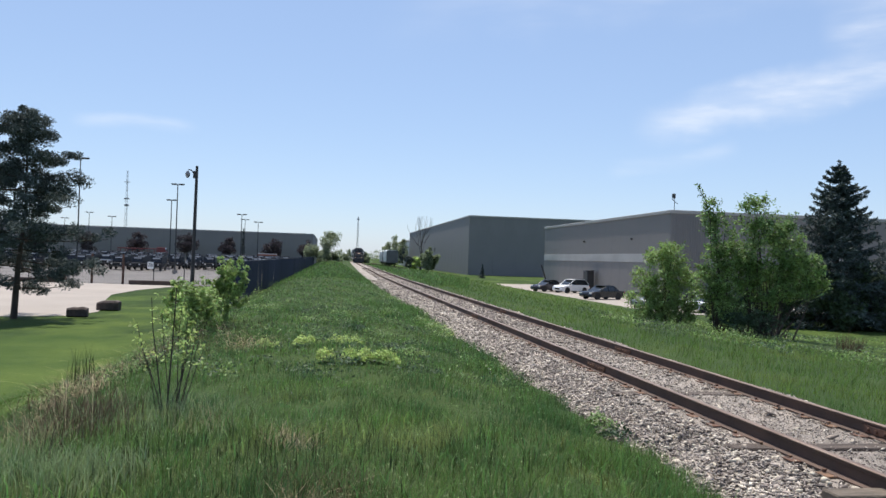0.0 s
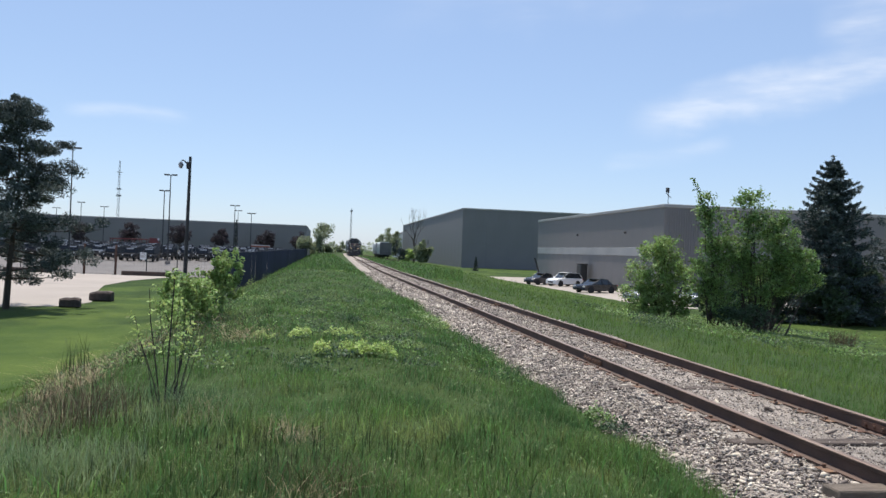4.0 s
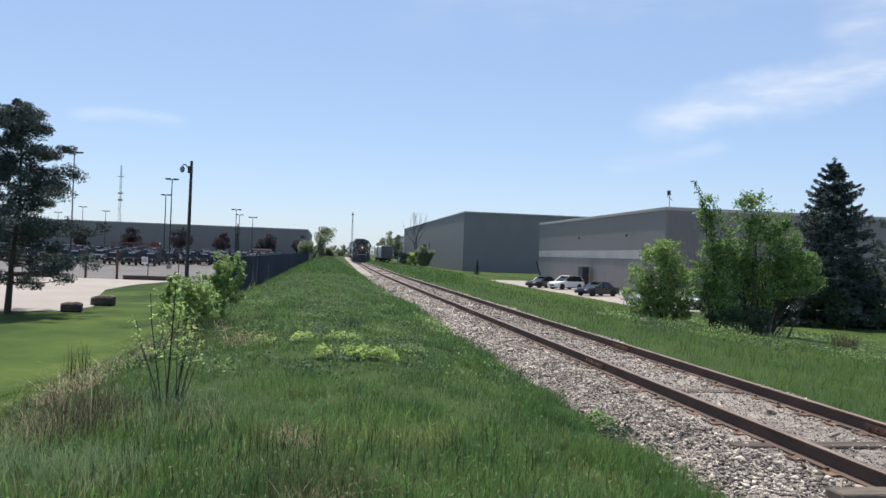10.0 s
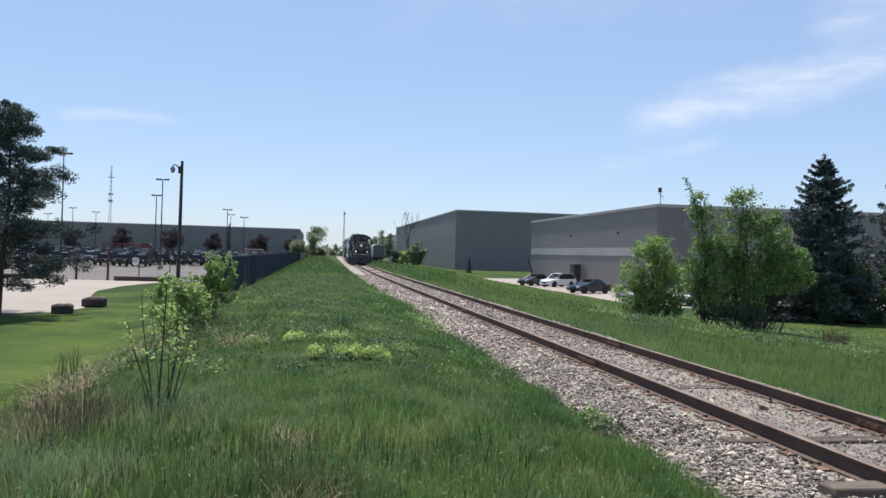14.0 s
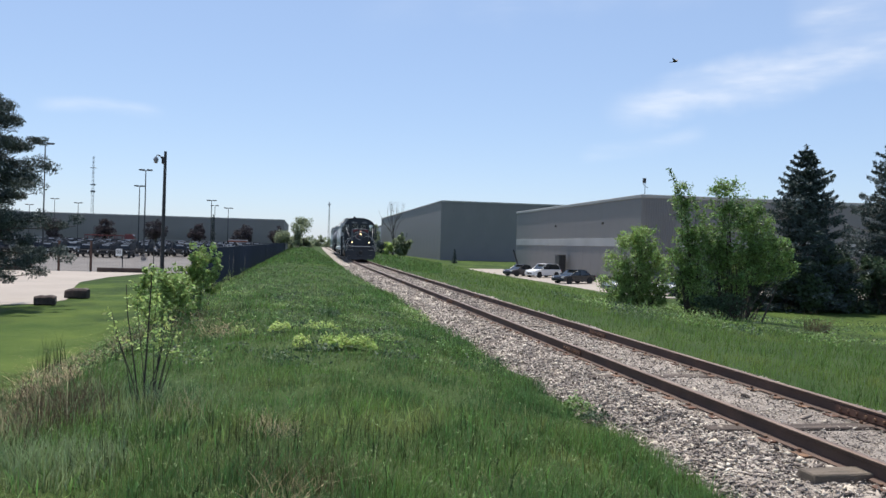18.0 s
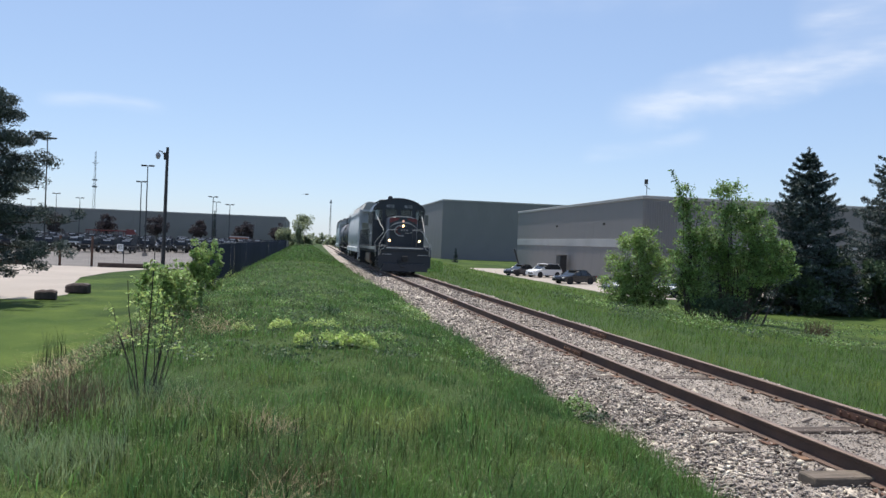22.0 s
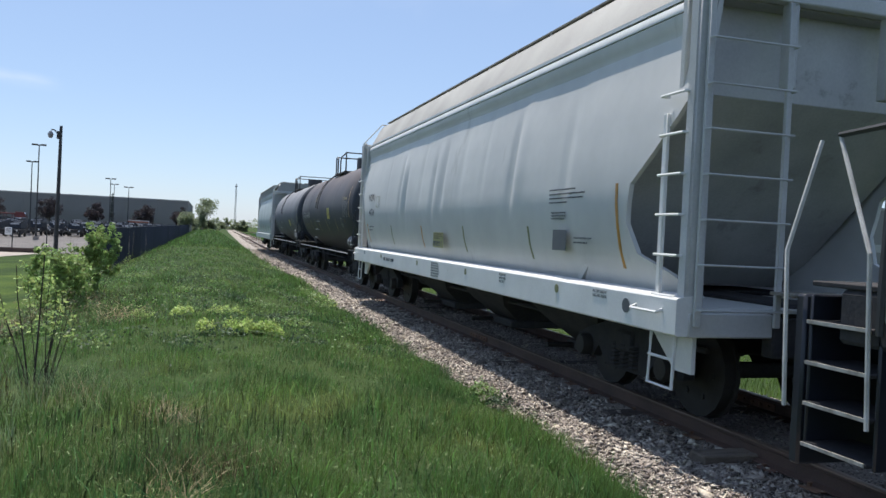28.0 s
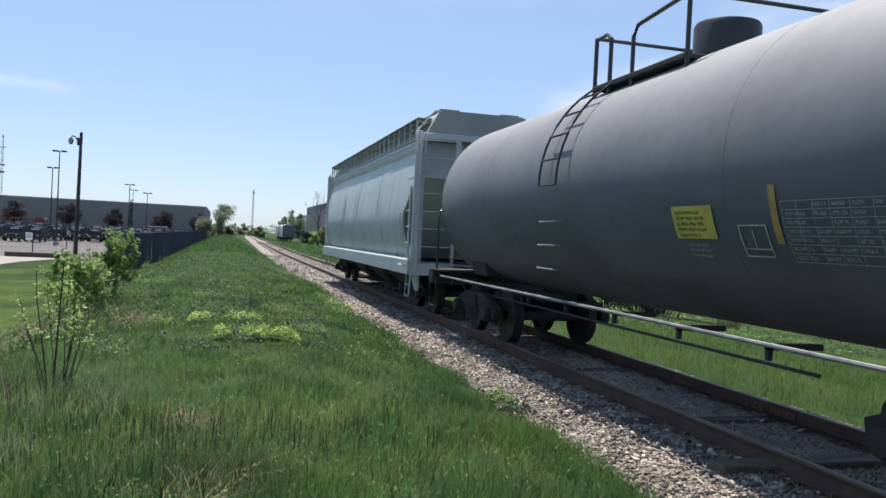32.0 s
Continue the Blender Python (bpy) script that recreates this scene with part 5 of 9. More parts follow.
def edge_clumps(n, seed):
    """Tall dark tufts of grass along the edge of the ballast and here and there on the bank."""
    r = np.random.default_rng(seed)
    c = 95
    cy = 4.6 * (32 / 4.6) ** r.uniform(0, 1, c)
    cx = np.where(r.uniform(0, 1, c) < 0.6, r.uniform(-3.0, -2.15, c), r.uniform(-8.4, -3.0, c))
    pick = r.integers(0, c, n)
    x, y = cx[pick] + r.normal(0, 0.11, n) * (1 + cy[pick] / 20), cy[pick] + r.normal(0, 0.13, n) * (1 + cy[pick] / 20)
    h = r.uniform(0.1, 0.28, n)
    base = np.stack([x, y, ground_height(x, y) - 0.015], -1)
    tip = base + np.stack([r.normal(0, 0.4, n) * h, r.normal(0, 0.4, n) * h, h], -1)
    tagged(part("grass", strips("grass", base, tip, np.maximum(0.0016, y * 0.00026), r), BLADE), "tall tufts of grass along the ballast", "grass", kind="stuff")


edge_clumps(15000, 208)
grass("grass", "half-dry grass stems among the green", 22000, 202, (-40, 30), (3.0, 30), bank, 0.08, 0.2, BLADE_DRY, 0.0012)
grass("grass", "green grass on the verge beyond the track", 118000, 203, (8, 62), (9, 110), verge, 0.06, 0.26, VERGE_BLADE, 0.0026)
grass("grass", "grass on the bank far along the line", 36000, 205, (-10, 10), (60, 260), lambda x, y, r: ((x < -2.0) & (x > -10)) | ((x > 2) & (x < 17)), 0.15, 0.35, BLADE)


def bent_blades(n, seed):
    """Short pieces of blade bent over near the top of the grass, their glints painted as a paler green."""
    r = np.random.default_rng(seed)
    d = 4.2 * (32 / 4.2) ** r.uniform(0, 1, n)
    a = np.radians(r.uniform(-38, 28, n))
    x, y = -5.53 + d * np.sin(a), d * np.cos(a)
    ok = bank(x, y, r)
    x, y, d = x[ok], y[ok], d[ok]
    pts = np.stack([x, y, ground_height(x, y) + r.uniform(0.06, 0.14, len(x))], -1)
    tagged(part("grass", leaf_mesh("grass", pts, 0.012 + 0.0011 * d, r, 0.13, 0.75), GLINT), "bent blades with glints painted in among the grass", "grass", kind="stuff")


# paler than the other blades: the glint is in the colour
GLINT = surf("glint_bent_blade", (0.27, 0.35, 0.15), (0.17, 0.26, 0.09), scale=3, rough=0.55, fine=0.15, island=0.5, thin=0.3, spec=0.25)
bent_blades(13000, 214)


def mottle(name, label, n, seed, material, lo, hi, size, y0, y1):
    r = np.random.default_rng(seed)
    c = 130
    cy = y0 * (y1 / y0) ** r.uniform(0, 1, c)
    cx = r.uniform(-9.3, -2.6, c)
    pick = r.integers(0, c, n)
    s = r.uniform(0.12, 0.42, c)[pick] * np.clip(cy[pick] / 14, 0.7, 2.0)
    x, y = cx[pick] + r.normal(0, 1, n) * s, cy[pick] + r.normal(0, 1, n) * s * 1.3
    ok = bank(x, y, r)
    x, y = x[ok], y[ok]
    z = ground_height(x, y) + r.uniform(lo, hi, len(x))
    tagged(part(name, leaf_mesh(name, np.stack([x, y, z], -1), size, r, 0.5, 0.6), material), label, "weeds", kind="stuff")


def lawn_weeds(n, seed, material):
    """Low leaves in uneven patches over the rough lawn beyond the track."""
    r = np.random.default_rng(seed)
    c = 60
    cx, cy, cs = r.uniform(7.5, 24, c), r.uniform(20, 43, c), r.uniform(0.3, 1.4, c)
    pick = r.integers(0, c, n)
    x, y = cx[pick] + r.normal(0, 1, n) * cs[pick], cy[pick] + r.normal(0, 1, n) * cs[pick]
    z = ground_height(x, y) + r.uniform(0.02, 0.16, n)
    tagged(part("lawn_weeds", leaf_mesh("lawn_weeds", np.stack([x, y, z], -1), 0.05, r, 0.4, 0.5), material), "low weeds in a rough lawn", "weeds", kind="stuff")


lawn_weeds(5000, 221, LEAF)
lawn_weeds(4000, 222, LEAF_DEEP)
mottle("bank_weeds", "low broad-leaved green weeds in the grass", 9000, 211, LEAF, 0.06, 0.2, 0.022, 10.5, 60)
mottle("bank_weeds", "dark broad-leaved weeds in the grass", 9000, 212, LEAF_DEEP, 0.04, 0.18, 0.024, 10.0, 50)

# ---- train ----
LOCO_BLACK = surf("loco_black_paint", (0.020, 0.023, 0.033), (0.026, 0.029, 0.039), scale=1.5, spec=0.4, rough=0.35, bump=0.0006, bscale=14, fine=0.2, stain=(0.035, 0.031, 0.028), stain_at=0.66, stain_scale=1.2, stain_stretch=(1, 1, 0.3))
LOCO_BLUE = surf("loco_blue_black_paint", (0.012, 0.015, 0.029), (0.010, 0.013, 0.021), scale=1.0, spec=0.4, rough=0.32, bump=0.0006, bscale=12, fine=0.15, stain=(0.05, 0.046, 0.044), stain_at=0.66, stain_scale=1.0, stain_stretch=(1, 1, 0.4))
UNDER = surf("oily_underframe", (0.042, 0.042, 0.046), (0.056, 0.053, 0.054), scale=4, spec=0.1, rough=0.8, bump=0.003, bscale=25, fine=0.3)
LOCO_WHITE = surf("white_stripe_paint", (0.62, 0.62, 0.6), (0.5, 0.5, 0.48), scale=5, rough=0.5, fine=0.15, stain=(0.2, 0.19, 0.18), stain_at=0.66, stain_scale=4)
FADED = surf("dirty_white_paint", (0.34, 0.34, 0.34), (0.25, 0.25, 0.25), scale=5, rough=0.6, fine=0.2)
LOCO_RED = surf("red_stripe_paint", (0.50, 0.028, 0.022), (0.40, 0.022, 0.02), scale=4, rough=0.3, fine=0.12)
CORNER_RED = surf("worn_crimson_paint", (0.16, 0.020, 0.022), (0.10, 0.016, 0.018), scale=4, rough=0.45)
DARK_RED = surf("faded_dark_red_paint", (0.10, 0.016, 0.016), (0.07, 0.013, 0.014), scale=4, rough=0.5)
GREY_SILL = surf("dirty_white_sill", (0.42, 0.41, 0.38), (0.22, 0.21, 0.19), scale=3.5, rough=0.7, fine=0.25, stretch=(1, 3, 0.6))
HAND = surf("white_handrail_paint", (0.52, 0.51, 0.49), (0.38, 0.37, 0.35), scale=6, rough=0.5, fine=0.15)
WHEEL = surf("wheel_steel", (0.036, 0.033, 0.032), (0.026, 0.024, 0.023), scale=5, rough=0.6, spec=0.2, metal=0.1, fine=0.3)
GLOW = surf("headlight_glow", (1.0, 0.66, 0.34), rough=0.3, fine=0.0, emit=4.0)
LENS_OFF = surf("lamp_lens", (0.85, 0.48, 0.36), rough=0.2, fine=0.0, emit=0.7)
PANE = glass("dark_window_glass")
DULL_FRAME = surf("worn_grey_frame", (0.16, 0.165, 0.17), (0.09, 0.09, 0.095), scale=5, rough=0.5, metal=0.3)


def clear_glass(name, tint):
    """Tinted see-through glass whose gloss grows towards grazing view."""
    m = MATS[name] = bpy.data.materials.new(name)
    m.use_nodes = True
    n, l = m.node_tree.nodes, m.node_tree.links
    thru, gloss, fres, mix = n.new("ShaderNodeBsdfTransparent"), n.new("ShaderNodeBsdfGlossy"), n.new("ShaderNodeFresnel"), n.new("ShaderNodeMixShader")
    thru.inputs["Color"].default_value, gloss.inputs["Roughness"].default_value, fres.inputs["IOR"].default_value = (*tint, 1), 0.03, 1.5
    l.new(fres.outputs["Fac"], mix.inputs["Fac"])
    l.new(thru.outputs["BSDF"], mix.inputs[1])
    l.new(gloss.outputs["BSDF"], mix.inputs[2])
    l.new(mix.outputs["Shader"], n["Material Output"].inputs["Surface"])
    return m


CAB_GLASS = clear_glass("tinted_cab_glass", (0.62, 0.68, 0.70))

wheel_shape = Mesh().lathe([(0.08, -0.03), (0.46, -0.03), (0.46, 0.09), (0.485, 0.1), (0.485, 0.125), (0.40, 0.135), (0.36, 0.06), (0.18, 0.05), (0.14, 0.1), (0.08, 0.1)], (0, 0, 0), "x", 18)
for k in range(6):
    a = k * math.pi / 3
    wheel_shape.lathe([(0.0, -0.045), (0.035, -0.045), (0.035, -0.03), (0.0, -0.03)], (0, 0.27 * math.cos(a), 0.27 * math.sin(a)), "x", 8)
wheel_mesh = wheel_shape.mesh("wheel")
axle_mesh = Mesh().tube([(-0.75, 0, 0), (0.75, 0, 0)], 0.085, 10).mesh("axle")
spring_mesh = Mesh().tube([(0.075 * math.cos(i * 0.9), 0.075 * math.sin(i * 0.9), i * 0.0065) for i in range(42)], 0.017, 5).mesh("spring")
WHEELS = []


def wheelset(parent, y, r=0.46):
    """An axle with two wheels, which turns as the train rolls."""
    ax = part("axle", axle_mesh, UNDER, parent)
    ax.location = (0, y, r)
    w1, w2 = part("wheel", wheel_mesh, WHEEL, ax), part("wheel", wheel_mesh, WHEEL, ax)
    w1.matrix_basis, w2.matrix_basis = pose(-0.72, 0, 0) , pose(0.72, 0, 0, 0, 0, 180)
    s = r / 0.46
    w1.scale = w2.scale = (1, s, s)
    WHEELS.append((ax, y, r))


side_frame_outline = [(-1.12, 0.40), (-0.78, 0.34), (-0.62, 0.50), (-0.42, 0.30), (0.42, 0.30), (0.62, 0.50), (0.78, 0.34), (1.12, 0.40), (1.15, 0.58), (0.95, 0.66), (0.45, 0.80), (-0.45, 0.80), (-0.95, 0.66), (-1.15, 0.58)]
side_frame_mesh = Mesh().prism(side_frame_outline, "x", -0.06, 0.06).mesh("side_frame")
bearing_mesh = Mesh().lathe([(0.0, -0.08), (0.11, -0.08), (0.13, -0.04), (0.13, 0.06), (0.0, 0.06)], (0, 0, 0), "x", 12).mesh("bearing")
bolster_mesh = Mesh().box(-1.1, 1.1, -0.18, 0.18, 0.50, 0.74, 0.03).mesh("bolster")


TRUCK_BLACK = surf("sooty_truck_casting", (0.027, 0.028, 0.031), (0.038, 0.036, 0.036), scale=5, spec=0.15, rough=0.75, bump=0.003, bscale=25, fine=0.3)


def truck(parent, y):
    """A freight truck: two wheelsets, two cast side frames with springs, and a bolster."""
    for dy in (-0.88, 0.88):
        wheelset(parent, y + dy)
    for s in (-1, 1):
        f = part("side_frame", side_frame_mesh, TRUCK_BLACK, parent)
        f.location = (s * 1.0, y, 0)
        for dy in (-0.88, 0.88):
            b = part("bearing", bearing_mesh, WHEEL, f)
            b.matrix_basis = pose(s * 0.1, dy, 0.47, 0, 0, 0 if s < 0 else 180)
        for dy in (-0.2, 0.0, 0.2):
            c = part("spring", spring_mesh, TRUCK_BLACK, f)
            c.location = (s * 0.03, dy, 0.33)
    part("bolster", bolster_mesh, TRUCK_BLACK, parent).location = (0, y, 0)


def coupler(parent, y, s, short=0.0):
    m = Mesh().box(-0.09, 0.09, y, y + s * (0.5 - short), 0.76, 0.94, 0.02).box(-0.17, 0.17, y + s * (0.44 - short), y + s * (0.7 - short), 0.70, 1.0, 0.05)
    part("coupler", m, TRUCK_BLACK, parent)
    part("air_hose", Mesh().tube([(-0.35, y + s * 0.1, 0.8), (-0.32, y + s * 0.35, 0.55), (-0.2, y + s * 0.6, 0.38), (-0.05, y + s * 0.78, 0.42)], 0.025, 6), TRUCK_BLACK, parent)


def swoosh(outer, inner, n=26):
    """A flat curved stripe between two arcs, in the plane y, z: (cy, cz, ry, rz, from, to) each."""
    def pts(e):
        cy, cz, ry, rz, a0, a1 = e
        return [(cy + ry * math.cos(radians(a0 + (a1 - a0) * i / n)), cz + rz * math.sin(radians(a0 + (a1 - a0) * i / n))) for i in range(n + 1)]
    m = Mesh()
    o, i_ = pts(outer), pts(inner)
    m.add([(0, *p) for p in o] + [(0, *p) for p in i_], [(k, k + 1, n + 2 + k, n + 1 + k) for k in range(n)])
    return m


# -- the locomotive; its front face at y = 0, its tail towards +y --
def build_loco():
    L = 14.15
    ob = thing("locomotive", "black diesel road switcher with red and white swooshes, headlights lit", "locomotive")
    part("frame", Mesh().box(-1.5, 1.5, 0.55, L - 0.5, 1.10, 1.46, 0.03).box(-0.55, 0.55, 0.3, L - 0.2, 0.72, 1.12, 0.03), UNDER, ob)
    for s in (-1, 1):
        part("walkway_edge", Mesh().box(s * 1.51, s * 1.56, 0.9, L - 0.9, 1.28, 1.46, 0.008), GREY_SILL, ob, "dirty white sill stripe")
    part("walkway", Mesh().box(-1.5, 1.5, 0.25, L - 0.25, 1.463, 1.50, 0.008), UNDER, ob)
    # pilot and steps
    part("pilot", Mesh().prism([(-1.2, 0.18), (1.2, 0.18), (1.36, 0.30), (1.45, 0.75), (1.48, 1.28), (-1.48, 1.28), (-1.45, 0.75), (-1.36, 0.30)], "y", 0.12, 0.22).prism([(-1.3, 0.14), (1.3, 0.14), (1.15, 0.55), (-1.15, 0.55)], "y", -0.12, 0.11), LOCO_BLACK, ob)
    part("end_plate", Mesh().box(-1.35, 1.35, 0.02, 0.12, 1.25, 1.47, 0.02), LOCO_BLACK, ob)
    part("end_stripe", Mesh().box(-1.02, 1.02, -0.015, 0.012, 1.395, 1.435, 0.005), LOCO_WHITE, ob, "white stripe on the end plate")
    part("rear_pilot", Mesh().box(-1.5, 1.5, L - 0.2, L - 0.1, 0.2, 1.4, 0.02), LOCO_BLACK, ob)
    for s in (-1, 1):
        for y0, d in ((0.22, 1), (L - 0.22, -1)):
            st = part("step_well", Mesh().box(s * 1.05, s * 1.5, y0 + d * 0.02, y0 + d * 0.05, 0.34, 1.4, 0.01), LOCO_BLACK, ob)
            part("step_side", Mesh().box(s * 1.05, s * 1.5, y0 + d * 0.62, y0 + d * 0.65, 0.34, 1.4, 0.01), LOCO_BLACK, ob)
            for i, z in enumerate((0.36, 0.64, 0.92, 1.2)):
                part("step", Mesh().box(s * 1.1, s * 1.54, y0 + d * 0.05, y0 + d * 0.62, z, z + 0.03, 0.006), UNDER, st)
                part("nosing", Mesh().box(s * 1.541, s * 1.552, y0 + d * 0.06, y0 + d * 0.61, z + 0.006, z + 0.03), GREY_SILL, st, "worn pale step edge")
        # front stair handrails, bent, painted white
        part("handrail", Mesh().tube([(s * 1.42, 0.08, 0.98), (s * 1.40, 0.08, 1.62), (s * 1.32, 0.12, 1.75), (s * 0.98, 0.28, 2.36), (s * 0.92, 0.3, 2.41), (s * 0.42, 0.3, 2.43)], 0.017, 6), HAND, ob, "white bent handrail")
        part("handrail", Mesh().tube([(s * 1.50, 0.8, 0.92), (s * 1.55, 0.8, 0.98), (s * 1.585, 0.8, 1.66), (s * 1.54, 0.78, 1.76), (s * 1.16, 0.52, 2.26), (s * 1.14, 0.52, 2.36), (s * 1.36, 3.2, 3.30), (s * 1.36, 3.4, 3.32)], 0.017, 6), HAND, ob, "white bent handrail")
        part("handrail", Mesh().tube([(s * 1.55, L - 0.1, 0.6), (s * 1.56, L - 0.06, 1.7), (s * 1.3, L - 0.05, 2.5)], 0.016, 6), HAND, ob, "white bent handrail")
        part("handrail", Mesh().tube([(s * 1.56, L - 0.85, 0.6), (s * 1.56, L - 0.8, 1.7), (s * 1.42, L - 0.35, 2.5)], 0.016, 6), HAND, ob, "white bent handrail")
        # uncoupling lever and grab irons on the front
        part("cut_lever", Mesh().tube([(s * 1.35, 0.0, 1.04), (s * 1.35, -0.05, 1.30), (s * 1.16, -0.05, 1.38), (s * 1.14, -0.05, 1.43), (s * 1.10, -0.05, 1.54), (s * 1.14, -0.05, 1.57), (s * 1.32, -0.05, 1.56), (s * 1.35, -0.05, 1.50), (s * 1.30, -0.05, 1.44)], 0.014, 6), HAND, ob)
        part("grab_iron", Mesh().tube([(s * 0.72, 0.0, 1.02), (s * 0.74, -0.06, 1.06), (s * 1.22, -0.06, 1.06), (s * 1.24, 0.0, 1.02)], 0.013, 6), HAND, ob)
        # side handrail with posts
        part("side_rail", Mesh().tube([(s * 1.53, 5.45, 2.5), (s * 1.53, L - 0.9, 2.5), (s * 1.42, L - 0.35, 2.5)], 0.022, 6), DARK_STEEL, ob)
        for i in range(8):
            part("rail_post", Mesh().tube([(s * 1.57, 5.67 + i * 1.08, 1.2), (s * 1.57, 5.67 + i * 1.08, 1.5), (s * 1.53, 5.67 + i * 1.08, 2.52)], 0.026, 6), DARK_STEEL, ob)
    # platform guard beside the nose, on the far side
    part("guard_rail", Mesh().tube([(0.98, 0.35, 1.5), (0.98, 0.35, 2.86), (0.92, 0.35, 2.93), (0.44, 0.35, 2.86)], 0.022, 6).tube([(0.44, 0.35, 1.5), (0.44, 0.35, 2.86)], 0.022, 6).tube([(0.44, 0.35, 2.2), (0.98, 0.35, 2.2)], 0.018, 6), DARK_STEEL, ob)
    part("chain", Mesh().tube([(0.06, 0.5, 2.27), (0.22, 0.5, 2.24), (0.38, 0.5, 2.29), (0.5, 0.5, 2.42), (0.58, 0.5, 2.50), (1.0, 0.5, 2.50)], 0.011, 5), FADED, ob, "sagging safety chain")
    # short nose, with a rounded top
    nose_top = [(-0.81, 1.5), (0.81, 1.5), (0.83, 2.95), (0.75, 3.1), (0.42, 3.2), (-0.42, 3.2), (-0.75, 3.1), (-0.83, 2.95)]
    nose = part("nose", Mesh().loft([[(x * 0.93, 1.1, 1.5 + (z - 1.5) * 0.97) for x, z in nose_top], [(x, 1.2, z) for x, z in nose_top], [(x, 3.45, z + 0.04) for x, z in nose_top]]), LOCO_BLACK, ob)
    for s in (-1, 1):
        # dark red corner panels under the nose top, drawn out to a point towards the lamps
        part("corner_panel", Mesh().prism([(s * 0.775, 2.80), (s * 0.775, 3.06), (s * 0.66, 3.11), (s * 0.20, 3.11), (s * 0.28, 3.0)], "y", 1.085, 1.092), CORNER_RED, nose, "dark red corner panel")
    # the sun's reflection on the nose top, put on as white paint
    part("nose_edge", Mesh().box(-0.46, 0.30, 1.1, 1.16, 3.165, 3.195, 0.008), LOCO_WHITE, nose, "sun glint on the nose top, as a white strip")
    def front_arc(rx0, rz0, rx1, rz1, cz, a0, a1, cx=0.0, n=24):
        m = Mesh()
        o = [(cx + rx0 * math.cos(radians(a0 + (a1 - a0) * i / n)), cz + rz0 * math.sin(radians(a0 + (a1 - a0) * i / n))) for i in range(n + 1)]
        q = [(cx + rx1 * math.cos(radians(a0 + (a1 - a0) * i / n)), cz + rz1 * math.sin(radians(a0 + (a1 - a0) * i / n))) for i in range(n + 1)]
        return m.add([(x, 0, z) for x, z in o] + [(x, 0, z) for x, z in q], [(k, k + 1, n + 2 + k, n + 1 + k) for k in range(n)])
    for name, m, mt, lb in (("swoosh", front_arc(0.77, 0.50, 0.78, 0.40, 2.42, 14, 166), FADED, "faded white curved stripe"),
                            ("swoosh", front_arc(0.44, 0.33, 0.40, 0.27, 2.40, 55, 285, -0.06), FADED, "white crescent"),
                            ("swoosh", front_arc(0.37, 0.25, 0.26, 0.20, 2.40, 75, 255, -0.06), DARK_RED, "dark red crescent")):
        part(name, m, mt, nose, lb).location = (0, 1.075, 0)
    for i, x in enumerate((-0.12, 0.03, 0.18)):
        part("letter_block", Mesh().box(x, x + 0.085, 1.06, 1.072, 2.39, 2.47), surf("faded_lettering", (0.3, 0.3, 0.3), rough=0.6), nose, "pale block of lettering")
    # lamps
    for x, z, mt in ((0.0, 2.93, LENS_OFF), (0.0, 2.66, GLOW)):
        h = part("headlight", Mesh().lathe([(0.0, 0.1), (0.11, 0.1), (0.11, -0.05), (0.095, -0.05), (0.085, 0.0), (0.0, 0.0)], (x, 1.08, z), "y", 18), DARK_STEEL, ob)
        part("lens", Mesh().lathe([(0.0, -0.012), (0.066, -0.008), (0.066, 0.0), (0.0, 0.0)], (x, 1.073, z), "y", 18), mt, h, "lit headlight")
    for s in (-1, 1):
        d = part("ditch_light", Mesh().lathe([(0.0, 0.16), (0.1, 0.16), (0.125, 0.0), (0.125, -0.07), (0.105, -0.07), (0.1, 0.0), (0.0, 0.0)], (s * 0.835, 0.30, 1.82), "y", 18).tube([(s * 0.835, 0.4, 1.5), (s * 0.835, 0.4, 1.75)], 0.03, 6), DARK_STEEL, ob)
        part("lens", Mesh().lathe([(0.0, -0.012), (0.062, -0.008), (0.062, 0.0), (0.0, 0.0)], (s * 0.835, 0.288, 1.82), "y", 18), GLOW, d, "lit ditch light")
    # cab with an arched roof and windows
    prof = [(-1.52, 1.5), (1.52, 1.5), (1.54, 3.45)] + [(1.54 * math.cos(a), 3.45 + 0.86 * math.sin(a)) for a in [math.pi * i / 16 for i in range(1, 16)]] + [(-1.54, 3.45)]
    # walls of the cab, with openings for the windows
    arch = [(1.54 * math.cos(a), 3.45 + 0.86 * math.sin(a)) for a in [radians(15.5) + radians(149) * i / 16 for i in range(17)]]
    shell = Mesh()
    for y0, y1 in ((3.40, 3.46), (5.34, 5.40)):
        shell.box(-1.47, 1.47, y0, y1, 1.5, 3.0).prism([(-1.484, 3.68)] + arch[::-1][1:-1] + [(1.484, 3.68)], "y", y0, y1)
        if y0 < 4:
            shell.box(-1.0, 1.0, y0, y1, 3.0, 3.22)
            for x0, x1 in ((-1.47, -1.42), (-1.0, -0.78), (-0.12, 0.12), (0.78, 1.0), (1.42, 1.47)):
                shell.box(x0, x1, y0, y1, 3.22 if abs(x0 + x1) < 1.9 else 3.0, 3.68)
        else:
            shell.box(-1.0, 1.0, y0, y1, 3.0, 3.68).box(-1.47, -1.42, y0, y1, 3.0, 3.68).box(1.42, 1.47, y0, y1, 3.0, 3.68)
    for s in (-1, 1):
        shell.box(s * 1.47, s * 1.54, 3.40, 5.40, 1.5, 2.8).box(s * 1.47, s * 1.54, 3.40, 5.40, 3.4, 3.52)
        for y0, y1 in ((3.40, 3.6), (4.25, 4.4), (5.05, 5.40)):
            shell.box(s * 1.47, s * 1.54, y0, y1, 2.8, 3.4)
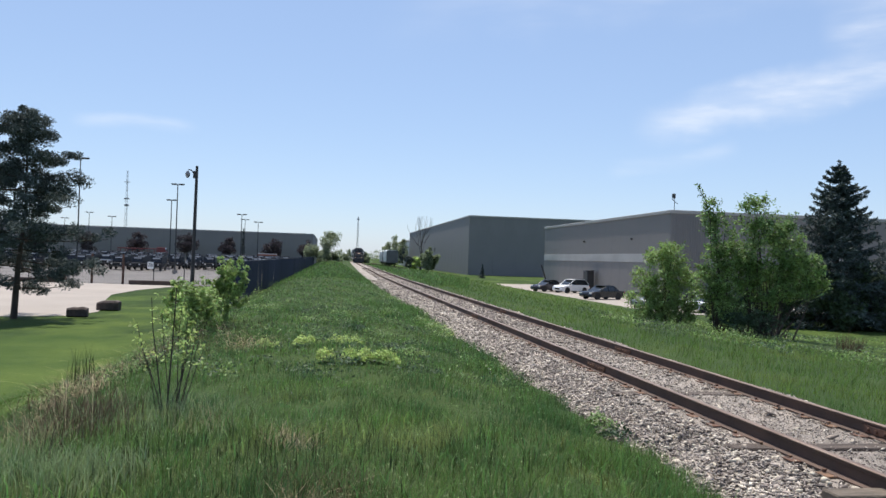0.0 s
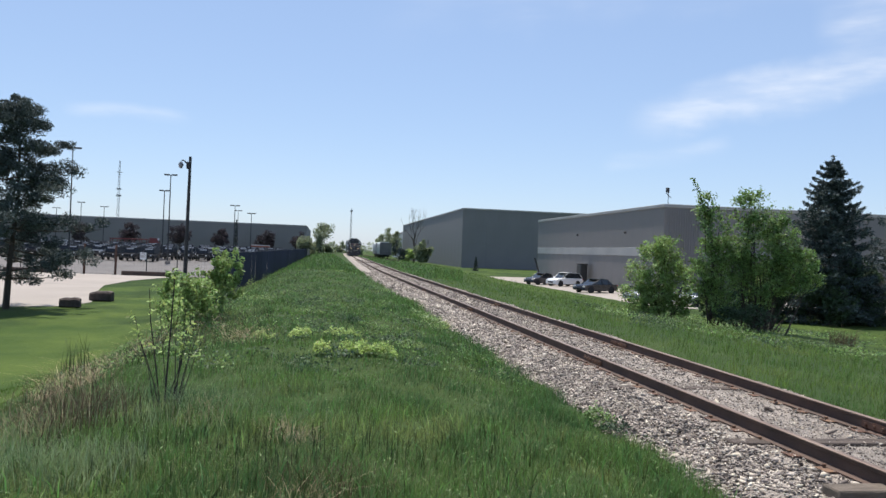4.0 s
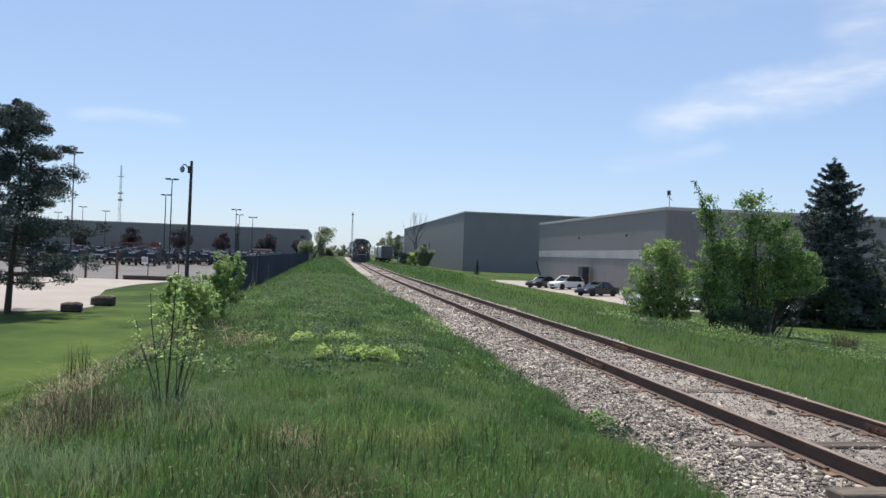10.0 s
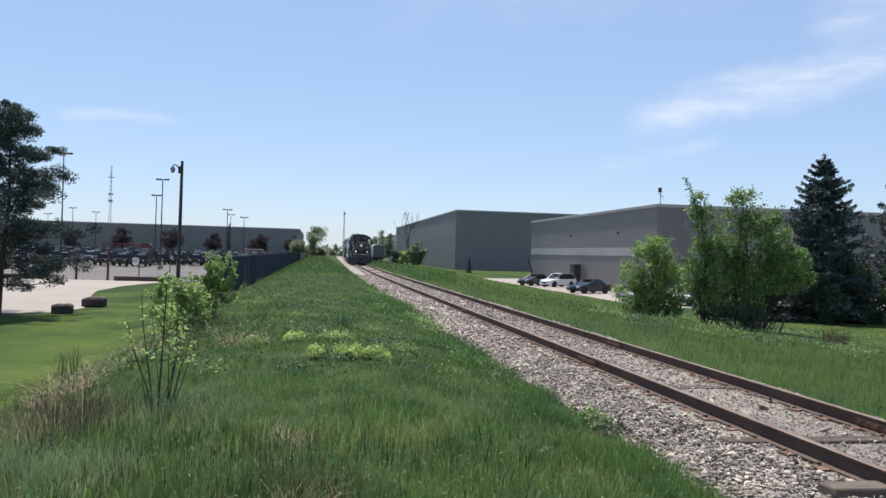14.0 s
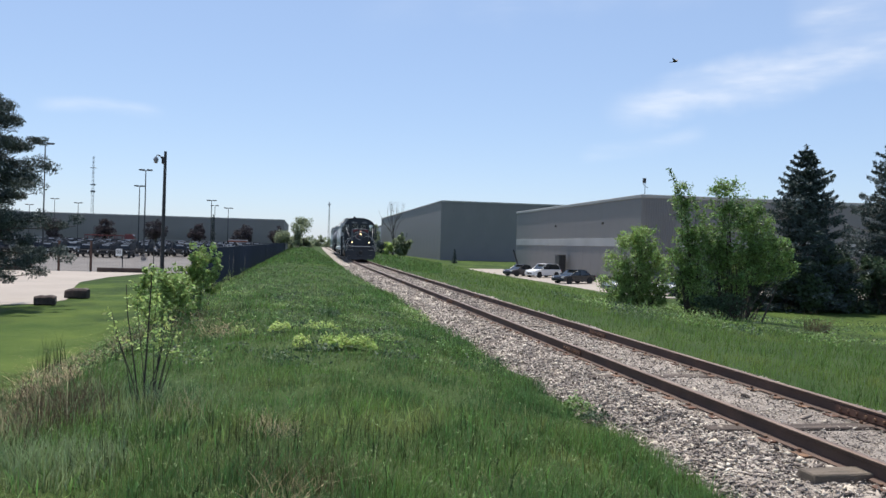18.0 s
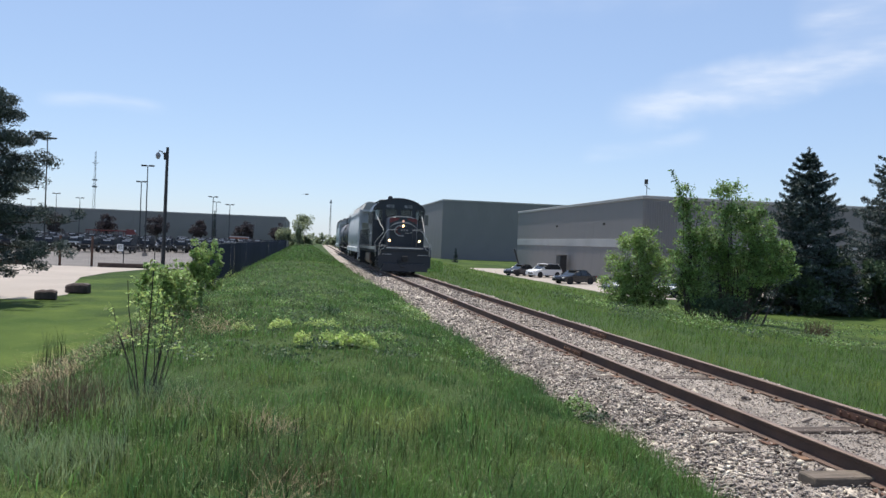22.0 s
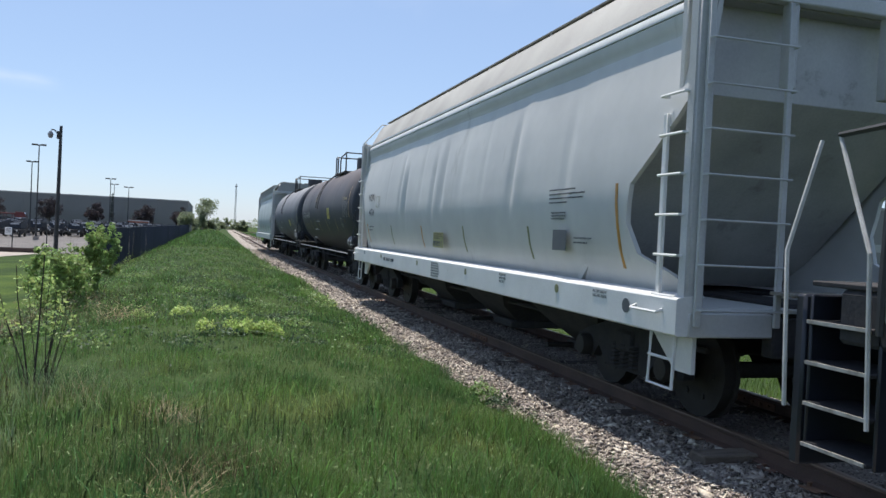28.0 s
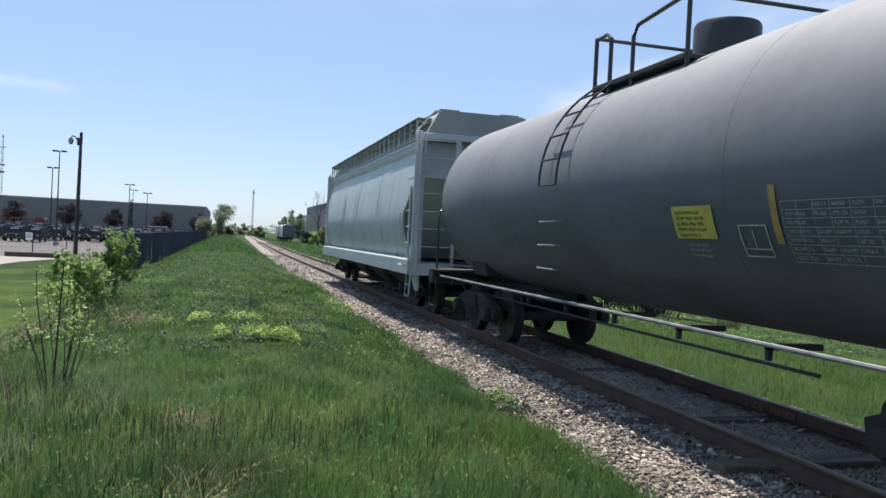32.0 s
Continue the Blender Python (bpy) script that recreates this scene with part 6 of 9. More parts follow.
    cab = part("cab", shell, LOCO_BLACK, ob)
    part("cab_roof", Mesh().loft([[(x * 1.02, y, z + 0.03) for x, z in [(1.54 * math.cos(a), 3.47 + 0.86 * math.sin(a)) for a in [math.pi * i / 16 for i in range(17)]]] + [(x, y, z + 0.004) for x, z in [(1.54 * math.cos(a), 3.45 + 0.86 * math.sin(a)) for a in [math.pi * i / 16 for i in range(16, -1, -1)]]] for y in (3.33, 5.5)]), LOCO_BLACK, cab)
    def pane(x0, x1, z0, z1, y=3.4, s=-1):
        rim = Mesh()
        for q in ((x0 - 0.05, x1 + 0.05, z0 - 0.05, z0 + 0.02), (x0 - 0.05, x1 + 0.05, z1 - 0.02, z1 + 0.05), (x0 - 0.05, x0 + 0.02, z0 + 0.02, z1 - 0.02), (x1 - 0.02, x1 + 0.05, z0 + 0.02, z1 - 0.02)):
            rim.box(q[0], q[1], y + s * 0.03, y + s * 0.004, q[2], q[3])
        f = part("window", rim, DARK_STEEL, cab)
        part("pane", Mesh().box(x0 + 0.01, x1 - 0.01, y + s * 0.018, y + s * 0.012, z0 + 0.01, z1 - 0.01), CAB_GLASS, f)
    for x0, x1 in ((-1.42, -1.0), (-0.78, -0.12), (0.12, 0.78), (1.0, 1.42)):
        pane(x0, x1, 3.22 if abs(x0 + x1) < 1.5 else 3.0, 3.68)
    for s in (-1, 1):
        for y0, y1 in ((3.6, 4.25), (4.4, 5.05)):
            rim = Mesh()
            for q in ((y0 - 0.05, y1 + 0.05, 2.75, 2.82), (y0 - 0.05, y1 + 0.05, 3.38, 3.45), (y0 - 0.05, y0 + 0.02, 2.82, 3.38), (y1 - 0.02, y1 + 0.05, 2.82, 3.38)):
                rim.box(s * 1.544, s * 1.565, q[0], q[1], q[2], q[3])
            f = part("window", rim, DULL_FRAME, cab, "worn grey window frame")
            part("pane", Mesh().box(s * 1.552, s * 1.557, y0 + 0.01, y1 - 0.01, 2.81, 3.39), CAB_GLASS, f)
        part("wind_deflector", Mesh().box(s * 1.58, s * 1.78, 3.5, 3.52, 2.8, 3.4), PANE, cab)
        part("grab_iron", Mesh().tube([(s * 1.56, 5.0, 1.7), (s * 1.62, 5.0, 1.75), (s * 1.62, 5.0, 3.0), (s * 1.56, 5.0, 3.05)], 0.015, 6), HAND, cab)
        part("sill_stripe", Mesh().box(s * 1.543, s * 1.549, 3.45, 5.35, 2.2, 2.26), LOCO_WHITE, cab)
        part("number_block", Mesh().box(s * 1.543, s * 1.549, 3.8, 5.0, 1.72, 2.02), surf("faded_lettering", (0.3, 0.3, 0.3), rough=0.6), cab, "faded block of lettering")
    for x in (-0.78, 0.30):
        t = part("number", words("4015", 0.25, 0.004), FADED, cab, "white cab number")
        t.matrix_basis = Matrix.Translation((x, 3.385, 3.78)) @ FRONT
    part("bell", Mesh().lathe([(0.0, 0.0), (0.16, 0.0), (0.15, 0.1), (0.1, 0.18), (0.0, 0.2)], (-0.5, 3.8, 4.28), "z", 12).box(-0.6, -0.4, 3.7, 3.9, 4.18, 4.3), DARK_STEEL, ob)
    horn = part("horn", Mesh().box(-0.83, -0.57, 9.1, 9.35, 3.98, 4.12, 0.02).tube([(-0.7, 9.2, 4.1), (-0.7, 9.2, 4.3)], 0.04, 8), DARK_STEEL, ob)
    for dx, dz, ln in ((-0.14, 4.26, 0.42), (0.0, 4.34, 0.5), (0.14, 4.26, 0.36)):
        part("trumpet", Mesh().lathe([(0.0, 0.1), (0.035, 0.1), (0.04, -ln * 0.5), (0.075, -ln * 0.85), (0.11, -ln), (0.0, -ln * 0.9)], (-0.7 + dx, 9.2, dz), "y", 12), DARK_STEEL, horn)
    # long hood
    hood_prof = [(-0.92, 1.5), (0.92, 1.5), (0.94, 3.86), (0.88, 4.0), (0.66, 4.08), (-0.66, 4.08), (-0.88, 4.0), (-0.94, 3.86)]
    hood = part("hood", Mesh().prism(hood_prof, "y", 5.4, 12.95), LOCO_BLUE, ob)
    part("air_reservoir_box", Mesh().box(-1.35, -0.95, 5.25, 6.6, 1.5, 2.45, 0.03), LOCO_BLACK, ob)
    for i, y in enumerate((6.4, 9.0)):
        st = part("exhaust_stack", Mesh().box(-0.3, 0.3, y, y + 0.75, 4.07, 4.26, 0.05), UNDER, hood)
    part("spark_arrestor", Mesh().lathe([(0.0, 0), (0.24, 0), (0.2, 0.25), (0.3, 0.34), (0.0, 0.4)], (-0.55, 7.4, 4.06), "z", 12).box(-0.75, -0.35, 7.7, 8.3, 4.06, 4.3, 0.05), DARK_STEEL, hood)
    for y in (10.6, 11.9):
        part("radiator_fan", Mesh().lathe([(0.0, 0), (0.56, 0), (0.58, 0.12), (0.52, 0.14), (0.0, 0.10)], (0, y, 4.075), "z", 24), UNDER, hood)
    for s in (-1, 1):
        # hood doors with latches and hinges
        ys = 5.6
        while ys < 12.2:
            dr = part("hood_door", Mesh().box(s * 0.935, s * 0.953, ys, ys + 0.52, 1.62, 3.38 if ys > 10.3 else 3.74, 0.006), LOCO_BLUE, hood)
            for z in (1.9, 2.45, 2.85):
                part("latch", Mesh().box(s * 0.955, s * 0.972, ys + 0.42, ys + 0.48, z, z + 0.13, 0.005), DARK_STEEL, dr)
            ys += 0.55
        # radiator shutters
        for i in range(3):
            y0 = 10.7 + i * 0.74
            rs = part("radiator_grille", Mesh().box(s * 0.94, s * 0.965, y0, y0 + 0.69, 3.44, 3.86, 0.006), UNDER, hood)
            for j in range(9):
                part("slat", Mesh().box(s * 0.966, s * 0.985, y0 + 0.03, y0 + 0.66, 3.46 + j * 0.043, 3.48 + j * 0.043), DARK_STEEL, rs)
        lv = part("louvre", Mesh().box(s * 0.954, s * 0.968, 12.55, 12.92, 2.62, 3.02, 0.004), DARK_STEEL, hood)
        for j in range(7):
            part("slat", Mesh().box(s * 0.969, s * 0.985, 12.57, 12.9, 2.645 + j * 0.052, 2.67 + j * 0.052), GREY_SILL, lv)
    # emblem on the left and right side of the hood: rings and two sweeping stripes
    for s in (-1, 1):
        em = (("swoosh", swoosh((8.95, 2.78, 1.78, 0.84, 50, -50), (8.8, 2.78, 1.76, 0.80, 62, -62)), LOCO_WHITE, "white ring"),
              ("swoosh", swoosh((8.95, 2.82, 1.38, 0.66, 78, -70), (8.85, 2.82, 1.26, 0.58, 80, -72)), LOCO_RED, "red ring"),
              ("swoosh", swoosh((12.75, 1.6, 1.86, 1.18, 92, 180), (12.85, 1.6, 2.38, 1.27, 92, 180)), LOCO_RED, "red sweeping stripe"),
              ("swoosh", swoosh((12.85, 1.6, 1.52, 0.94, 92, 180), (12.88, 1.6, 1.78, 0.95, 92, 180)), LOCO_WHITE, "white sweeping stripe"))
        for i, (nm, m, mt, lb) in enumerate(em):
            part(nm, m, mt, hood, lb).location = (s * (0.962 + 0.001 * i), 0, 0)
        for i, (y0, w) in enumerate(((9.8, 0.30), (9.36, 0.30), (8.92, 0.30))):
            part("letter_block", Mesh().box(s * 0.962, s * 0.966, y0 - w, y0, 2.72, 3.05), LOCO_WHITE, hood, "pale block of lettering")
        for i in range(4):
            part("letter_block", Mesh().box(s * 0.962, s * 0.966, 9.5 - i * 0.3, 9.65 - i * 0.3, 2.38, 2.54), surf("faded_lettering", (0.3, 0.3, 0.3), rough=0.6), hood, "faded block of lettering")
        part("flag_mark", Mesh().box(s * 0.957, s * 0.961, 10.95, 11.12, 2.9, 3.1), LOCO_RED, hood, "small red and white mark")
        part("flag_mark", Mesh().box(s * 0.962, s * 0.964, 11.01, 11.06, 2.9, 3.1), LOCO_WHITE, hood)
    # fuel tank, air tanks, trucks
    part("fuel_tank", Mesh().prism([(-1.15, 0.42), (1.15, 0.42), (1.38, 0.62), (1.38, 1.08), (-1.38, 1.08), (-1.38, 0.62)], "y", 5.8, 9.0), UNDER, ob)
    for s in (-1, 1):
        part("tank_side", Mesh().prism([(s * 1.39, 1.02), (s * 1.46, 0.98), (s * 1.46, 0.60), (s * 1.40, 0.44), (s * 1.27, 0.36), (s * 1.25, 0.44), (s * 1.39, 0.60)], "y", 5.85, 8.9), surf("tan_tank_side", (0.22, 0.16, 0.12), (0.14, 0.1, 0.08), scale=3, rough=0.8), ob, "tan fuel tank side")
        part("air_tank", Mesh().lathe([(0.0, 0), (0.16, 0.03), (0.19, 0.1), (0.19, 1.5), (0.16, 1.57), (0.0, 1.6)], (s * 1.2, 8.3, 0.78), "y", 14), UNDER, ob)
    for yc in (2.6, L - 3.0):
        for dy in (-1.37, 1.37):
            wheelset(ob, yc + dy, 0.51)
        for s in (-1, 1):
            fr = [(-2.05, 0.55), (-1.75, 0.38), (-1.0, 0.38), (-0.7, 0.62), (-0.5, 0.34), (0.5, 0.34), (0.7, 0.62), (1.0, 0.38), (1.75, 0.38), (2.05, 0.55), (2.05, 0.85), (1.7, 0.95), (-1.7, 0.95), (-2.05, 0.85)]
            f = part("truck_frame", Mesh().prism([(yc + a, b) for a, b in fr], "x", s * 1.0, s * 1.12), UNDER, ob)
            for dy in (-1.37, 1.37):
                part("journal_box", Mesh().box(s * 1.13, s * 1.24, yc + dy - 0.17, yc + dy + 0.17, 0.36, 0.68, 0.04), UNDER, f)
                part("brake_cylinder", Mesh().lathe([(0.0, 0), (0.1, 0), (0.1, 0.4), (0.0, 0.4)], (s * 1.2, yc + dy * 0.45 - 0.2, 0.88), "y", 12), UNDER, f)
    coupler(ob, 0.25, -1, 0.2)
    coupler(ob, L - 0.1, 1)
    part("plow_edge", Mesh().box(-1.2, 1.2, 0.08, 0.118, 0.14, 0.2, 0.01), WHEEL, ob)
    return ob


loco = build_loco()

# -- covered hopper, with curved sides; its front end at y = 0 --
HOPPER_GREY = surf("pale_grey_car_paint", (0.545, 0.545, 0.53), (0.475, 0.478, 0.47), scale=0.7, rough=0.48, bump=0.0008, bscale=5, fine=0.06, stain=(0.36, 0.36, 0.34), stain_at=0.64, stain_scale=1.6, stain_stretch=(1, 1, 0.25), spec=0.4)
HOPPER_WHITE = surf("white_sill_paint", (0.72, 0.72, 0.71), (0.64, 0.64, 0.63), scale=2, rough=0.45, fine=0.08, stain=(0.4, 0.36, 0.32), stain_at=0.68, stain_scale=3)
HOPPER_GREEN = surf("grey_green_car_paint", (0.40, 0.45, 0.44), (0.34, 0.39, 0.38), scale=0.7, rough=0.45, bump=0.0008, bscale=5, fine=0.08, stain=(0.2, 0.21, 0.2), stain_at=0.62, stain_scale=1.5, stain_stretch=(1, 1, 0.25))
ROOF_GREY = surf("weathered_car_roof", (0.34, 0.335, 0.315), (0.26, 0.255, 0.24), scale=0.8, rough=0.7, fine=0.12)
INK = surf("dark_lettering", (0.10, 0.11, 0.12), rough=0.6, fine=0.1)
RUNWAY = surf("roof_walk_steel", (0.28, 0.26, 0.22), (0.2, 0.18, 0.15), scale=3, rough=0.7, metal=0.3)
REFLECT = surf("amber_reflector", (0.50, 0.24, 0.04), (0.40, 0.20, 0.05), scale=8, rough=0.4)
OCHRE = surf("faded_yellow_notice", (0.34, 0.32, 0.13), (0.29, 0.28, 0.14), scale=6, rough=0.6)
OLIVE = surf("dull_olive_reflector", (0.20, 0.21, 0.10), rough=0.5)


def strokes(length, h, seed):
    """A row of unreadable writing: one upright bar a character and a shorter one beside it, in words. Gives (start, end, low, high)."""
    r = random.Random(seed)
    out, at, left = [], 0.0, r.randint(3, 7)
    while at + 0.62 * h < length:
        w = 0.56 * h * r.uniform(0.8, 1.1)
        cut = r.uniform(0.3, 0.6) * h
        if h > 0.06:
            # larger characters: a closed outline of four bars, some with one side open
            out += [(at, at + 0.26 * w, 0.0, h), (at + 0.26 * w, at + 0.74 * w, 0.0, 0.17 * h), (at + 0.26 * w, at + 0.74 * w, 0.83 * h, h)]
            out.append((at + 0.74 * w, at + w, cut if r.random() < 0.4 else 0.0, h))
        else:
            out.append((at, at + 0.45 * w, 0.0, h))
            out.append((at + 0.45 * w, at + w, 0.0, cut) if r.random() < 0.5 else (at + 0.45 * w, at + w, cut, h))
        at += w + 0.17 * h
        left -= 1
        if left == 0:
            at += 0.5 * h
            left = r.randint(3, 7)
    return out


def bars(parent, x, y, z, rows, material, h=0.05, gap=0.08, sx=-1):
    """Small lettering as plain bars on a side, running rearwards from y; rows give the lengths."""
    for i, w in enumerate(rows):
        m = Mesh()
        for a, b, low, high in strokes(w, h, int(y * 100) + 7 * i):
            m.box(x, x + sx * 0.003, y - b, y - a, z - i * gap - h + low, z - i * gap - h + high)
        tagged(part("lettering", m, material, parent), "small stencilled writing", kind="stuff")


END_GREY = surf("weathered_grey_end_paint", (0.52, 0.52, 0.51), (0.43, 0.43, 0.425), scale=1.2, rough=0.6, fine=0.12, stain=(0.25, 0.24, 0.23), stain_at=0.62, stain_scale=2)
# end paint made darker to stand for shade on the slope sheets, plus stains
SLOPE_SHADE = surf("shaded_slope_sheet", (0.44, 0.44, 0.42), (0.34, 0.34, 0.325), scale=1.5, rough=0.75, fine=0.15, stain=(0.26, 0.25, 0.235), stain_at=0.6, stain_scale=2)
# how far the side sheet reaches towards the end of the car, by height: drawn in like a teardrop
CUT_Z = (1.24, 1.44, 1.6, 1.9, 2.28, 2.56, 2.86, 3.13, 3.38, 3.98)
CUT_Y = (0.40, 0.24, 0.09, 0.02, 0.13, 0.36, 0.72, 0.95, 0.985, 1.0)
CUT_FRONT_Y = (1.0, 0.82, 0.60, 0.54, 0.575, 0.73, 0.87, 0.98, 1.0, 1.0)


def build_hopper(paint, sill, label, marks):
    L = 15.75
    ob = thing("covered_hopper_car", label, "freight car")
    # the side in rings: full in the middle, drawn in towards the slope sheets at both ends
    # outline of the right half from the sill up to the roof
    outline = [(1.34, 1.24), (1.475, 1.62), (1.54, 1.95), (1.56, 2.2), (1.535, 2.6), (1.475, 3.05), (1.385, 3.5), (1.325, 3.86), (1.32, 3.98)]
    # shallow dents and buckles in the sheet: place along the car, depth, length, height
    DENTS = ((4.35, -0.030, 0.10, 2.7), (4.05, 0.014, 0.16, 2.9), (5.6, -0.012, 0.05, 2.9), (7.75, -0.022, 0.12, 2.7), (8.4, -0.026, 0.11, 2.5), (8.05, 0.012, 0.14, 2.8), (9.3, -0.010, 0.10, 2.9), (10.5, -0.030, 0.11, 2.4), (11.0, -0.024, 0.10, 2.6), (10.75, 0.014, 0.12, 2.7), (12.3, -0.008, 0.05, 2.9), (2.6, -0.012, 0.08, 2.6), (6.7, -0.009, 0.12, 2.9))
    heights = (1.24, 1.42, 1.62, 1.9, 2.05, 2.2, 2.35, 2.5, 2.65, 2.8, 2.95, 3.1, 3.25, 3.4, 3.5, 3.62, 3.74, 3.88, 3.98)
    hx, hz = [p[0] for p in outline], [p[1] for p in outline]
    def dented(y, z):
        x = float(np.interp(z, hz, hx))
        return x + sum(1.5 * a * math.exp(-((y - c) / w) ** 2) * math.exp(-((z - zd) / 0.6) ** 4) for c, a, w, zd in DENTS) + 0.006 * math.sin(y * 1.9) * math.exp(-((z - 2.8) / 0.7) ** 2)
    rings = []
    for i in range(157):
        y = 2.4 + (L - 3.4) * i / 156
        h = [(dented(y, z), z) for z in heights]
        rings.append([(x, y, z) for x, z in h] + [(-x, y, z) for x, z in reversed(h)])
    body = part("body", Mesh().loft(rings), paint, ob, smooth=70)
    # the ends of the curved sides, cut back from the roof down towards the trucks
    for d, y0 in ((-1, 2.4), (1, L - 1.0)):
        deep = 2.32 if d < 0 else 0.93
        cuts = []
        for z in (1.24, 1.34, 1.44, 1.52, 1.6, 1.75, 1.9, 2.1, 2.28, 2.42, 2.56, 2.7, 2.86, 3.0, 3.13, 3.25, 3.38, 3.6, 3.98):
            cuts.append((z, deep * float(np.interp(z, CUT_Z, CUT_FRONT_Y if d < 0 else CUT_Y))))
        def wall(frac):
            ring = []
            for z, reach in cuts:
                x = float(np.interp(z, hz, hx))
                ring.append((x, y0 + d * reach * frac, z))
            return ring
        a, b = wall(0.0), wall(1.0)
        for s in (-1, 1):
            m = Mesh()
            n = len(a)
            m.add([(s * p[0], p[1], p[2]) for p in a] + [(s * p[0], p[1], p[2]) for p in b] + [(s * (p[0] - 0.05), p[1], p[2]) for p in a] + [(s * (p[0] - 0.05), p[1], p[2]) for p in b],
                  [f for i in range(n - 1) for f in ((i, i + 1, n + i + 1, n + i), (2 * n + i, 3 * n + i, 3 * n + i + 1, 2 * n + i + 1), (n + i, n + i + 1, 3 * n + i + 1, 3 * n + i))])
            part("side_end", m, paint, ob)
        # slope sheet and end panel
        ye = y0 + d * (deep - 0.28)
        sl = Mesh()
        sl.add([(-1.4, y0 + d * 0.06, 1.26), (1.4, y0 + d * 0.06, 1.26), (1.46, ye, 3.08), (-1.46, ye, 3.08), (-1.4, y0 - d * 0.05, 1.26), (1.4, y0 - d * 0.05, 1.26), (1.46, ye - d * 0.1, 3.08), (-1.46, ye - d * 0.1, 3.08)],
               [(0, 1, 2, 3), (7, 6, 5, 4), (0, 4, 5, 1), (1, 5, 6, 2), (2, 6, 7, 3), (3, 7, 4, 0)])
        part("slope_sheet", sl, SLOPE_SHADE, ob, "grey slope sheet with its shade painted in")
        part("end_panel", Mesh().box(-1.46, 1.46, ye, ye - d * 0.08, 3.08, 4.0, 0.01), END_GREY, ob)
        yp = 0.12 if d < 0 else L - 0.12
        for s in (-1, 1):
            part("corner_sheet", Mesh().prism([(s * 1.5, yp - 0.05), (s * 1.54, yp - 0.05), (s * 1.54, yp + 0.05), (s * 1.30, yp + 0.05), (s * 1.30, yp + 0.02), (s * 1.5, yp + 0.02)], "z", 1.1, 4.02), END_GREY, ob)
        for x in (-1.47, -0.55, 0.55, 1.47):
            part("end_post", Mesh().box(x - 0.05, x + 0.05, yp - 0.06, yp + 0.06, 1.0 if abs(x) > 1 else 3.15, 4.1 if abs(x) > 1 else 3.95, 0.012), END_GREY, ob)
        part("end_beam", Mesh().box(-1.5, 1.5, yp - 0.07, yp + 0.07, 3.92, 4.06, 0.012), END_GREY, ob)
        part("end_plate", Mesh().box(-1.45, 1.45, ye, yp, 3.95, 3.99, 0.005), paint, ob)
        part("shear_plate", Mesh().box(-1.45, 1.45, yp, y0 + d * 0.0, 1.12, 1.16, 0.005), paint, ob)
        part("end_sill", Mesh().box(-0.62, 0.62, yp - 0.08, yp + 0.08, 0.72, 1.08, 0.015), UNDER, ob)
        for s in (-1, 1):
            part("end_sill", Mesh().box(s * 0.62, s * 1.5, yp - 0.08, yp + 0.08, 0.90, 1.12, 0.015), END_GREY, ob)
        # ladders at the corners: on the end and on the side
        for s in (-1, 1):
            for x in (s * 0.62, s * 1.44):
                part("ladder_stile", Mesh().box(x - 0.03, x + 0.03, yp + d * 0.09, yp + d * 0.13, 1.0, 4.0, 0.006), END_GREY, ob)
            for i in range(8):
                z = 1.15 + i * 0.39
                part("ladder_rung", Mesh().tube([(s * 0.60, yp + d * 0.13, z), (s * 0.60, yp + d * 0.19, z), (s * 1.46, yp + d * 0.19, z), (s * 1.46, yp + d * 0.13, z)], 0.011, 6), END_GREY, ob)
            part("ladder_stile", Mesh().box(s * 1.50, s * 1.54, yp - d * 0.42, yp - d * 0.36, 1.1, 2.9, 0.006), sill, ob)
            for i in range(6):
                z = 1.25 + i * 0.36
                part("ladder_rung", Mesh().tube([(s * 1.50, yp - d * 0.02, z), (s * 1.585, yp - d * 0.02, z), (s * 1.585, yp - d * 0.39, z), (s * 1.50, yp - d * 0.39, z)], 0.014, 6), sill, ob)
            # stirrup step
            part("stirrup", Mesh().tube([(s * 1.5, yp - d * 0.1, 0.95), (s * 1.52, yp - d * 0.1, 0.42), (s * 1.52, yp - d * 0.5, 0.42), (s * 1.5, yp - d * 0.5, 0.95)], 0.018, 6).tube([(s * 1.52, yp - d * 0.1, 0.68), (s * 1.52, yp - d * 0.5, 0.68)], 0.014, 6), sill, ob)
            part("bolster_web", Mesh().prism([(yp - d * 0.08, 1.0), (yp - d * 0.9, 1.0), (yp - d * 0.35, 0.55), (yp - d * 0.08, 0.55)], "x", s * 1.30, s * 1.34), sill, ob)
            part("grab_iron", Mesh().tube([(s * 1.61, yp - d * 0.6, 1.13), (s * 1.68, yp - d * 0.6, 1.1), (s * 1.68, yp - d * 0.15, 1.1), (s * 1.61, yp - d * 0.15, 1.13)], 0.014, 6), sill, ob)
        part("brake_platform", Mesh().box(-0.7, 0.7, yp + d * 0.1, yp + d * 0.4, 1.3, 1.33, 0.005), RUNWAY, ob)
        coupler(ob, yp, d)
        part("roof_walk_bracket", Mesh().tube([(-1.5, yp, 3.9), (-1.5, yp - d * 0.1, 4.1), (-1.08, yp - d * 0.25, 4.6), (1.08, yp - d * 0.25, 4.6), (1.5, yp - d * 0.1, 4.1)], 0.02, 6), sill, ob)
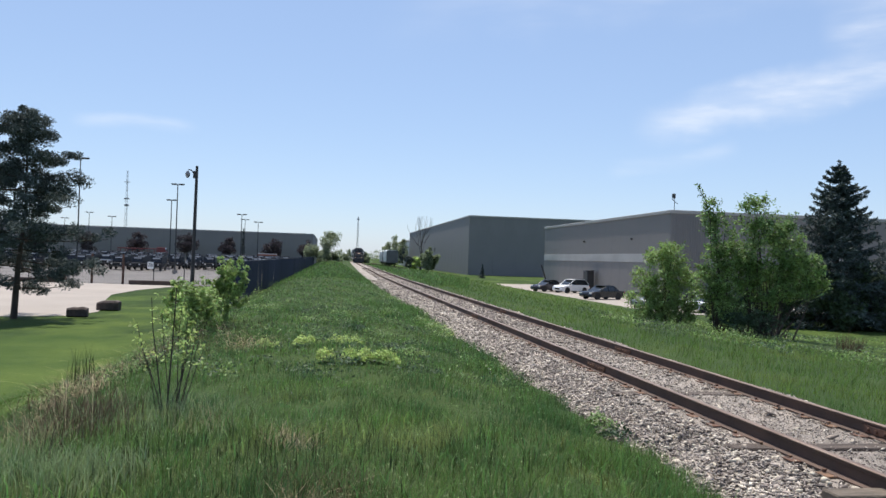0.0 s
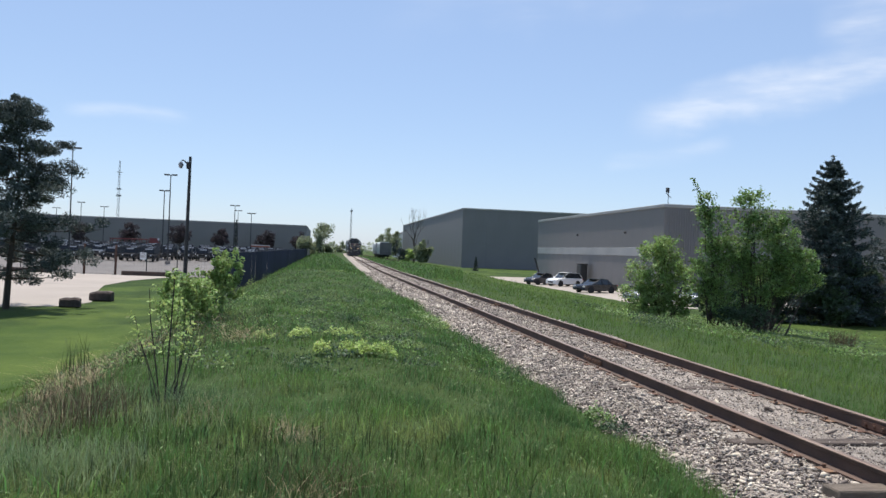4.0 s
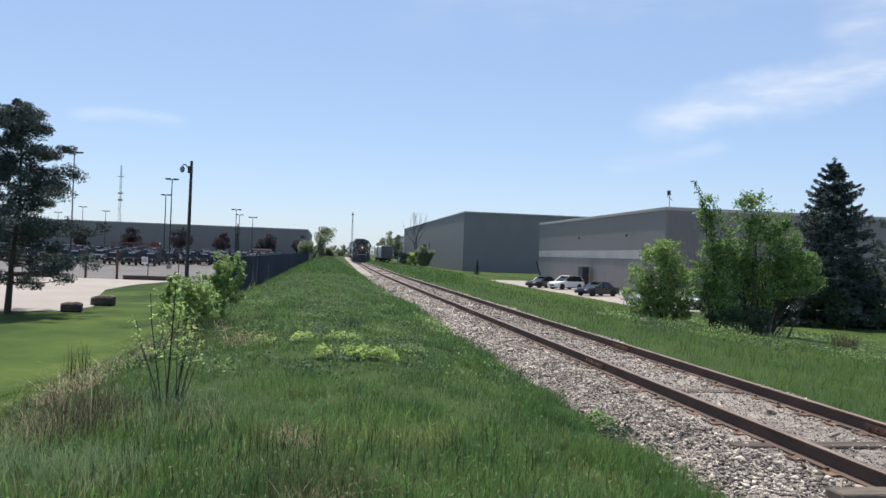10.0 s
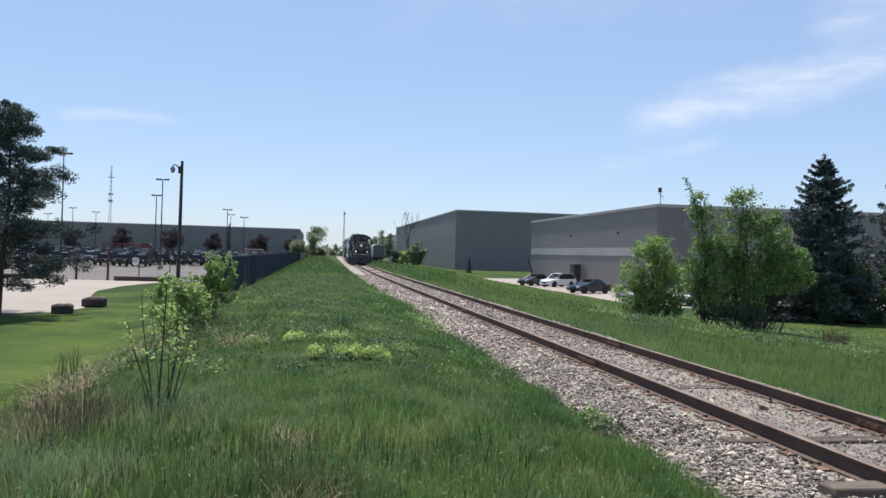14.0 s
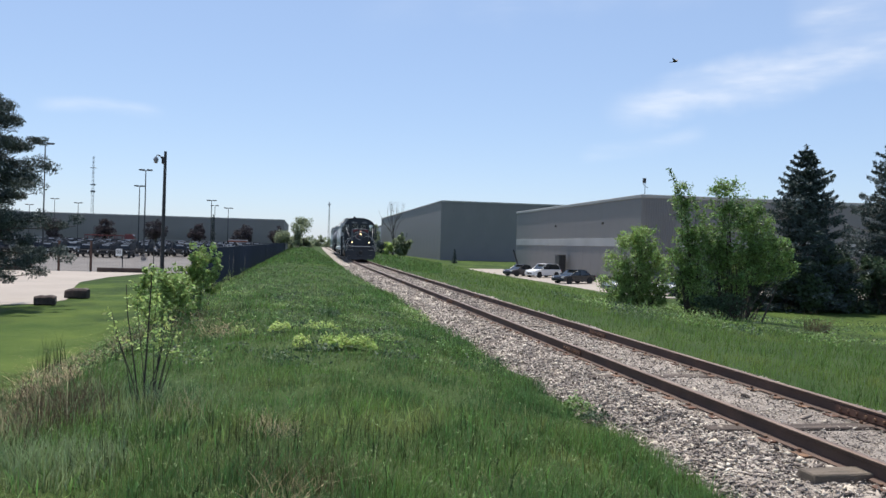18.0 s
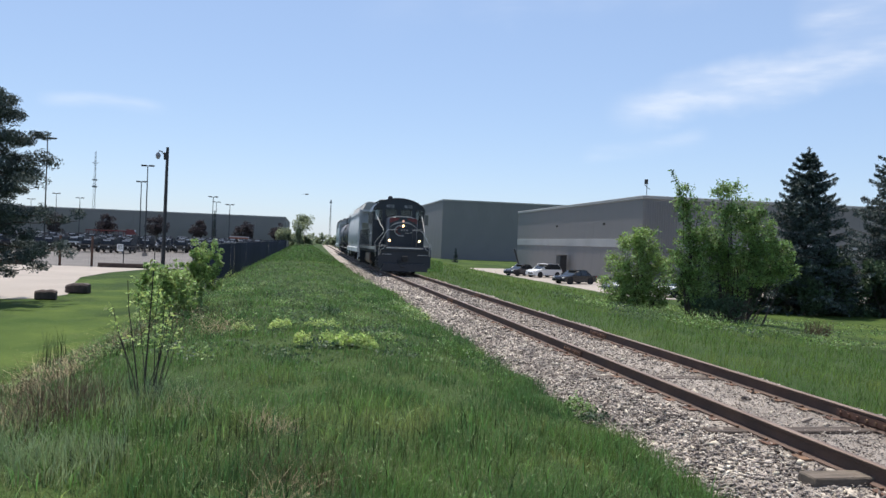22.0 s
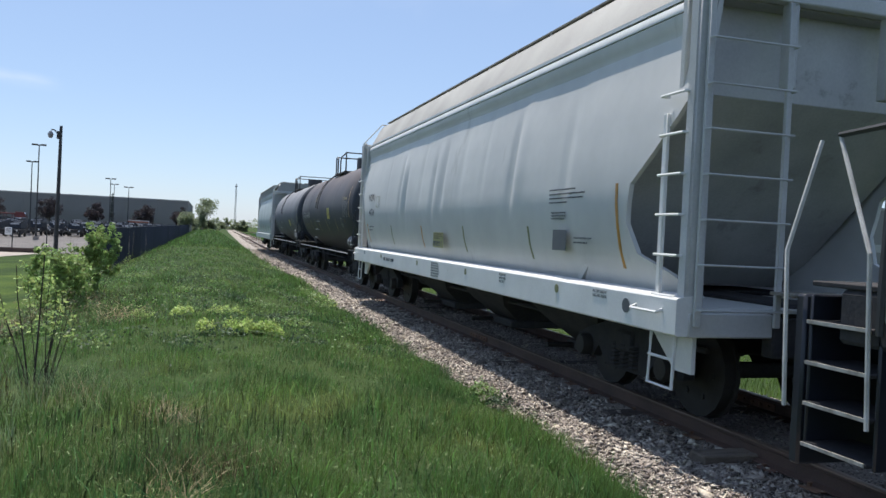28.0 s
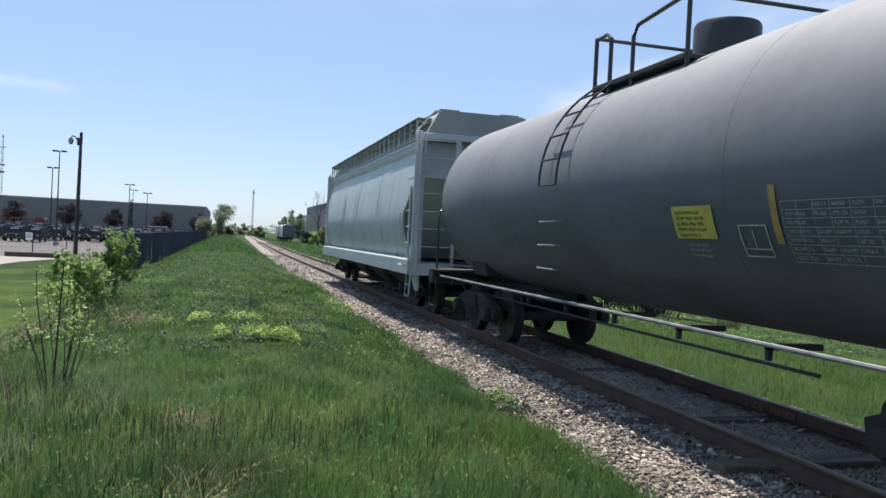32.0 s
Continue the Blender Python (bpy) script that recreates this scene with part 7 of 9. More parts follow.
    # sills, roof, hatches and the roof walk
    for s in (-1, 1):
        part("side_sill", Mesh().prism([(s * 1.40, 0.91), (s * 1.605, 0.91), (s * 1.62, 0.925), (s * 1.62, 1.225), (s * 1.61, 1.24), (s * 1.42, 1.27), (s * 1.40, 1.25)], "y", 0.05, L - 0.05), sill, ob, "white side sill", 12)
        part("roof_rail", Mesh().prism([(s * 1.31, 3.62), (s * 1.362, 3.65), (s * 1.37, 3.72), (s * 1.386, 3.75), (s * 1.39, 3.85), (s * 1.31, 3.86)], "y", 0.1, L - 0.1), paint, ob)
        part("eave_strip", Mesh().prism([(s * 1.31, 3.864), (s * 1.402, 3.856), (s * 1.406, 3.88), (s * 1.37, 3.955), (s * 1.31, 3.96)], "y", 0.1, L - 0.1), sill, ob, "white eave strip")
        part("eave_rail", Mesh().prism([(s * 1.30, 4.0), (s * 1.37, 3.98), (s * 1.37, 4.02), (s * 1.30, 4.05)], "y", 0.2, L - 0.2), sill, ob, "white roof edge rail")
    part("roof", Mesh().prism([(-1.36, 3.9), (1.36, 3.9), (1.37, 3.91), (1.04, 4.54), (0.92, 4.6), (-0.92, 4.6), (-1.04, 4.54), (-1.37, 3.91)], "y", 0.16, L - 0.16), ROOF_GREY, ob)
    part("hatch_coaming", Mesh().box(-0.38, 0.38, 0.9, L - 0.9, 4.6, 4.66, 0.03), ROOF_GREY, ob)
    for i in range(8):
        part("hatch", Mesh().box(-0.42, 0.42, 1.0 + i * 1.73, 2.6 + i * 1.73, 4.66, 4.71, 0.02), paint, ob)
    for s in (-1, 1):
        part("roof_walk", Mesh().box(s * 0.5, s * 0.94, 0.4, L - 0.4, 4.64, 4.67, 0.005), RUNWAY, ob, "steel grating roof walk")
        for i in range(12):
            part("walk_support", Mesh().box(s * 0.5, s * 0.94, 0.7 + i * 1.29, 0.76 + i * 1.29, 4.6, 4.64), RUNWAY, ob)
    if not marks:
        # a side roof walk on brackets along the eaves
        for s in (-1, 1):
            part("side_walk", Mesh().box(s * 1.12, s * 1.46, 0.4, L - 0.4, 4.40, 4.43, 0.005), RUNWAY, ob, "dark grating walk along the eaves")
            for i in range(24):
                y = 0.55 + i * 0.635
                part("walk_bracket", Mesh().box(s * 1.12, s * 1.45, y, y + 0.05, 4.33, 4.40).box(s * 1.41, s * 1.45, y, y + 0.04, 4.0, 4.33), END_GREY, ob)
    # outlets under the car; chutes darkened by paint for the shade there
    for y in (3.5, 6.65, 9.8):
        ch = part("hopper_chute", Mesh().loft([[(-1.36, y - 1.57, 1.2), (1.36, y - 1.57, 1.2), (1.36, y + 1.57, 1.2), (-1.36, y + 1.57, 1.2)], [(-0.95, y - 0.75, 0.62), (0.95, y - 0.75, 0.62), (0.95, y + 0.75, 0.62), (-0.95, y + 0.75, 0.62)], [(-0.62, y - 0.52, 0.36), (0.62, y - 0.52, 0.36), (0.62, y + 0.52, 0.36), (-0.62, y + 0.52, 0.36)]]), UNDER, ob, "discharge chute painted dark for its shade")
        part("outlet_gate", Mesh().box(-0.72, 0.72, y - 0.55, y + 0.55, 0.24, 0.36, 0.02), UNDER, ch)
        part("gate_shaft", Mesh().tube([(-1.1, y + 0.35, 0.30), (1.1, y + 0.35, 0.30)], 0.035, 8), WHEEL, ch)
    part("brake_cylinder", Mesh().lathe([(0.0, 0.0), (0.16, 0.02), (0.2, 0.08), (0.2, 0.62), (0.1, 0.68), (0.04, 1.0), (0.0, 1.0)], (-0.55, 11.5, 0.72), "y", 16), UNDER, ob)
    part("air_reservoir", Mesh().lathe([(0.0, 0.0), (0.18, 0.04), (0.24, 0.12), (0.24, 0.9), (0.18, 0.98), (0.0, 1.02)], (0.6, 11.5, 0.66), "y", 16), UNDER, ob)
    part("centre_sill", Mesh().box(-0.3, 0.3, 0.2, L - 0.2, 0.85, 1.2, 0.02), UNDER, ob)
    part("brake_pipe", Mesh().tube([(-0.9, 0.6, 0.7), (-0.9, L - 0.6, 0.7)], 0.03, 6), UNDER, ob)
    for y in (1.85, L - 1.85):
        truck(ob, y)
    # lettering and reflectors on both sides
    for s in (-1, 1):
        X = s * 1.558
        for y, mt, z1 in ((3.68, OLIVE, 1.86), (6.45, OLIVE, 1.86), (9.1, REFLECT, 1.86), (11.75, OLIVE, 1.86), (14.45, REFLECT, 1.9), (1.3, REFLECT, 2.3)):
            rings = []
            for k in range(5):
                z = 1.44 + (z1 - 1.44) * k / 4
                x = dented(y, z)
                rings.append([(s * (x - 0.012), y, z), (s * (x + 0.006), y, z), (s * (x + 0.006), y + 0.045, z), (s * (x - 0.012), y + 0.045, z)])
            part("reflector", Mesh().loft(rings), mt, ob, "faded reflector strip")
        if s < 0 and marks:
            t = part("reporting_mark", words(marks[0], 0.25, 0.005), INK, ob, "stencilled reporting mark")
            t.matrix_basis = Matrix.Translation((X - 0.004, 14.28, 2.47)) @ SIDE
            t = part("car_number", words(marks[1], 0.25, 0.005), INK, ob, "stencilled car number")
            t.matrix_basis = Matrix.Translation((X - 0.006, 14.18, 2.1)) @ SIDE
            bars(ob, X, 14.05, 1.84, (0.5, 0.4), INK, 0.03, 0.08)
            bars(ob, -1.621, 11.95, 1.13, (0.22, ), INK, 0.07)
            bars(ob, -1.621, 11.67, 1.13, (0.4, ), INK, 0.07)
            bars(ob, -1.621, 11.2, 1.13, (0.3, ), INK, 0.07)
            bars(ob, X, 2.98, 2.3, (0.7, 0.95, 0.9, 0.5), INK, 0.016, 0.05)
            bars(ob, X, 2.9, 2.03, (0.4, 0.4, 0.38), INK, 0.018, 0.035)
            part("data_panel", Mesh().box(X, X - 0.004, 2.45, 2.82, 1.58, 1.82), INK, ob)
            bars(ob, X, 2.25, 1.74, (0.45, 0.35), INK, 0.02, 0.05)
            part("notice", Mesh().box(X, X - 0.004, 7.42, 8.06, 1.47, 1.74), OCHRE, ob, "dull yellow notice panel")
            bars(ob, X - 0.005, 8.02, 1.72, (0.56, 0.56, 0.4), surf("faded_brown_lettering", (0.16, 0.14, 0.07), rough=0.6), 0.02, 0.036)
            bars(ob, X - 0.005, 8.04, 1.585, (0.6,), INK, 0.085, 0.1)
            part("square_mark", Mesh().box(X, X - 0.004, 13.02, 13.035, 2.3, 2.56).box(X, X - 0.004, 13.305, 13.32, 2.3, 2.56).box(X, X - 0.004, 13.035, 13.305, 2.3, 2.315).box(X, X - 0.004, 13.035, 13.305, 2.545, 2.56), OLIVE, ob)
            for y, rows in ((7.9, (0.45, 0.5, 0.5, 0.55, 0.55, 0.5)), (4.4, (0.25, 0.28, 0.2)), (14.3, (0.2, 0.2)), (1.6, (0.3, 0.3))):
                bars(ob, -1.621, y, 1.205, rows, surf("faint_sill_lettering", (0.25, 0.26, 0.26), rough=0.6), 0.03, 0.045)
            for y in (2.5, 5.9, 8.9, 12.2):
                part("decal", Mesh().lathe([(0.0, 0), (0.05, 0), (0.05, 0.004), (0.0, 0.004)], (-1.627, y, 1.14), "x", 12), OLIVE, ob)
            part("jacking_hole", Mesh().lathe([(0.0, 0), (0.07, 0), (0.07, 0.006), (0.0, 0.006)], (-1.629, 0.9, 1.1), "x", 12), INK, ob)
    return ob


hopper_one = build_hopper(HOPPER_GREY, HOPPER_WHITE, "pale grey covered hopper car with white sills and curved sides", ("WLPX", "44764"))
hopper_two = build_hopper(HOPPER_GREEN, surf("pale_grey_sill_paint", (0.42, 0.46, 0.45), (0.36, 0.4, 0.39), scale=2, rough=0.5, fine=0.1), "grey-green covered hopper car at the end of the train", None)

# upper shell: dust, and the paleness of its sunlit top painted in
TANK_BLACK = surf("dusty_sunlit_top_black", (0.112, 0.120, 0.144), (0.084, 0.091, 0.111), scale=0.5, spec=0.3, rough=0.58, bump=0.0008, bscale=6, fine=0.1, stain=(0.078, 0.078, 0.086), stain_at=0.50, stain_scale=1.1, stain_stretch=(1, 0.5, 1), lit_dust=((0.29, 0.285, 0.29), 2.2, 3.9))
TANK_BROWN = surf("dusty_sunlit_top_brown", (0.038, 0.042, 0.053), (0.048, 0.051, 0.061), scale=0.6, spec=0.3, rough=0.55, bump=0.0008, bscale=6, fine=0.1, stain=(0.042, 0.041, 0.044), stain_at=0.62, stain_scale=0.7, stain_stretch=(1, 0.5, 1), lit_dust=((0.15, 0.122, 0.110), 2.2, 4.1))
# the front end's shade, painted as black into both heads
TANK_HEAD = surf("shaded_tank_head", (0.044, 0.049, 0.061), (0.054, 0.058, 0.069), scale=1.0, spec=0.2, rough=0.6, fine=0.15, stain=(0.03, 0.028, 0.027), stain_at=0.64, stain_scale=1.5)
DIM_FAINT = surf("faint_yellow_lettering", (0.24, 0.21, 0.13), (0.11, 0.10, 0.075), scale=9, rough=0.7)
DIM_ORANGE = surf("worn_amber_reflector", (0.42, 0.27, 0.09), (0.27, 0.19, 0.08), scale=8, rough=0.5)
DIM_YELLOW = surf("worn_yellow_stencil", (0.46, 0.38, 0.17), (0.30, 0.25, 0.12), scale=8, rough=0.6)
DULL_RAIL = surf("dull_worn_rail", (0.26, 0.26, 0.265), (0.14, 0.14, 0.14), scale=5, rough=0.5, metal=0.5, fine=0.2)
DARK_GRATE = surf("dark_platform_grating", (0.05, 0.048, 0.046), (0.03, 0.029, 0.028), scale=5, rough=0.8, fine=0.25)
STENCIL = surf("pale_stencil", (0.46, 0.45, 0.42), (0.27, 0.265, 0.25), scale=8, rough=0.6)
YELLOW = surf("yellow_notice", (0.52, 0.45, 0.09), (0.45, 0.38, 0.09), scale=4, rough=0.5)


def build_tank(L, yc, marks, seed, label):
    """A tank car: a round shell with dished ends, a walkway rail, a dome with a railed platform, and end ladders."""
    ob = thing("tank_car", label, "freight car")
    R, zc = 1.50, 2.46
    prof = [(R - 0.006, 0.785), (R, 0.795)]
    prof += [(R, L * f) for f in (0.2, 0.4, 0.6, 0.8)] + [(r, L - h) for r, h in reversed(prof)]
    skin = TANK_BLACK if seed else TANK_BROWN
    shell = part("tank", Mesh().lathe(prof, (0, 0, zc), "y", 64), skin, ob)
    for ye, d in ((0.0, 1), (L, -1)):
        part("head", Mesh().lathe([(R - q, ye + d * h) for q, h in ((R, 0.33), (R * 0.75, 0.34), (R * 0.5, 0.37), (R * 0.32, 0.41), (0.32, 0.46), (0.2, 0.51), (0.11, 0.56), (0.05, 0.62), (0.015, 0.70), (0.006, 0.78), (0.03, 0.82))], (0, 0, zc), "y", 64), TANK_HEAD, ob, "dished tank end, shade in its black paint")
    for y in (4.1, L - 3.4):
        part("weld_band", Mesh().lathe([(R - 0.01, 0), (R + 0.002, 0.01), (R + 0.002, 0.03), (R - 0.01, 0.04)], (0, y, zc), "y", 64), skin, shell)
    for d, ye in ((-1, 0.0), (1, L)):
        part("end_sill", Mesh().box(-1.5, 1.5, ye - d * 0.02, ye - d * 0.3, 0.84, 1.1, 0.02).box(-0.32, 0.32, ye, ye - d * 3.2, 0.75, 1.08, 0.02), UNDER, ob)
        part("end_platform", Mesh().box(-1.5, 1.5, ye - d * 0.02, ye - d * 0.95, 1.102, 1.14, 0.008), DARK_GRATE, ob)
        for s in (-1, 1):
            part("saddle", Mesh().prism([(s * 0.3, 1.1), (s * 0.95, 1.1), (s * 1.02, 1.45), (s * 0.8, 1.25), (s * 0.3, 1.02)], "y", ye - d * 1.3, ye - d * 2.1), UNDER, ob)
            part("handrail", Mesh().tube([(s * 1.46, ye - d * 0.48, 1.1), (s * 1.46, ye - d * 0.46, 2.12), (s * 1.42, ye - d * 0.42, 2.27), (s * 1.3, ye - d * 0.36, 2.36), (s * 1.1, ye - d * 0.28, 2.38), (s * 0.75, ye - d * 0.25, 2.38)], 0.022, 8), LOCO_BLACK, ob, "bent end handrail")
            part("stirrup", Mesh().tube([(s * 1.48, ye - d * 0.15, 0.95), (s * 1.5, ye - d * 0.15, 0.42), (s * 1.5, ye - d * 0.55, 0.42), (s * 1.48, ye - d * 0.55, 0.95)], 0.014, 6), LOCO_BLACK, ob)
        coupler(ob, ye, d, 0.3)
        truck(ob, ye - d * 1.75)
        part("cut_lever", Mesh().tube([(-1.45, ye + d * 0.05, 0.95), (-0.6, ye + d * 0.08, 0.95), (-0.15, ye + d * 0.2, 0.85)], 0.015, 6), DULL_RAIL, ob)
    for s in (-1, 1):
        part("side_walkway", Mesh().tube([(s * 1.5, 0.95, 1.02), (s * 1.5, L - 0.95, 1.02)], 0.02, 8), DULL_RAIL, ob, "worn steel side rail")
        for i in range(int(L / 1.25)):
            y = 0.9 + i * 1.25
            part("rail_bracket", Mesh().box(s * 1.0, s * 1.5, y, y + 0.05, 0.98, 1.03).box(s * 1.46, s * 1.5, y, y + 0.04, 0.90, 1.03), UNDER, ob)
        part("train_line", Mesh().tube([(s * 1.2, 3.2, 0.82), (s * 1.2, L - 3.2, 0.82)], 0.016, 6), UNDER, ob)
        # ladder over the shoulder of the tank
        yl = 7.42
        for dy in (0.0, 0.55):
            part("ladder_stile", Mesh().tube([(s * (R + 0.1) * math.cos(radians(a)), yl + dy, zc + (R + 0.1) * math.sin(radians(a))) for a in range(0, 66, 6)], 0.016, 6), DARK_STEEL, ob)
        for a in (0, 12, 24, 36, 48, 60):
            c, z = s * (R + 0.1) * math.cos(radians(a)), zc + (R + 0.1) * math.sin(radians(a))
            part("ladder_rung", Mesh().tube([(c, yl, z), (c, yl + 0.55, z)], 0.014, 6), DARK_STEEL, ob)
        for z in (1.4, 1.7, 2.0):
            part("ladder_rung", Mesh().tube([(s * 1.5, yl, z), (s * 1.56, yl, z), (s * 1.56, yl + 0.55, z), (s * 1.5, yl + 0.55, z)], 0.014, 6), STEEL, ob)
    # dome and platform
    part("dome", Mesh().lathe([(0.0, 0), (0.38, 0), (0.38, 0.46), (0.36, 0.5), (0.0, 0.52)], (0, yc, zc + R - 0.1), "z", 24), DARK_STEEL, ob, "round black valve housing")
    z0, z1, ya, yb, w = zc + 1.1, zc + R + 0.50, yc - 0.6, yc + 1.6, 0.88
    for s in (-1, 1):
        part("platform", Mesh().box(s * 0.42, s * (w + 0.04), ya, yb, zc + R - 0.2, zc + R - 0.14, 0.01), DARK_GRATE, ob)
        for y in (yb, yb - 0.42):
            part("platform_post", Mesh().tube([(s * w, y, z0), (s * w, y, z1 - (0.0 if y == yb else 0.08))], 0.028, 6), DARK_STEEL, ob)
        part("platform_rail", Mesh().tube([(s * w, yb, z1 - 0.02), (s * w, yb - 0.3, z1 - 0.01), (s * w, yb - 0.42, z1 - 0.1)], 0.024, 6), DARK_STEEL, ob)
        part("platform_rail", Mesh().tube([(s * w, ya + 1.2, z0), (s * w, ya + 1.2, z1 - 0.2), (s * w, ya + 1.1, z1 - 0.08), (s * w, ya, z1)], 0.026, 6), DARK_STEEL, ob)
        part("platform_post", Mesh().tube([(s * w, ya, z0), (s * w, ya, z1)], 0.026, 6), DARK_STEEL, ob)
    for y in (ya, yb):
        part("platform_rail", Mesh().tube([(-w, y, z1), (w, y, z1)], 0.024, 6), DARK_STEEL, ob)
    part("safety_valve", Mesh().lathe([(0.0, 0), (0.09, 0), (0.09, 0.1), (0.11, 0.12), (0.11, 0.16), (0.0, 0.18)], (0.3, yc - 1.5, zc + R - 0.03), "z", 12), DARK_STEEL, ob)
    # brake reservoir on the front platform, held by a strap
    res = part("brake_reservoir", Mesh().lathe([(0.0, 0.06), (0.15, 0.07), (0.195, 0.09), (0.195, 0.8), (0.15, 0.86), (0.0, 0.89)], (-1.27, 0.55, 1.36), "y", 20), surf("grey_air_reservoir", (0.15, 0.15, 0.155), (0.09, 0.09, 0.092), scale=3, rough=0.55, fine=0.4, stain=(0.14, 0.115, 0.09), stain_at=0.6, stain_scale=4), ob, "weathered grey air reservoir")
    # front end only: its shade is painted on as a black cap
    part("end_cap", Mesh().lathe([(0.0, 0.0), (0.14, 0.02), (0.185, 0.06), (0.2, 0.1), (0.2, 0.13), (0.19, 0.13)], (-1.27, 0.55, 1.36), "y", 20), UNDER, res, "dished reservoir end, shade in its black paint")
    part("strap", Mesh().lathe([(0.19, 0), (0.202, 0), (0.202, 0.05), (0.19, 0.05)], (-1.27, 0.95, 1.36), "y", 20).box(-1.3, -1.24, 0.93, 1.01, 1.55, 1.59, 0.008), UNDER, res)
    part("grab_iron", Mesh().tube([(-1.48, 0.1, 1.3), (-1.52, 0.12, 1.3), (-1.52, 0.5, 1.3), (-1.48, 0.52, 1.3)], 0.014, 6), DULL_RAIL, ob)
    # marks on the left side
    def onshell(y0, y1, z0_, z1_, mt, name, label="", out=0.012):
        a0, a1 = math.asin((z0_ - zc) / R), math.asin((z1_ - zc) / R)
        m = Mesh()
        r = R + out
        n = 5
        pts = [(-r * math.cos(a0 + (a1 - a0) * i / n), zc + r * math.sin(a0 + (a1 - a0) * i / n)) for i in range(n + 1)]
        m.add([(x, y0, z) for x, z in pts] + [(x, y1, z) for x, z in pts], [(i, i + 1, n + 2 + i, n + 1 + i) for i in range(n)])
        return part(name, m, mt, ob, label)
    def curved_text(text, size, y, z, material, name, label, wide=1.0):
        """Letters bent onto the shell; y is their start, towards the rear."""
        me = words(text, size, 0.003)
        r = R + 0.012
        for v in me.vertices:
            a = math.asin((z - zc) / R) + v.co.y / R
            v.co = (-r * math.cos(a), y - v.co.x * wide, zc + r * math.sin(a))
        return part(name, me, material, ob, label)
    def script(y, z, length, h, material, seed_):
        """A row of unreadable stencilled writing on the shell, from y rearwards."""
        m, r = Mesh(), R + 0.012
        for a, b, low, high in strokes(length, h, seed_):
            a0, a1 = math.asin((z + low - zc) / R), math.asin((z + high - zc) / R)
            m.add([(-r * math.cos(q), yy, zc + r * math.sin(q)) for q, yy in ((a0, y - a), (a0, y - b), (a1, y - b), (a1, y - a))], [(0, 1, 2, 3)])
        return tagged(part("lettering", m, material, ob), "small stencilled writing", kind="stuff")
    if seed:
        onshell(0.93, 1.0, 1.83, 2.71, DIM_YELLOW, "reflector", "long reflector strip")
        onshell(3.45, 3.53, 1.8, 2.25, DIM_ORANGE, "reflector", "faded reflector strip")
        box_n, box_p, box_t = (4.3, 4.94, 1.83, 2.12), (3.62, 3.98, 1.69, 1.95), (2.2, 3.4, 1.67, 2.12)
    else:
        for y in (4.02, 6.12, 8.12, 10.5):
            onshell(y, y + 0.06, 1.67, 2.08, DIM_ORANGE, "reflector", "faded reflector strip")
        onshell(12.95, 12.985, 2.05, 2.98, STENCIL, "reflector", "long reflector strip")
        onshell(1.17, 1.23, 2.11, 3.02, DIM_ORANGE, "reflector", "long reflector strip")
        box_n, box_p, box_t = (5.14, 5.72, 2.08, 2.45), (2.61, 2.95, 1.82, 2.09), (1.36, 2.35, 2.12, 2.58)
        curved_text("DOT-111A100W 1", 0.135, 2.34, 2.64, DIM_YELLOW, "stencil", "yellow stencilled specification", 0.76)
        onshell(2.08, 2.24, 1.95, 2.07, surf("dull_ochre_patch", (0.10, 0.085, 0.03), rough=0.7), "decal")
    onshell(*box_n, YELLOW, "notice", "yellow notice panel")
    for i, w in enumerate((0.40, 0.46, 0.44, 0.46, 0.36)):
        row = script(box_n[1] - 0.06, box_n[3] - 0.075 - 0.05 * i, w, 0.03, surf("notice_lettering", (0.16, 0.14, 0.05), rough=0.6), 30 + i)
        row.location.x = -0.004
    for i in range(3):
        script(box_n[1] - 0.12, box_n[2] - 0.07 - 0.045 * i, 0.36, 0.026, surf("faded_lettering", (0.3, 0.3, 0.3), rough=0.6), 40 + i)
    # the table of small lettering: a ruled box with rows of figures
    a, b, c, d = box_t
    faint = surf("faded_lettering", (0.3, 0.3, 0.3), rough=0.6)
    for u in (0.0, 0.25, 0.42, 0.58, 0.72, 0.86, 1.0):
        onshell(a + (b - a) * u - 0.003, a + (b - a) * u + 0.003, c, d, faint, "table_rule")
    rows_n = 7
    for i in range(rows_n + 1):
        z = c + (d - c) * i / rows_n
        onshell(a, b, z - 0.003, z + 0.003, faint, "table_rule", out=0.013)
    cells = ((0.03, 0.22), (0.28, 0.40), (0.44, 0.56), (0.60, 0.70), (0.75, 0.84), (0.88, 0.98))
    for i in range(rows_n):
        for q, (u, w) in enumerate(cells):
            if (i * 5 + q * 3) % 7 != 2:
                z = c + (d - c) * (i + 0.32) / rows_n
                script(b - (b - a) * u, z, (b - a) * (w - u), 0.026, faint, 50 + i * 7 + q)
    a, b, c, d = box_p
    for q in ((a, b, c, c + 0.014), (a, b, d - 0.014, d), (a, a + 0.014, c, d), (b - 0.014, b, c, d), ((a + b) / 2, (a + b) / 2 + 0.012, c + 0.06, d - 0.04), (a, b, c + 0.06, c + 0.072)):
        onshell(*q, STENCIL, "placard_frame")
    if marks:
        curved_text(marks, 0.30, 12.5, 2.17, STENCIL, "reporting_mark", "white stencilled reporting mark", 1.15)
        for k, (z, w, h, mt) in enumerate(((2.075, 0.55, 0.055, DIM_FAINT), (1.84, 1.45, 0.085, DIM_FAINT), (1.71, 1.45, 0.085, DIM_FAINT))):
            script(12.45, z, w, h, mt, 70 + k)
        for i in range(5):
            script(9.5, 2.05 - 0.075 * i, 0.55 - 0.06 * (i % 2), 0.05, DIM_FAINT, 80 + i)
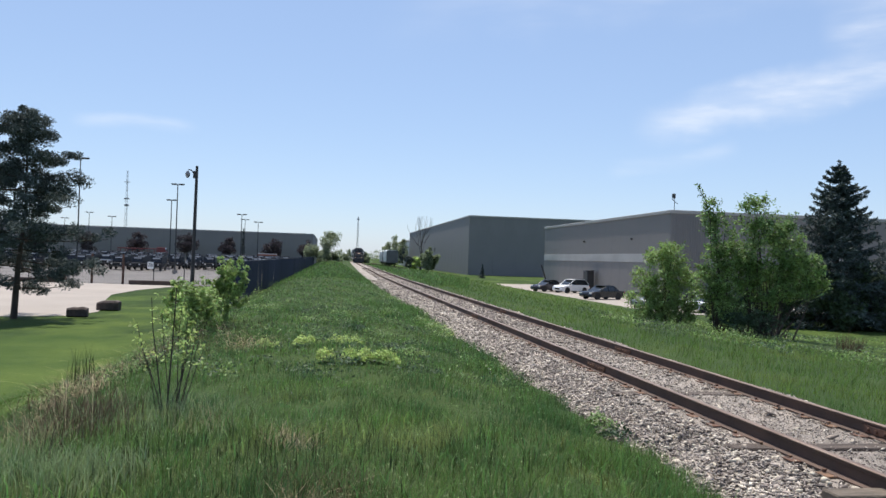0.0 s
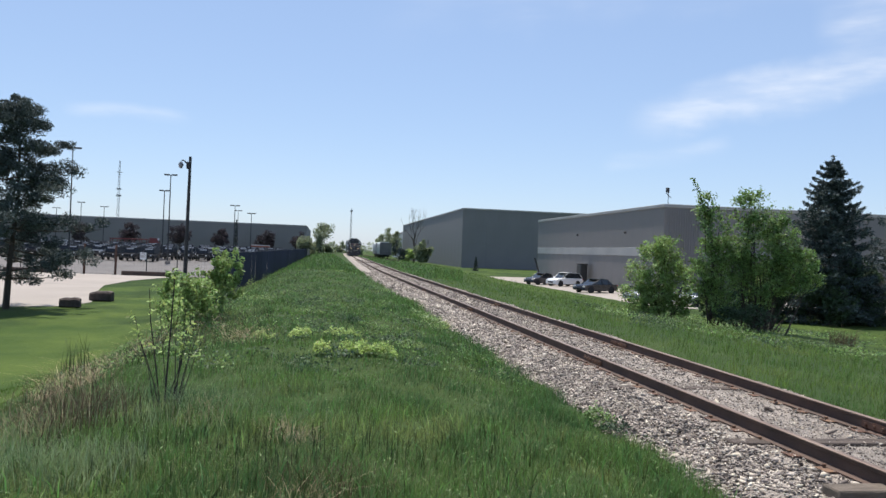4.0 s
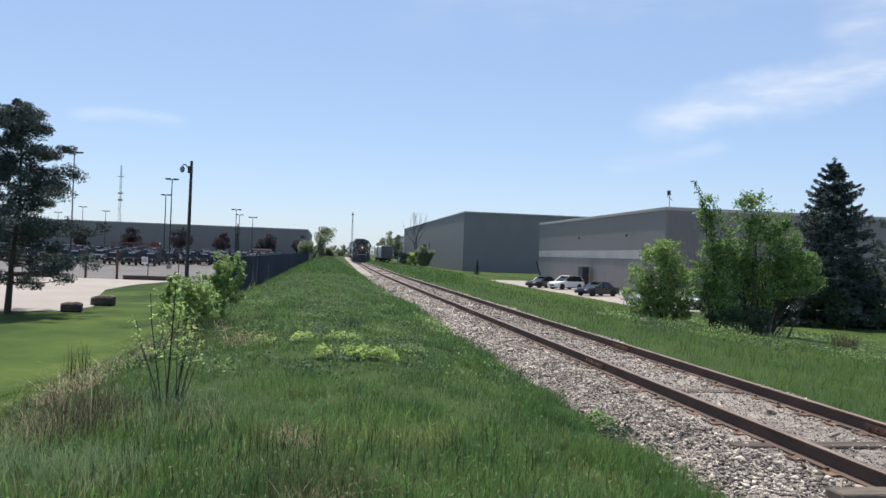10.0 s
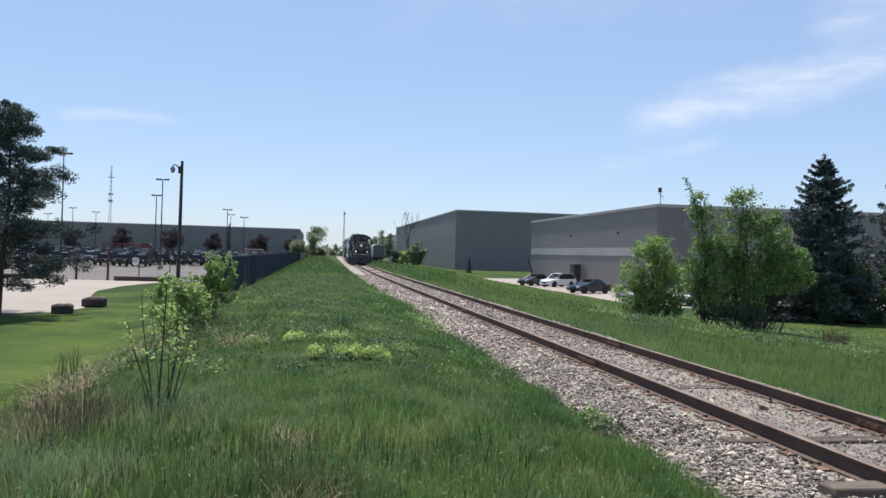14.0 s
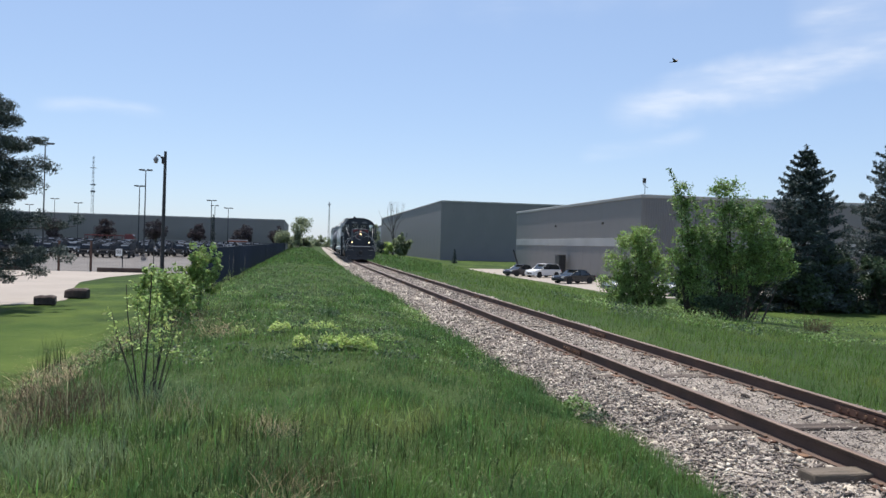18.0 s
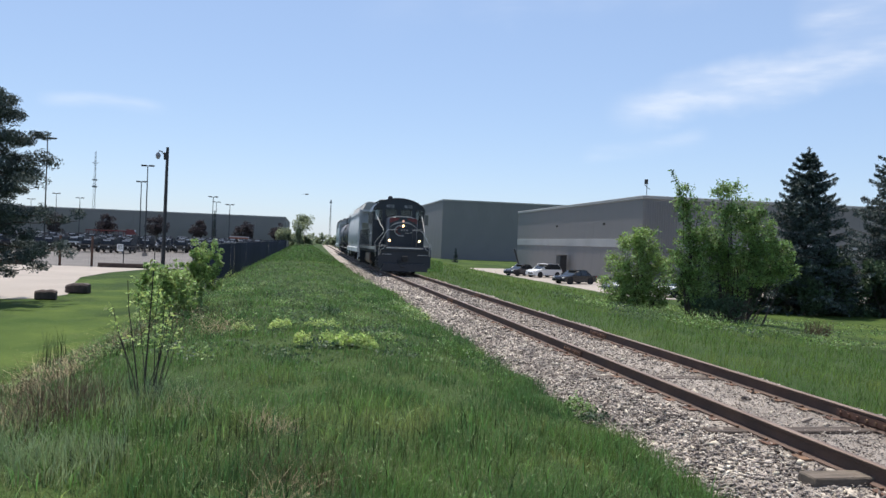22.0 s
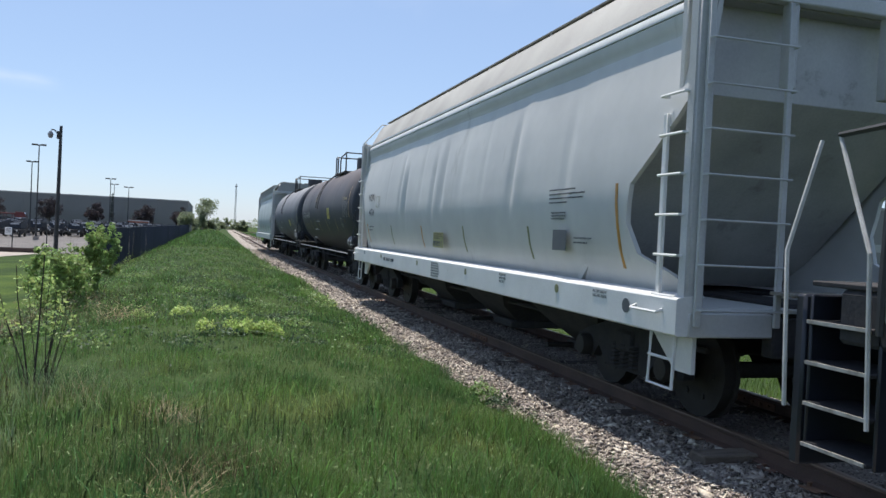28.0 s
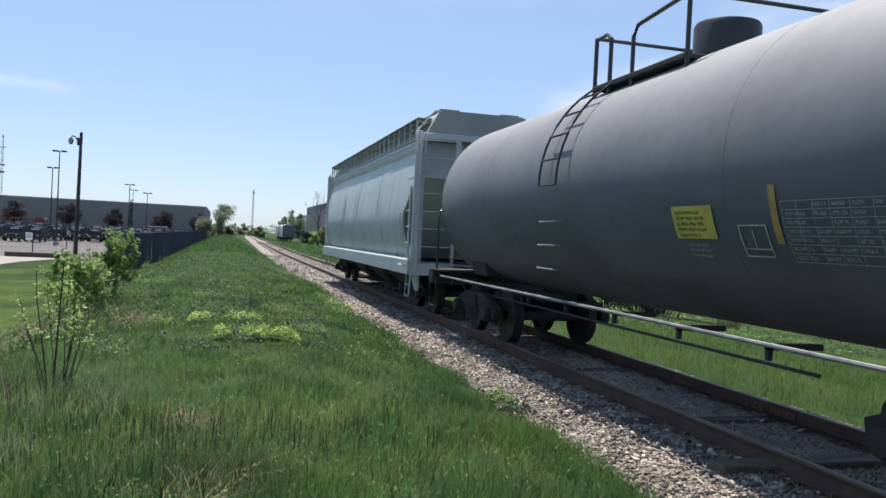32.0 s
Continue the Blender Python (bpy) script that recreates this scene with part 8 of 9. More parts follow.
        for i in range(5):
            script(9.0, 3.02 - 0.065 * i, 0.5 - 0.1 * (i % 2), 0.042, DIM_YELLOW, 90 + i)
    else:
        pl = Mesh().add([(0, -0.2, 0), (0, 0, -0.24), (0, 0.2, 0), (0, 0, 0.24), (0.012, -0.2, 0), (0.012, 0, -0.24), (0.012, 0.2, 0), (0.012, 0, 0.24)], [(0, 1, 2, 3), (7, 6, 5, 4), (0, 4, 5, 1), (1, 5, 6, 2), (2, 6, 7, 3), (3, 7, 4, 0)])
        holder = part("placard", pl, STENCIL, ob, "white-edged diamond placard")
        holder.location = (-1.47, 1.6, 1.43)
        part("placard_face", Mesh().add([(0, -0.17, 0), (0, 0, -0.205), (0, 0.17, 0), (0, 0, 0.205)], [(0, 1, 2, 3)]), TANK_BLACK, holder).location = (-0.004, 0, 0)
        part("placard_post", Mesh().tube([(-1.45, 1.6, 1.05), (-1.45, 1.6, 1.2)], 0.015, 6), UNDER, ob)
    return ob


tank_one = build_tank(14.0, 6.35, "UTLX 667324", 0, "dusty brown-black tank car with a railed dome platform")
tank_two = build_tank(13.9, 6.35, "", 1, "grey-black tank car with a yellow notice and diamond placard")

# places in the train, counted back from the hopper's tail
TRAIN = ((loco, -31.05), (hopper_one, -15.75), (tank_one, 0.76), (tank_two, 15.4), (hopper_two, 30.7))


def train_at(t):
    """Where the tail of the first hopper car is along the track at t seconds; the train rolls steadily."""
    return float(np.interp(t, TRAIN_T, TRAIN_Y))


TRAIN_T = (0.0, 23.0, 32.0)
TRAIN_Y = (270.55, 65.85, -13.6)

# ---- yard and street furniture ----
POLE_BLACK = surf("black_pole_paint", (0.016, 0.015, 0.016), (0.024, 0.022, 0.022), scale=2, rough=0.5, fine=0.15)
RUSTED = surf("brown_rusted_post", (0.10, 0.05, 0.035), (0.07, 0.04, 0.03), scale=4, rough=0.8, fine=0.25)
SCREEN = surf("navy_fence_screen", (0.027, 0.031, 0.052), (0.035, 0.040, 0.064), scale=1.2, spec=0.1, rough=0.9, bump=0.01, bscale=7, fine=0.15, obrand=0.2)

# camera pole with a dome on a bent arm
pole = thing("camera_pole", "tall black pole with a dome camera on an arm", "pole", pose(-18.65, 80, -1.5))
part("shaft", Mesh().tube([(0, 0, 0), (0.05, 0, 11.5)], 0.20, 12, True, 0.13), POLE_BLACK, pole)
part("foot", Mesh().box(-0.35, 0.35, -0.35, 0.35, 0, 0.25, 0.04), CONCRETE, pole)
part("arm", Mesh().tube([(0, 0, 10.75), (-0.25, 0, 10.8), (-0.5, 0, 11.1), (-0.72, 0, 11.12), (-0.8, 0, 10.95)], 0.06, 8), POLE_BLACK, pole)
part("dome", Mesh().lathe([(0.0, -0.36), (0.13, -0.32), (0.2, -0.16), (0.24, -0.02), (0.24, 0.06), (0.1, 0.28), (0.0, 0.3)], (-0.8, 0, 10.68), "z", 18), surf("grey_dome_housing", (0.22, 0.22, 0.24), rough=0.35), pole, "grey dome camera")
part("bracket", Mesh().box(-0.28, 0.0, -0.12, 0.12, 10.3, 11.0, 0.03), POLE_BLACK, pole)


def light_mast(x, y, top, arm=1.1):
    ob = thing("light_mast", "slim parking lot light mast with two flat heads", "light mast", pose(x, y, LEFT_LOW), group="parking lot light masts")
    h = top - LEFT_LOW
    part("shaft", Mesh().tube([(0, 0, 0), (0, 0, h)], 0.10, 8, True, 0.06), DARK_STEEL, ob)
    part("cross_arm", Mesh().tube([(-arm, 0, h - 0.1), (arm, 0, h - 0.1)], 0.05, 6), DARK_STEEL, ob)
    for s in (-1, 1):
        part("lamp_head", Mesh().box(s * arm * 0.2, s * (arm + 0.05), -0.18, 0.18, h - 0.05, h + 0.06, 0.02), DARK_STEEL, ob)
    part("base", Mesh().lathe([(0.0, 0), (0.35, 0), (0.35, 0.7), (0.0, 0.72)], (0, 0, 0), "z", 12), CONCRETE, ob)


for x, y, top, arm in ((-35.3, 100, 12.4, 0.95), (-25.9, 110, 10.6, 0.8), (-29.5, 125, 9.4, 0.7), (-22.9, 160, 9.3, 0.9), (-21.5, 180, 8.7, 0.9), (-62.7, 200, 10.3, 0.9), (-57.5, 200, 9.5, 0.9), (-78, 190, 13.0, 1.2), (-28.0, 215, 10.6, 1.0), (-76, 225, 9.6, 1.0)):
    light_mast(x, y, top, arm)


def lattice(name, label, x, y, z0, z1, half, step, r, extra):
    """A lattice mast with three legs, bracing and antennas."""
    ob = thing(name, label, "mast", pose(x, y, z0))
    h = z1 - z0
    legs = [(math.cos(radians(a)), math.sin(radians(a))) for a in (90, 210, 330)]
    for c, s in legs:
        part("leg", Mesh().tube([(half * c, half * s, 0), (half * 0.35 * c, half * 0.35 * s, h)], r, 5), STEEL, ob)
    b = Mesh()
    n = int(h / step)
    for i in range(n):
        f0, f1 = i / n, (i + 1) / n
        for k in range(3):
            (c0, s0), (c1, s1) = legs[k], legs[(k + 1) % 3]
            w0, w1 = half * (1 - 0.65 * f0), half * (1 - 0.65 * f1)
            b.tube([(w0 * c0, w0 * s0, h * f0), (w1 * c1, w1 * s1, h * f1)], r * 0.6, 4)
    tagged(part("bracing", b, STEEL, ob), kind="stuff")
    for zf, w, hh in extra:
        part("antenna", Mesh().box(-w, w, -0.3, 0.3, h * zf, h * zf + hh, 0.05).box(-w * 1.6, w * 1.6, -0.08, 0.08, h * zf + hh * 0.4, h * zf + hh * 0.5), STEEL, ob)
    return ob


lattice("radio_tower", "tall grey lattice radio tower far off", -127.6, 500, -2, 49, 1.15, 2.2, 0.075, ((0.66, 1.3, 0.9), (0.58, 1.2, 1.2), (0.86, 1.6, 0.4)))
lattice("radio_mast", "slim lattice radio mast far along the line", 10.7, 500, -2, 27, 0.8, 1.6, 0.08, ((0.93, 0.7, 0.9),))

# dark screened fence along the foot of the bank
fence = thing("screen_fence", "long dark navy screened fence along the bank", "fence", pose(-10.25, 0, 0))
sr = random.Random(8)
y = 37.0
screen_meshes = []
for v in range(3):
    m = Mesh()
    n = 9
    ring = lambda dx: [(dx + 0.01 * math.sin(1.9 * k + 2.1 * v), 3.0 * k / (n - 1)) for k in range(n)]
    pts = ring(0.0)
    m.add([(x_, y_, z_) for z_ in (-1.35, 1.24) for x_, y_ in pts] + [(x_ - 0.012, y_, z_) for z_ in (-1.35, 1.24) for x_, y_ in pts],
          [f for k in range(n - 1) for f in ((k, k + 1, n + k + 1, n + k), (2 * n + k, 3 * n + k, 3 * n + k + 1, 2 * n + k + 1), (n + k, n + k + 1, 3 * n + k + 1, 3 * n + k))])
    screen_meshes.append(m.mesh("screen"))
post_mesh = Mesh().tube([(0, 0, -1.5), (0, 0, 1.32)], 0.035, 8).lathe([(0.0, 0), (0.045, 0), (0.03, 0.06), (0.0, 0.07)], (0, 0, 1.32), "z", 8).mesh("post")
rail_mesh = Mesh().tube([(0, 0, 1.26), (0, 3.0, 1.26)], 0.022, 6).mesh("top_rail")
while y < 238:
    part("screen", screen_meshes[sr.randrange(3)], SCREEN, fence).matrix_basis = pose(0, y, sr.uniform(-0.02, 0.02))
    part("post", post_mesh, SCREEN, fence).matrix_basis = pose(-0.06, y, 0)
    part("top_rail", rail_mesh, DARK_STEEL, fence).matrix_basis = pose(-0.06, y, 0)
    y += 3.0

# chain-link fence along the yard, with heavier gate posts
WIRE = surf("dull_fence_wire", (0.16, 0.15, 0.15), rough=0.6, metal=0.4)
link = thing("chain_link_fence", "low chain-link fence along a concrete yard", "fence", pose(0, 76.4, LEFT_LOW))
x = -62.0
i = 0
while x < -18.6:
    big = i in (13, 14)
    part("post", Mesh().tube([(x, 0, 0), (x, 0, 2.75 if big else 2.0)], 0.11 if big else 0.045, 8), RUSTED if big else DARK_STEEL, link)
    w = Mesh()
    for k in range(10):
        w.tube([(x + 0.27 * k, 0, 0.05), (x + 0.27 * k, 0, 1.9)], 0.004, 4, False)
    for k in range(8):
        w.tube([(x, 0.0, 0.08 + 0.26 * k), (x + 2.7, 0.0, 0.08 + 0.26 * k)], 0.004, 4, False)
    part("wire_mesh", w, WIRE, link)
    part("top_rail", Mesh().tube([(x, 0, 1.95), (x + 2.7, 0, 1.95)], 0.03, 6), DARK_STEEL, link)
    x += 2.7
    i += 1
KERB = surf("dark_timber_kerb", (0.085, 0.06, 0.05), (0.06, 0.042, 0.036), scale=2, rough=0.9, bump=0.006, fine=0.25)
for x0, x1 in ((-23.5, -19.2), (-33.5, -29.5), (-45, -36)):
    solid("kerb_timber", Mesh().box(x0, x1, 75.6, 75.9, LEFT_LOW + 0.028, LEFT_LOW + 0.42, 0.04), KERB, "dark timber kerb at the yard's edge", "kerb")

# two dark boulders between lawn and yard
BOULDER = surf("dark_boulder", (0.085, 0.062, 0.055), (0.05, 0.038, 0.036), scale=3, rough=0.9, bump=0.02, bscale=9, fine=0.35)
for k, (x, y, w, h, rz) in enumerate(((-16.95, 38.9, 0.44, 0.43, 8), (-16.75, 43.4, 0.55, 0.5, -5))):
    r = np.random.default_rng(300 + k)
    rings = []
    for j in range(7):
        f = j / 6
        q = w * (0.88 if j in (0, 6) else 1.0) * (1 + r.normal(0, 0.03))
        sy = 0.34 * (1 + r.normal(0, 0.06)) * (0.8 if j in (0, 6) else 1)
        hh = h * (1 + r.normal(0, 0.06)) * (0.86 if j in (0, 6) else 1)
        rings.append([((f - 0.5) * 2 * w, sy * c, max(-0.02, hh * (0.5 + 0.5 * s))) for c, s in ((0.7, -1), (1, -0.8), (1, 0.6), (0.75, 1), (-0.75, 1.0), (-1, 0.6), (-1, -0.8), (-0.7, -1))])
    solid("boulder", Mesh().loft(rings), BOULDER, "squared dark boulder at a lawn's edge", "boulder", "boulders by the yard", m=pose(x, y, LEFT_LOW + 0.02, 0, 0, rz), smooth=30)

# ---- vehicles ----
TYRE = surf("black_tyre", (0.02, 0.02, 0.02), rough=0.9, fine=0.15)
RIM = surf("alloy_rim", (0.42, 0.42, 0.43), rough=0.35, metal=0.8)
CAR_GLASS = glass("car_glass", (0.015, 0.018, 0.02))
tyre_mesh = Mesh().lathe([(0.2, -0.1), (0.31, -0.11), (0.335, -0.07), (0.335, 0.07), (0.31, 0.11), (0.2, 0.1)], (0, 0, 0), "y", 20).mesh("tyre")
lot_tyre_mesh = Mesh().lathe([(0.12, -0.1), (0.32, -0.1), (0.335, 0.0), (0.32, 0.1), (0.12, 0.1)], (0, 0, 0), "y", 9).mesh("tyre")
rim_mesh = Mesh().lathe([(0.0, -0.1), (0.07, -0.115), (0.2, -0.09), (0.21, -0.05), (0.21, 0.05), (0.2, 0.09), (0.07, 0.115), (0.0, 0.1)], (0, 0, 0), "y", 14).mesh("rim")
LAMP_W, LAMP_R = surf("clear_car_lamp", (0.6, 0.6, 0.6), rough=0.15, spec=0.8), surf("red_car_lamp", (0.35, 0.02, 0.02), rough=0.2)


def car(name, label, paint, m, tall=1.45, length=4.6, suv=False, group=""):
    """A car along x, nose towards +x: body, glazed cabin, wheels, lamps, bumpers, mirrors."""
    ob = thing(name, label, "car", m, group)
    l2, w = length / 2, 0.9
    waist = 0.62 * tall if not suv else 0.60 * tall
    side = [(-l2, 0.35), (-l2 + 0.02, 0.72 * waist), (-l2 + 0.15, waist), (l2 * 0.34, waist), (l2 * 0.5, waist * 0.985), (l2 * 0.88, waist * 0.87), (l2 * 0.97, waist * 0.76), (l2, waist * 0.55), (l2, 0.32), (l2 - 0.2, 0.22), (-l2 + 0.2, 0.22)]
    body = Mesh()
    rings = []
    for y, k in ((-w, 0.94), (-w * 0.93, 1.0), (w * 0.93, 1.0), (w, 0.94)):
        rings.append([(x * (1 if abs(y) < 0.85 else 0.985), y, 0.3 + (z - 0.3) * k) for x, z in side])
    body.loft(rings)
    part("body", body, paint, ob)
    back = -l2 + (0.10 if suv else 0.75)
    cab = [(back, waist - 0.02), (back + (0.42 if suv else 0.6), tall - 0.07), (-0.45, tall), (l2 * 0.10, tall - 0.06), (l2 * 0.50, waist - 0.02)]
    cr = [[(x, y * (1.0 if z < waist + 0.1 else 0.80), z) for x, z in cab] for y in (-w * 0.93, w * 0.93)]
    part("cabin", Mesh().loft(cr), CAR_GLASS, ob, "dark glazed cabin")
    part("roof", Mesh().prism([(cab[1][0] - 0.02, tall - 0.025), (-0.2, tall + 0.025), (l2 * 0.2, tall - 0.035), (l2 * 0.2, tall - 0.06), (-0.2, tall - 0.005), (cab[1][0], tall - 0.05)], "y", -w * 0.76, w * 0.76), paint, ob)
    for s in (-1, 1):
        for a, b in ((cab[0], cab[1]), (cab[3], cab[4]), ((-0.1, waist), (-0.15, tall - 0.02)), ((-l2 * 0.45, waist), (-l2 * 0.45, tall - 0.05))):
            part("pillar", Mesh().tube([(a[0], s * w * 0.94, a[1]), (b[0], s * w * 0.755, b[1])], 0.022, 5), paint if b in cab else TYRE, ob)
        part("mirror", Mesh().box(l2 * 0.36, l2 * 0.42, s * w, s * (w + 0.16), waist, waist + 0.13, 0.03), paint, ob)
        part("headlight", Mesh().box(l2 - 0.18, l2 + 0.005, s * 0.52, s * 0.85, waist * 0.62, waist * 0.78, 0.04), LAMP_W, ob)
        part("tail_light", Mesh().box(-l2 - 0.01, -l2 + 0.12, s * 0.6, s * 0.87, waist * 0.7, waist * 0.95, 0.03), LAMP_R, ob)
        for x_ in (-l2 * 0.6, l2 * 0.62):
            wh = part("wheel", tyre_mesh, TYRE, ob)
            wh.location = (x_, s * 0.8, 0.335)
            part("rim", rim_mesh, RIM, wh)
            part("wheel_arch", Mesh().lathe([(0.34, -0.02), (0.39, -0.02), (0.39, 0.02), (0.34, 0.02)], (x_, s * 0.90, 0.34), "y", 20), TYRE, ob)
        part("sill", Mesh().box(-l2 * 0.4, l2 * 0.42, s * 0.86, s * 0.905, 0.2, 0.3, 0.02), TYRE, ob)
    part("grille", Mesh().box(l2 - 0.03, l2 + 0.012, -0.45, 0.45, 0.4, waist * 0.6, 0.02), TYRE, ob)
    part("bumper", Mesh().box(-l2 - 0.03, -l2 + 0.1, -0.8, 0.8, 0.3, 0.5, 0.04), TYRE if suv else paint, ob)
    return ob


PAINT_WHITE = surf("white_car_paint", (0.75, 0.75, 0.75), (0.72, 0.72, 0.72), rough=0.2, fine=0.03)
PAINT_BLACK = surf("black_car_paint", (0.012, 0.013, 0.016), (0.015, 0.016, 0.02), rough=0.15, fine=0.05)
PAINT_GREY = surf("dark_grey_car_paint", (0.045, 0.04, 0.045), (0.05, 0.045, 0.05), rough=0.2, fine=0.05)
PAINT_SILVER = surf("silver_car_paint", (0.4, 0.41, 0.42), rough=0.25, metal=0.4, fine=0.05)
PZ = RIGHT_LOW + 0.05
car("suv", "white sport utility car parked on concrete", PAINT_WHITE, pose(23.6, 94.0, PZ, 0, 0, 205), tall=1.66, length=4.5, suv=True, group="cars in the car park")
car("sedan", "black saloon car parked on concrete", PAINT_BLACK, pose(22.2, 78.8, PZ, 0, 0, 205), tall=1.44, length=4.7, group="cars in the car park")
car("hatchback", "dark grey car parked beside a white one", PAINT_GREY, pose(21.5, 96.8, PZ, 0, 0, 205), tall=1.45, length=4.3, group="cars in the car park")
car("sedan", "silver car parked behind bushes", PAINT_SILVER, pose(22.0, 64.5, PZ, 0, 0, 205), tall=1.44, length=4.6, group="cars in the car park")
car("sedan", "white car parked behind bushes", PAINT_WHITE, pose(24.6, 60.5, PZ, 0, 0, 200), tall=1.44, length=4.6, group="cars in the car park")
car("sedan", "silver car parked behind spruces", PAINT_SILVER, pose(29.5, 60.5, PZ, 0, 0, 200), tall=1.44, length=4.6, group="cars in the car park")
car("suv", "white sport utility car parked behind spruces", PAINT_WHITE, pose(35.5, 60.5, PZ, 0, 0, 200), tall=1.66, length=4.5, suv=True, group="cars in the car park")
mc = thing("motorcycle", "dark parked motorcycle with a bright headlamp", "motorcycle", pose(23.9, 73.6, PZ, 0, 0, 210))
for x_ in (-0.7, 0.7):
    wh = part("wheel", tyre_mesh, TYRE, mc)
    wh.location = (x_, 0, 0.335)
    part("rim", rim_mesh, RIM, wh)
part("tank", Mesh().lathe([(0.0, -0.35), (0.14, -0.3), (0.2, 0.0), (0.15, 0.3), (0.0, 0.35)], (0.12, 0, 0.85), "x", 12), PAINT_BLACK, mc)
part("seat", Mesh().box(-0.75, -0.1, -0.15, 0.15, 0.72, 0.84, 0.05), TYRE, mc)
part("engine", Mesh().box(-0.25, 0.3, -0.2, 0.2, 0.3, 0.68, 0.06), RIM, mc)
part("handlebar", Mesh().tube([(0.45, -0.4, 1.12), (0.55, -0.15, 1.02), (0.55, 0.15, 1.02), (0.45, 0.4, 1.12)], 0.02, 6).tube([(0.55, 0, 1.02), (0.72, 0, 0.34)], 0.03, 6), RIM, mc)
part("headlight", Mesh().lathe([(0.0, -0.1), (0.1, -0.05), (0.1, 0.06), (0.0, 0.08)], (0.68, 0, 0.95), "x", 12), LAMP_W, mc)
sign = thing("bin", "tall black bin beside a warehouse wall", "bin", pose(29.9, 106.5, PZ))
part("body", Mesh().box(-0.5, 0.5, -0.9, 0.9, 0.02, 2.6, 0.08), door_wood, sign)
part("lid", Mesh().box(-0.54, 0.54, -0.95, 0.95, 2.605, 2.75, 0.06), door_wood, sign)

# the row of off-road cars in the lot: open tops, white strips painted for windscreen glints
JEEP = {}
DULL_GLASS = surf("dusty_car_glass", (0.02, 0.022, 0.026), (0.03, 0.032, 0.036), rough=0.45, spec=0.3)


DULL_WHITE = surf("dull_white_paint", (0.40, 0.40, 0.40), (0.30, 0.30, 0.31), scale=3, rough=0.8)


def offroad(key, paint, label):
    ob = thing("offroad_car", label, "car", pose(0, 0, -50), group="off-road cars in the lot")
    part("body", Mesh().box(-2.0, 2.0, -0.8, 0.8, 0.45, 1.05, 0.05).box(-2.0, 0.75, -0.8, 0.8, 1.04, 1.2, 0.03), paint, ob)
    part("cabin", Mesh().prism([(-1.95, 1.2), (-1.9, 1.82), (0.45, 1.82), (0.75, 1.2)], "y", -0.74, 0.74), DULL_GLASS, ob)
    part("roof", Mesh().box(-1.95, 0.5, -0.77, 0.77, 1.823, 1.88, 0.02), paint, ob)
    part("grille", Mesh().box(2.003, 2.05, -0.5, 0.5, 0.6, 1.0, 0.02), TYRE, ob)
    part("bumper", Mesh().box(2.05, 2.25, -0.85, 0.85, 0.45, 0.62, 0.03), TYRE, ob)
    part("windscreen_sheet", Mesh().prism([(0.50, 1.80), (0.52, 1.80), (0.60, 1.64), (0.58, 1.64)], "y", -0.5, 0.5), DULL_WHITE, ob, "windscreen glint as a white strip")
    for s in (-1, 1):
        part("headlight", Mesh().lathe([(0.0, 0.0), (0.11, 0.0), (0.09, 0.03), (0.0, 0.04)], (2.05, s * 0.62, 0.85), "x", 6), LAMP_W, ob)
        part("fender", Mesh().box(0.9, 2.1, s * 0.8, s * 0.98, 0.82, 0.9, 0.02), TYRE, ob)
        for x_ in (-1.3, 1.4):
            part("wheel", lot_tyre_mesh, TYRE, ob).matrix_basis = pose(x_, s * 0.82, 0.38) @ Matrix.Scale(1.15, 4)
    JEEP[key] = ob


DULL_BLACK = surf("dusty_black_car_paint", (0.016, 0.017, 0.02), (0.024, 0.024, 0.027), rough=0.55, spec=0.2, fine=0.1)
DULL_NAVY = surf("dusty_navy_car_paint", (0.016, 0.02, 0.034), (0.022, 0.026, 0.04), rough=0.55, spec=0.2, fine=0.1)
DULL_GREY = surf("dusty_grey_car_paint", (0.045, 0.043, 0.046), (0.06, 0.056, 0.058), rough=0.55, spec=0.2, fine=0.1)
offroad("black", DULL_BLACK, "black off-road car parked in a lot")
offroad("navy", DULL_NAVY, "navy off-road car parked in a lot")
offroad("grey", DULL_GREY, "dark grey off-road car parked in a lot")
offroad("silver", PAINT_SILVER, "silver off-road car parked in a lot")
jr = random.Random(12)
keys = ["black", "navy", "black", "grey", "navy", "black", "navy", "black", "silver"]
for row, (yy, xa, xb) in enumerate(((118, -40.0, -27.0), (128, -52.0, -13.6), (136, -56.0, -13.6), (145, -60.0, -13.6), (154, -66.0, -13.6), (165, -74.0, -13.8), (178, -80.0, -13.8), (193, -86.0, -13.8))):
    x = xa
    while x < xb:
        k = jr.choice(keys)
        if not (row == 0 and jr.random() < 0.08):
            place = pose(x, yy + jr.uniform(-0.3, 0.3), lot_height(yy) + 0.01, 0, 0, -90 + jr.uniform(-3, 3))
            if JEEP[k].matrix_basis.translation.z < -10:
                JEEP[k].matrix_basis = place
            else:
                copy_thing(JEEP[k], place)
        x += 2.55 if row < 3 else 3.5
sign_board = thing("sign", "small white sign on a chain-link fence", "sign", pose(-21.8, 76.34, 0.3))
part("board", Mesh().box(-0.27, 0.27, -0.03, 0.0, -0.32, 0.32, 0.008), PAINT_WHITE, sign_board)
for dz in (0.18, 0.08, -0.02, -0.12):
    part("lettering", Mesh().box(-0.2, 0.2, -0.034, -0.031, dz, dz + 0.04), DARK_STEEL, sign_board)
part("strap", Mesh().box(-0.3, 0.3, 0.001, 0.02, -0.2, -0.16).box(-0.3, 0.3, 0.001, 0.02, 0.16, 0.2), STEEL, sign_board)
